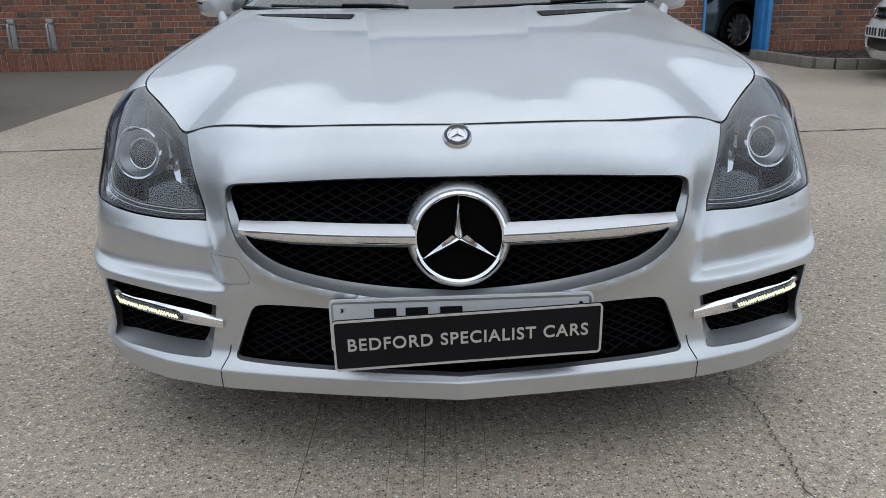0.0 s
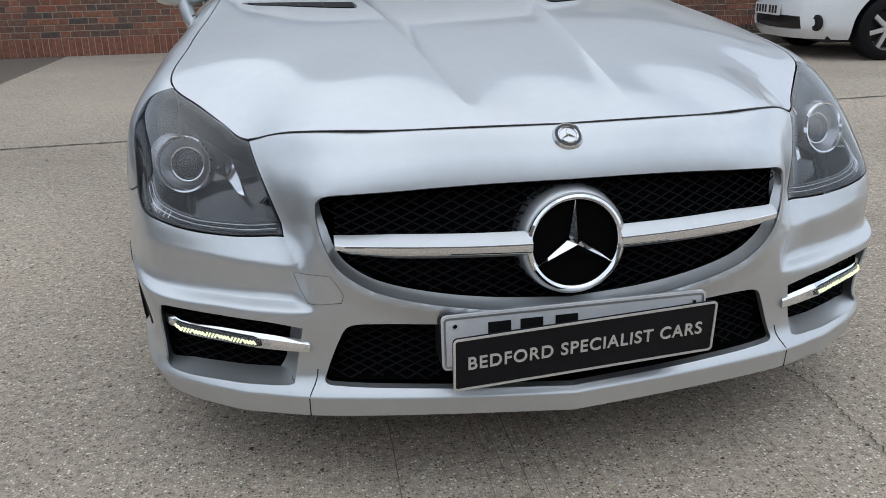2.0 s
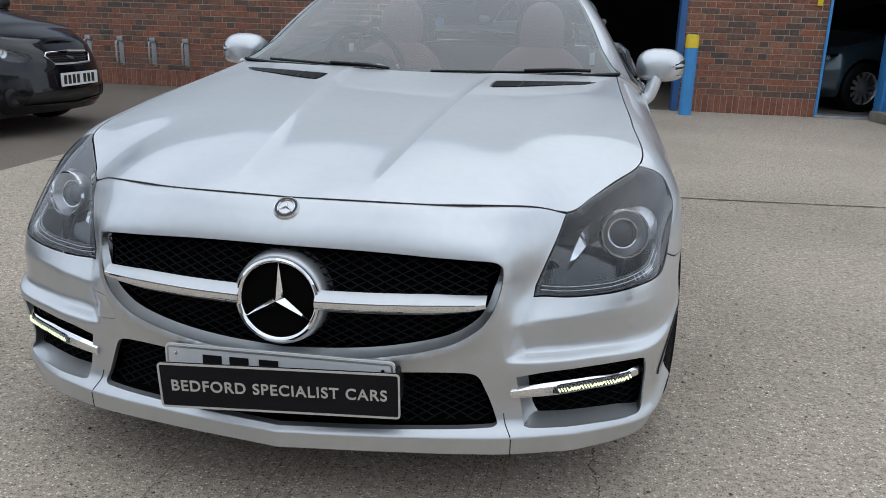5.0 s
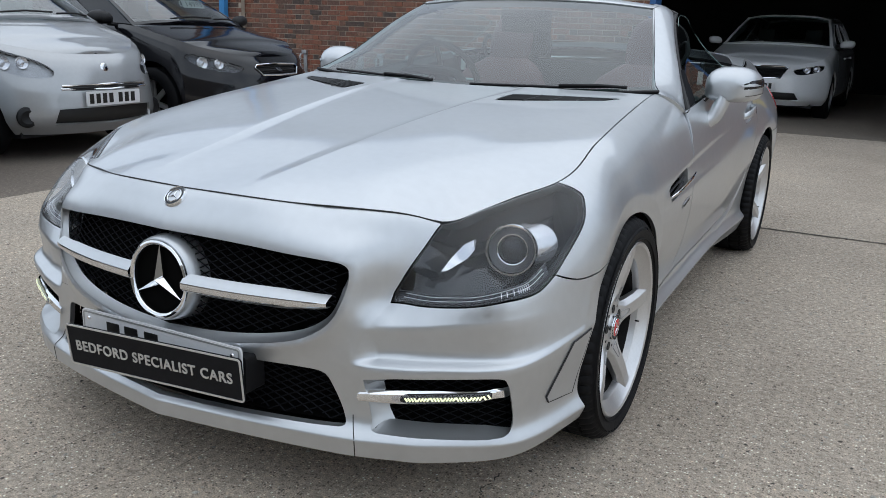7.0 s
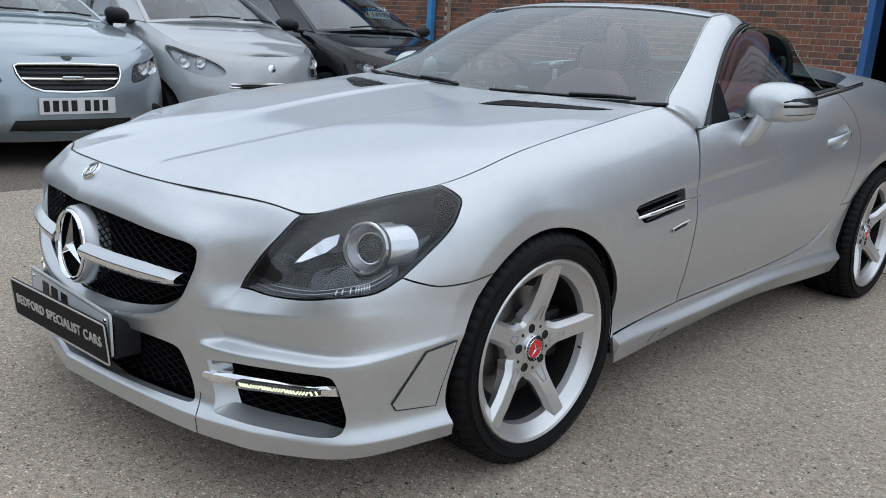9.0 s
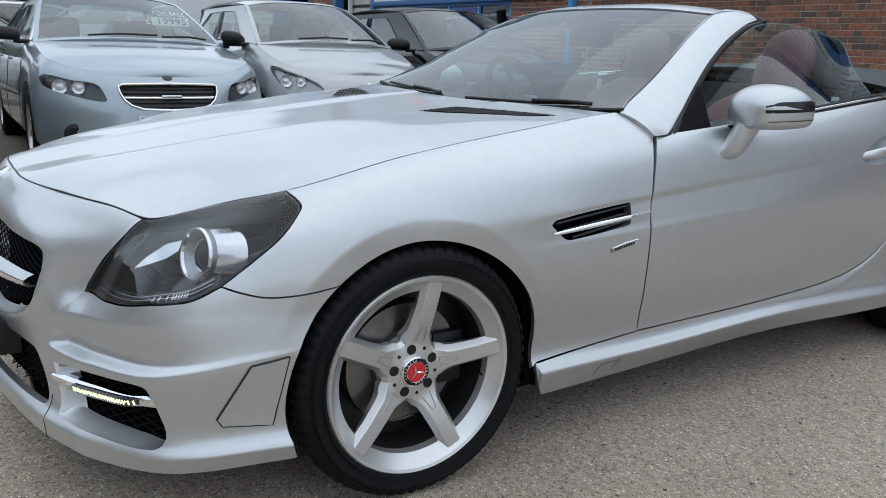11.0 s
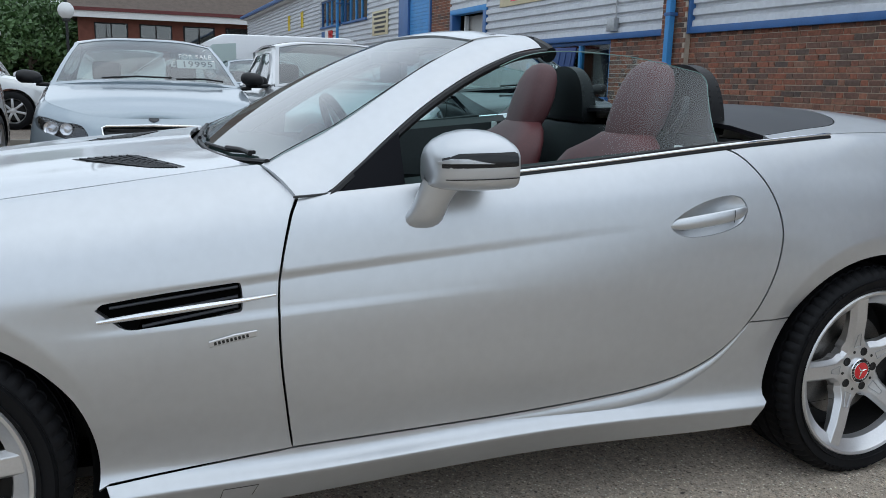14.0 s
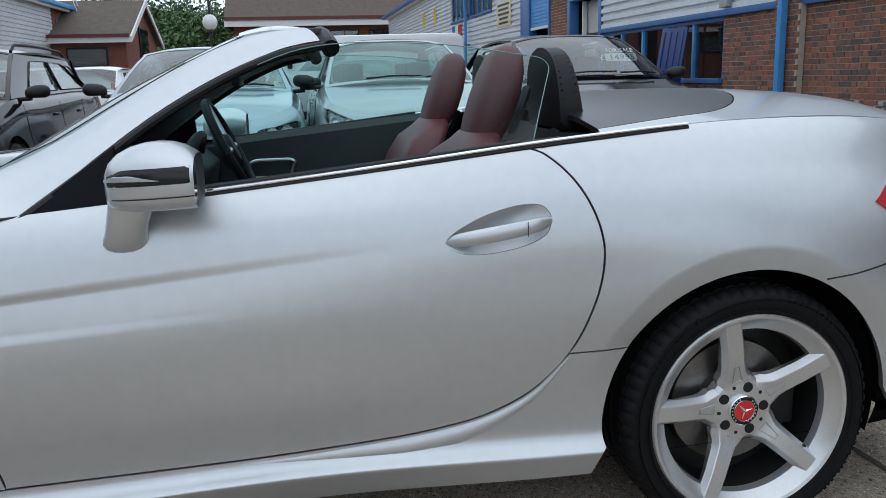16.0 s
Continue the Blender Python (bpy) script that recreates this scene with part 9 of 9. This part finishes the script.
        for yy in (ys + 1.05, ys + 1.95):
            if yy < L - 1.0:
                q = g(g.find([(yy, zs - 0.16)], (1, 2), 0.12, 0.95))[0]
                part("door_handle", box(-0.012, 0.018, -0.1, 0.1, -0.013, 0.013, 0.008, m=Matrix.Translation((q[0] * sd, q[1], q[2]))), mat, c)
        for ay, _ in arches:
            road_wheel(c, W / 2 - 0.115, ay, r, sd, spokes)
        if rails:
            part("roof_rail", tube(spline([(wr * 0.93 * sd, y_top + 0.15, H - 0.05), (wr * 0.93 * sd, y_top + 0.3, H + 0.015), (wr * 0.93 * sd, y_end - 0.3, H - 0.005), (wr * 0.93 * sd, y_end - 0.1, H - 0.07)], 6), 0.014, 8), DARK_PLASTIC, c)
        if rear_lamps:
            q = g(np.stack([np.full(2, S - W * 0.42), (4.0, 5.0)], 1))
            part("tail_lamp", prism([(-0.09, -0.22), (0.07, -0.20), (0.09, 0.16), (-0.02, 0.24)], "y", -0.05, 0.05, bevel=0.02), LAMP_RED, c).matrix_local = Matrix.Translation((q[1][0] * sd * 1.02, q[1][1] - 0.03, zr - 0.16))
    # tail deck for saloons
    if y_base < L - 0.3:
        def tl(q):
            q = np.asarray(q, float)
            e = g(np.stack([q[:, 1], np.full(len(q), 5.0)], 1))
            return np.stack([e[:, 0] * q[:, 0], e[:, 1], e[:, 2] + 0.02 * (1 - q[:, 0] ** 2)], 1)
        o2 = np.concatenate([np.stack([np.linspace(-1, 1, 9), np.full(9, sb)], 1)[:-1], np.stack([np.ones(17), np.linspace(sb, S - 0.02, 17)], 1)[:-1], np.stack([np.linspace(1, -1, 9), np.full(9, S - 0.02)], 1)[:-1], np.stack([-np.ones(17), np.linspace(S - 0.02, sb, 17)], 1)[:-1]])
        patch("boot_lid", tl, o2, mat, c, step=0.1, scale=(0.7, 1), draw_in=0, rim=0)
    # inside and below
    part("underbody", box(-W / 2 + 0.2, W / 2 - 0.2, 0.3, L - 0.3, 0.17, 0.24), DARK_PLASTIC, c)
    part("bay", box(-W / 2 + 0.26, W / 2 - 0.26, 0.35, ys - 0.15, 0.24, zn - 0.08), INK, c)
    part("cabin", box(-W / 2 + 0.2, W / 2 - 0.2, ys, y_base - 0.1, 0.24, 0.55), TRIM_DARK, c)
    part("dashboard", box(-W / 2 + 0.22, W / 2 - 0.22, ys - 0.02, ys + 0.35, 0.5, zb - 0.03, 0.05), TRIM_DARK, c)
    for sx in (-0.36, 0.36):
        for yy in (ys + 1.15, ys + 2.0):
            if yy < y_base - 0.3:
                st_ = part("seat", box(sx - 0.24, sx + 0.24, yy, yy + 0.16, 0.5, H - 0.44, 0.05, m=None), TRIM_DARK, c)
                part("headrest", box(sx - 0.13, sx + 0.13, yy + 0.03, yy + 0.13, H - 0.42, H - 0.23, 0.04), TRIM_DARK, st_)
    for u0, u1 in ((0.30, 0.60), (0.62, 0.88)):
        P = wsf(np.array([[u0, 0.03], [(u0 + u1) / 2, 0.06], [u1, 0.05]])) + [0, -0.015, 0.02]
        part("wiper", tube([tuple(p) for p in P], 0.008, 6), DARK_PLASTIC, c)
    if plate:
        p = g(g.find([(0.0, plate_z)], (0, 2), 0, 0.1))[0]
        pl = part("number_plate", prism(rounded(0.26, 0.0555, 0.008), "y", -0.012, 0.0), PLATE_WHITE, c)
        pl.matrix_local = Matrix.Translation((0, p[1] - 0.012, plate_z))
        for k in range(7):
            x = -0.215 + 0.062 * k + (0.03 if k > 3 else 0)
            part("plate_mark", box(x - 0.02, x + 0.02, -0.0135, -0.0122, -0.038, 0.038), INK, pl)
    if grille_kind == "bright":
        p = g(g.find([(0.0, (min(q[1] for q in grille) + max(q[1] for q in grille)) / 2)], (0, 2), 0, 0.1))[0]
        part("grille_badge", box(-0.075, 0.075, -0.012, 0.004, -0.014, 0.014, 0.004, m=Matrix.Translation(p)), CHROME, c)
    if badge is not None:
        p = g(g.find([(0.0, badge)], (0, 2), 0, 0.1))[0]
        bd = part("badge", lathe([(0.0, 0.006), (0.022, 0.005), (0.034, 0.003), (0.038, 0.0)], 16, "z"), CHROME if price == "" else SMOKE, c)
        bd.matrix_local = Matrix.Translation(p) @ Vector((0, -1, 0.3 if not price else 1.6)).normalized().to_track_quat("Z", "Y").to_matrix().to_4x4()
    if price:
        wc = wsf(np.array([[0.755, 0.42]]))
        ex = Vector((1, 0.10, 0)).normalized()
        ez = Vector((0, 0.55, 0.83))
        ez = (ez - ex * ez.dot(ex)).normalized()
        mm = Matrix((ex, ez.cross(ex), ez)).transposed().to_4x4()
        mm = Matrix.Translation(Vector(wc[0]) - ez.cross(ex) * 0.02) @ mm
        mm = mm @ Matrix.Scale(0.86, 4)
        mm.translation = Vector(wc[0]) + Vector((0, 0.13, 0.0))
        sg = part("price_card", prism(rounded(0.20, 0.052, 0.01), "y", 0.004, 0.008), WHITE_PLASTIC, c, "price card behind the screen")
        sg.matrix_local = mm
        a = link("card_price", lettering(price, 0.30, 0.07), INK, sg)
        a.matrix_local = Matrix.Translation((0.02, 0.002, 0))
        b = link("card_heading", lettering("FOR SALE", 0.34, 0.052), WHITE_PLASTIC, sg)
        b.matrix_local = Matrix.Translation((0, 0.004, 0.095))
        pnd = link("card_pound", lettering("£", 0.05, 0.075), WHITE_PLASTIC, sg)
        pnd.matrix_local = Matrix.Translation((-0.24, 0.004, 0))
    c.matrix_world = m
    return c


def stand(x, y, facing):
    """A pose with the nose's middle at (x, y), facing that many degrees from +x."""
    return Matrix.Translation((x, y, 0)) @ Matrix.Rotation(radians(facing + 90), 4, "Z")


parked_car("saloon", "silver-blue saloon with a wide dark grille and price card", BLUE_SILVER, stand(-3.82, 0.63, 0), L=4.65, W=1.80, H=1.45, nose=0.55, zn=0.78, zs=1.0, zr=1.02, ys=1.28, y_top=2.12, y_end=3.4, y_base=4.15, axle=0.95, base=2.68, r=0.325,
           grille=[(0.0, 0.735), (0.33, 0.727), (0.362, 0.714), (0.355, 0.665), (0.33, 0.615), (0.285, 0.577), (0.21, 0.553), (0.0, 0.545)], grille_kind="bright", lamp=[(0.50, 0.722), (0.64, 0.745), (0.80, 0.777), (0.835, 0.755), (0.82, 0.695), (0.66, 0.637), (0.47, 0.600), (0.445, 0.618)], surround=False,
           lower=[(0.0, 0.36), (0.40, 0.355), (0.44, 0.27), (0.0, 0.26)], plate_z=0.455, price="19995", fog=(0.66, 0.36), badge=0.80)
parked_car("hatchback", "silver small hatchback with rounded lamps and dark lower grille", paint("silver_grey_paint", (0.40, 0.41, 0.42), 0.55), stand(-4.05, 2.42, 1), L=3.6, W=1.65, H=1.48, nose=0.5, zn=0.80, zs=1.03, zr=1.02, ys=0.95, y_top=1.62, y_end=3.05, y_base=3.4, axle=0.68, base=2.37, r=0.29,
           grille=[(0.0, 0.575), (0.40, 0.57), (0.41, 0.545), (0.0, 0.535)], lamp=[(0.42, 0.685), (0.50, 0.755), (0.63, 0.815), (0.735, 0.862), (0.755, 0.82), (0.72, 0.72), (0.64, 0.65), (0.53, 0.625), (0.44, 0.64)],
           lower=[(0.0, 0.40), (0.44, 0.395), (0.47, 0.28), (0.0, 0.27)], plate_z=0.47, fog=(0.62, 0.34), badge=0.70, bowl=GALV)
parked_car("black_hatchback", "glossy black crossover with clear lamps and price card", BLACK_PAINT, stand(-3.80, 4.25, 0), L=4.35, W=1.76, H=1.50, nose=0.55, zn=0.76, zs=1.02, zr=1.04, ys=1.2, y_top=1.95, y_end=3.6, y_base=4.0, axle=0.88, base=2.55, r=0.325,
           grille=[(0.0, 0.70), (0.28, 0.69), (0.31, 0.665), (0.25, 0.60), (0.0, 0.595)], lamp=[(0.42, 0.665), (0.55, 0.72), (0.76, 0.785), (0.80, 0.75), (0.72, 0.665), (0.52, 0.62)],
           lower=[(0.0, 0.38), (0.50, 0.375), (0.56, 0.27), (0.0, 0.26)], plate_z=0.47, price="14995", fog=(0.62, 0.34), badge=0.65)
parked_car("estate_car", "black estate car with roof rails", BLACK_PAINT, stand(-3.75, -1.72, 0), L=4.65, W=1.80, H=1.48, nose=0.5, zn=0.75, zs=1.0, zr=1.04, ys=1.25, y_top=2.0, y_end=4.1, y_base=4.4, axle=0.95, base=2.7, r=0.33,
           grille=[(0.0, 0.70), (0.34, 0.69), (0.36, 0.66), (0.30, 0.58), (0.0, 0.57)], lamp=[(0.44, 0.66), (0.60, 0.71), (0.78, 0.75), (0.80, 0.71), (0.70, 0.63), (0.50, 0.60)],
           lower=[(0.0, 0.38), (0.50, 0.375), (0.56, 0.27), (0.0, 0.26)], rails=True)
parked_car("white_hatchback", "white small hatchback beside the planting bed", WHITE_PAINT, stand(4.38, 5.95, 176), L=4.0, W=1.72, H=1.48, nose=0.52, zn=0.78, zs=1.02, zr=1.03, ys=1.1, y_top=1.8, y_end=3.4, y_base=3.75, axle=0.82, base=2.5, r=0.31,
           grille=[(0.0, 0.70), (0.30, 0.69), (0.36, 0.66), (0.28, 0.60), (0.0, 0.585)], grille_kind="bright", lamp=[(0.42, 0.67), (0.56, 0.75), (0.72, 0.82), (0.78, 0.79), (0.72, 0.70), (0.52, 0.63)],
           lower=[(0.0, 0.42), (0.48, 0.415), (0.50, 0.29), (0.0, 0.28)], plate_z=0.47, fog=(0.62, 0.36), badge=0.655)
parked_car("white_suv", "white compact off-roader seen from behind with red lamps", WHITE_PAINT, stand(-15.0, 0.40, 180), L=4.2, W=1.80, H=1.52, nose=0.5, zn=0.85, zs=1.04, zr=1.06, ys=1.15, y_top=1.85, y_end=3.85, y_base=4.2, axle=0.85, base=2.6, r=0.36, rear_lamps=True, plate=False)
parked_car("white_rear_hatch", "white hatchback parked with its back to the yard", WHITE_PAINT, stand(-18.5, -2.6, 180), L=4.0, W=1.72, H=1.46, nose=0.5, ys=1.1, y_top=1.8, y_end=3.3, y_base=3.75, axle=0.8, base=2.5, rear_lamps=True, plate=False)
parked_car("silver_suv", "pale silver hatchback standing side-on at the back", paint("pale_silver_paint", (0.52, 0.53, 0.53), 0.5), stand(-15.9, -0.75, 90), L=4.4, W=1.78, H=1.45, zn=0.8, zs=1.0, zr=1.02, ys=1.15, y_top=1.85, y_end=3.85, y_base=4.2, r=0.36, plate=False)
parked_car("silver_saloon", "silver saloon behind the front row", BLUE_SILVER, stand(-10.6, 2.75, 0), L=4.5, W=1.76, H=1.44, ys=1.25, y_top=2.05, y_end=3.3, y_base=4.0, plate=False)
parked_car("workshop_white_car", "white hatchback inside the dark workshop", WHITE_PAINT, stand(-0.25, 10.1, -92), L=4.6, W=1.8, H=1.47, nose=0.5, ys=1.25, y_top=2.0, y_end=3.9, y_base=4.25,
           grille=[(0.0, 0.74), (0.30, 0.73), (0.36, 0.70), (0.30, 0.57), (0.0, 0.56)], lamp=[(0.44, 0.68), (0.60, 0.72), (0.78, 0.75), (0.80, 0.71), (0.70, 0.65), (0.50, 0.62)], lower=[(0.0, 0.38), (0.50, 0.375), (0.56, 0.27), (0.0, 0.26)])
parked_car("workshop_dark_car", "dark grey hatchback inside the dark workshop", TEAL_PAINT, stand(3.05, 9.75, 205), L=4.2, W=1.78, H=1.47, nose=0.5, ys=1.2, y_top=1.9, y_end=3.5, y_base=3.9, axle=0.88, base=2.6, r=0.325, spokes=12,
           grille=[(0.0, 0.66), (0.30, 0.65), (0.33, 0.62), (0.0, 0.58)], lamp=[(0.44, 0.66), (0.60, 0.72), (0.78, 0.76), (0.80, 0.72), (0.70, 0.63), (0.50, 0.60)], lower=[(0.0, 0.38), (0.50, 0.375), (0.56, 0.27), (0.0, 0.26)], plate=False)


def panel_van(x, y, turn):
    v = thing("panel_van", "long white panel van in the back row", "van", "parked cars")
    prof = [(0.0, 0.45), (0.0, 0.95), (0.35, 1.15), (0.95, 1.25), (1.70, 1.75), (2.05, 1.93), (4.6, 1.95), (4.75, 1.88), (4.8, 0.4)]
    part("body", prism(prof, "x", -0.98, 0.98, bevel=0.07), WHITE_PAINT, v)
    part("sill", box(-0.96, 0.96, 0.3, 4.7, 0.28, 0.5, 0.03), DARK_PLASTIC, v)
    part("windscreen", prism([(1.0, 1.32), (1.62, 1.70), (1.64, 1.69), (1.02, 1.30)], "x", -0.85, 0.85), CAR_GLASS, v)
    for sd in (1, -1):
        part("side_window", prism([(1.35, 1.25), (1.85, 1.72), (2.3, 1.76), (2.3, 1.25)], "x", 0.975 * sd, 0.985 * sd), CAR_GLASS, v)
        part("side_rib", box(0.97 * sd - 0.02, 0.97 * sd + 0.02, 2.5, 4.6, 1.06, 1.12, 0.01), DARK_PLASTIC, v)
        part("mirror", box(1.02 * sd - 0.06, 1.02 * sd + 0.06, 1.15, 1.25, 1.3, 1.6, 0.03), DARK_PLASTIC, v)
        for yy in (0.95, 3.75):
            road_wheel(v, 0.88, yy, 0.34, sd, 6, GALV)
    v.matrix_world = Matrix.Translation((x, y, 0)) @ Matrix.Rotation(radians(turn), 4, "Z")


panel_van(-15.4, 0.2, 0)

tagged(part("kerb_far", box(-11.05, -10.85, -7.0, -0.1, 0.0, 0.12, 0.02), KERB), "low concrete kerb between the parking rows", "kerb", kind="structure")


# ---- bricks, laid last ----
def brick_mesh(w, h, d):
    mesh = bpy.data.meshes.new("brick")
    e = 0.004
    f = [(0, 0), (w, 0), (w, h), (0, h)]
    g = [(e, e), (w - e, e), (w - e, h - e), (e, h - e)]
    verts = [(x, 0.02, z) for x, z in f] + [(x, 0.0015, z) for x, z in f] + [(x, 0.0, z) for x, z in g]
    faces = []
    for a, b in ((0, 4), (4, 8)):
        for k in range(4):
            j = (k + 1) % 4
            faces.append((a + k, a + j, b + j, b + k))
    faces.append((8, 9, 10, 11))
    mesh.from_pydata(verts, [], faces)
    mesh.materials.append(PLINTH if h > 0.1 else BRICK)
    return mesh


SHARED = {}
rb = random.Random(11)
for wall, x0, x1, z0, z1, y in brick_jobs:
    spots = []
    # a soldier course stands along the foot
    if z0 == 0.0 and z1 > 1.0:
        x = x0
        while x + 0.06 < x1:
            spots.append((x, 0.006, 0.0645, 0.212))
            x += 0.075
        zz = 0.228
    else:
        zz = z0
    row = 0
    # stretchers and headers by turns
    while zz + 0.03 < z1:
        high = round(min(BH, z1 - zz), 4)
        x = x0 + (-PITCH * 0.75 if row % 2 else 0)
        turn = 0
        while x < x1 - 0.02:
            long = BW if turn % 2 == 0 else HEADER
            a, b = max(x, x0), min(x + long, x1)
            if b - a > 0.04:
                spots.append((a, zz, round(b - a, 3), high))
            x += long + JOINT
            turn += 1
        zz += COURSE
        row += 1
    near = sorted(spots, key=lambda s: abs(s[0] - min(max(-7.6, x0), x1)) + 0.6 * abs(s[1] - 1.2))[:260]
    chosen = set(near)
    loose = {True: ([], []), False: ([], [])}
    for s in spots:
        x, z, w, h = s
        dy = rb.uniform(-0.003, 0.002)
        key = (w, h)
        if key not in SHARED:
            SHARED[key] = brick_mesh(w, h, BD)
        if s in chosen:
            ob = new("brick", SHARED[key])
            ob.parent = wall
            ob.location = (x, y + dy - 0.003, z)
        else:
            verts, faces = loose[h > 0.1]
            base = len(verts)
            verts += [(v.co.x + x, v.co.y + y + dy - 0.003, v.co.z + z) for v in SHARED[key].vertices]
            faces += [tuple(base + i for i in p.vertices) for p in SHARED[key].polygons]
    for tall, (verts, faces) in loose.items():
        if faces:
            mesh = bpy.data.meshes.new("brickwork")
            mesh.from_pydata(verts, [], faces)
            ob = link("brickwork", mesh, PLINTH if tall else BRICK, wall)
            ob["kind"] = "stuff"
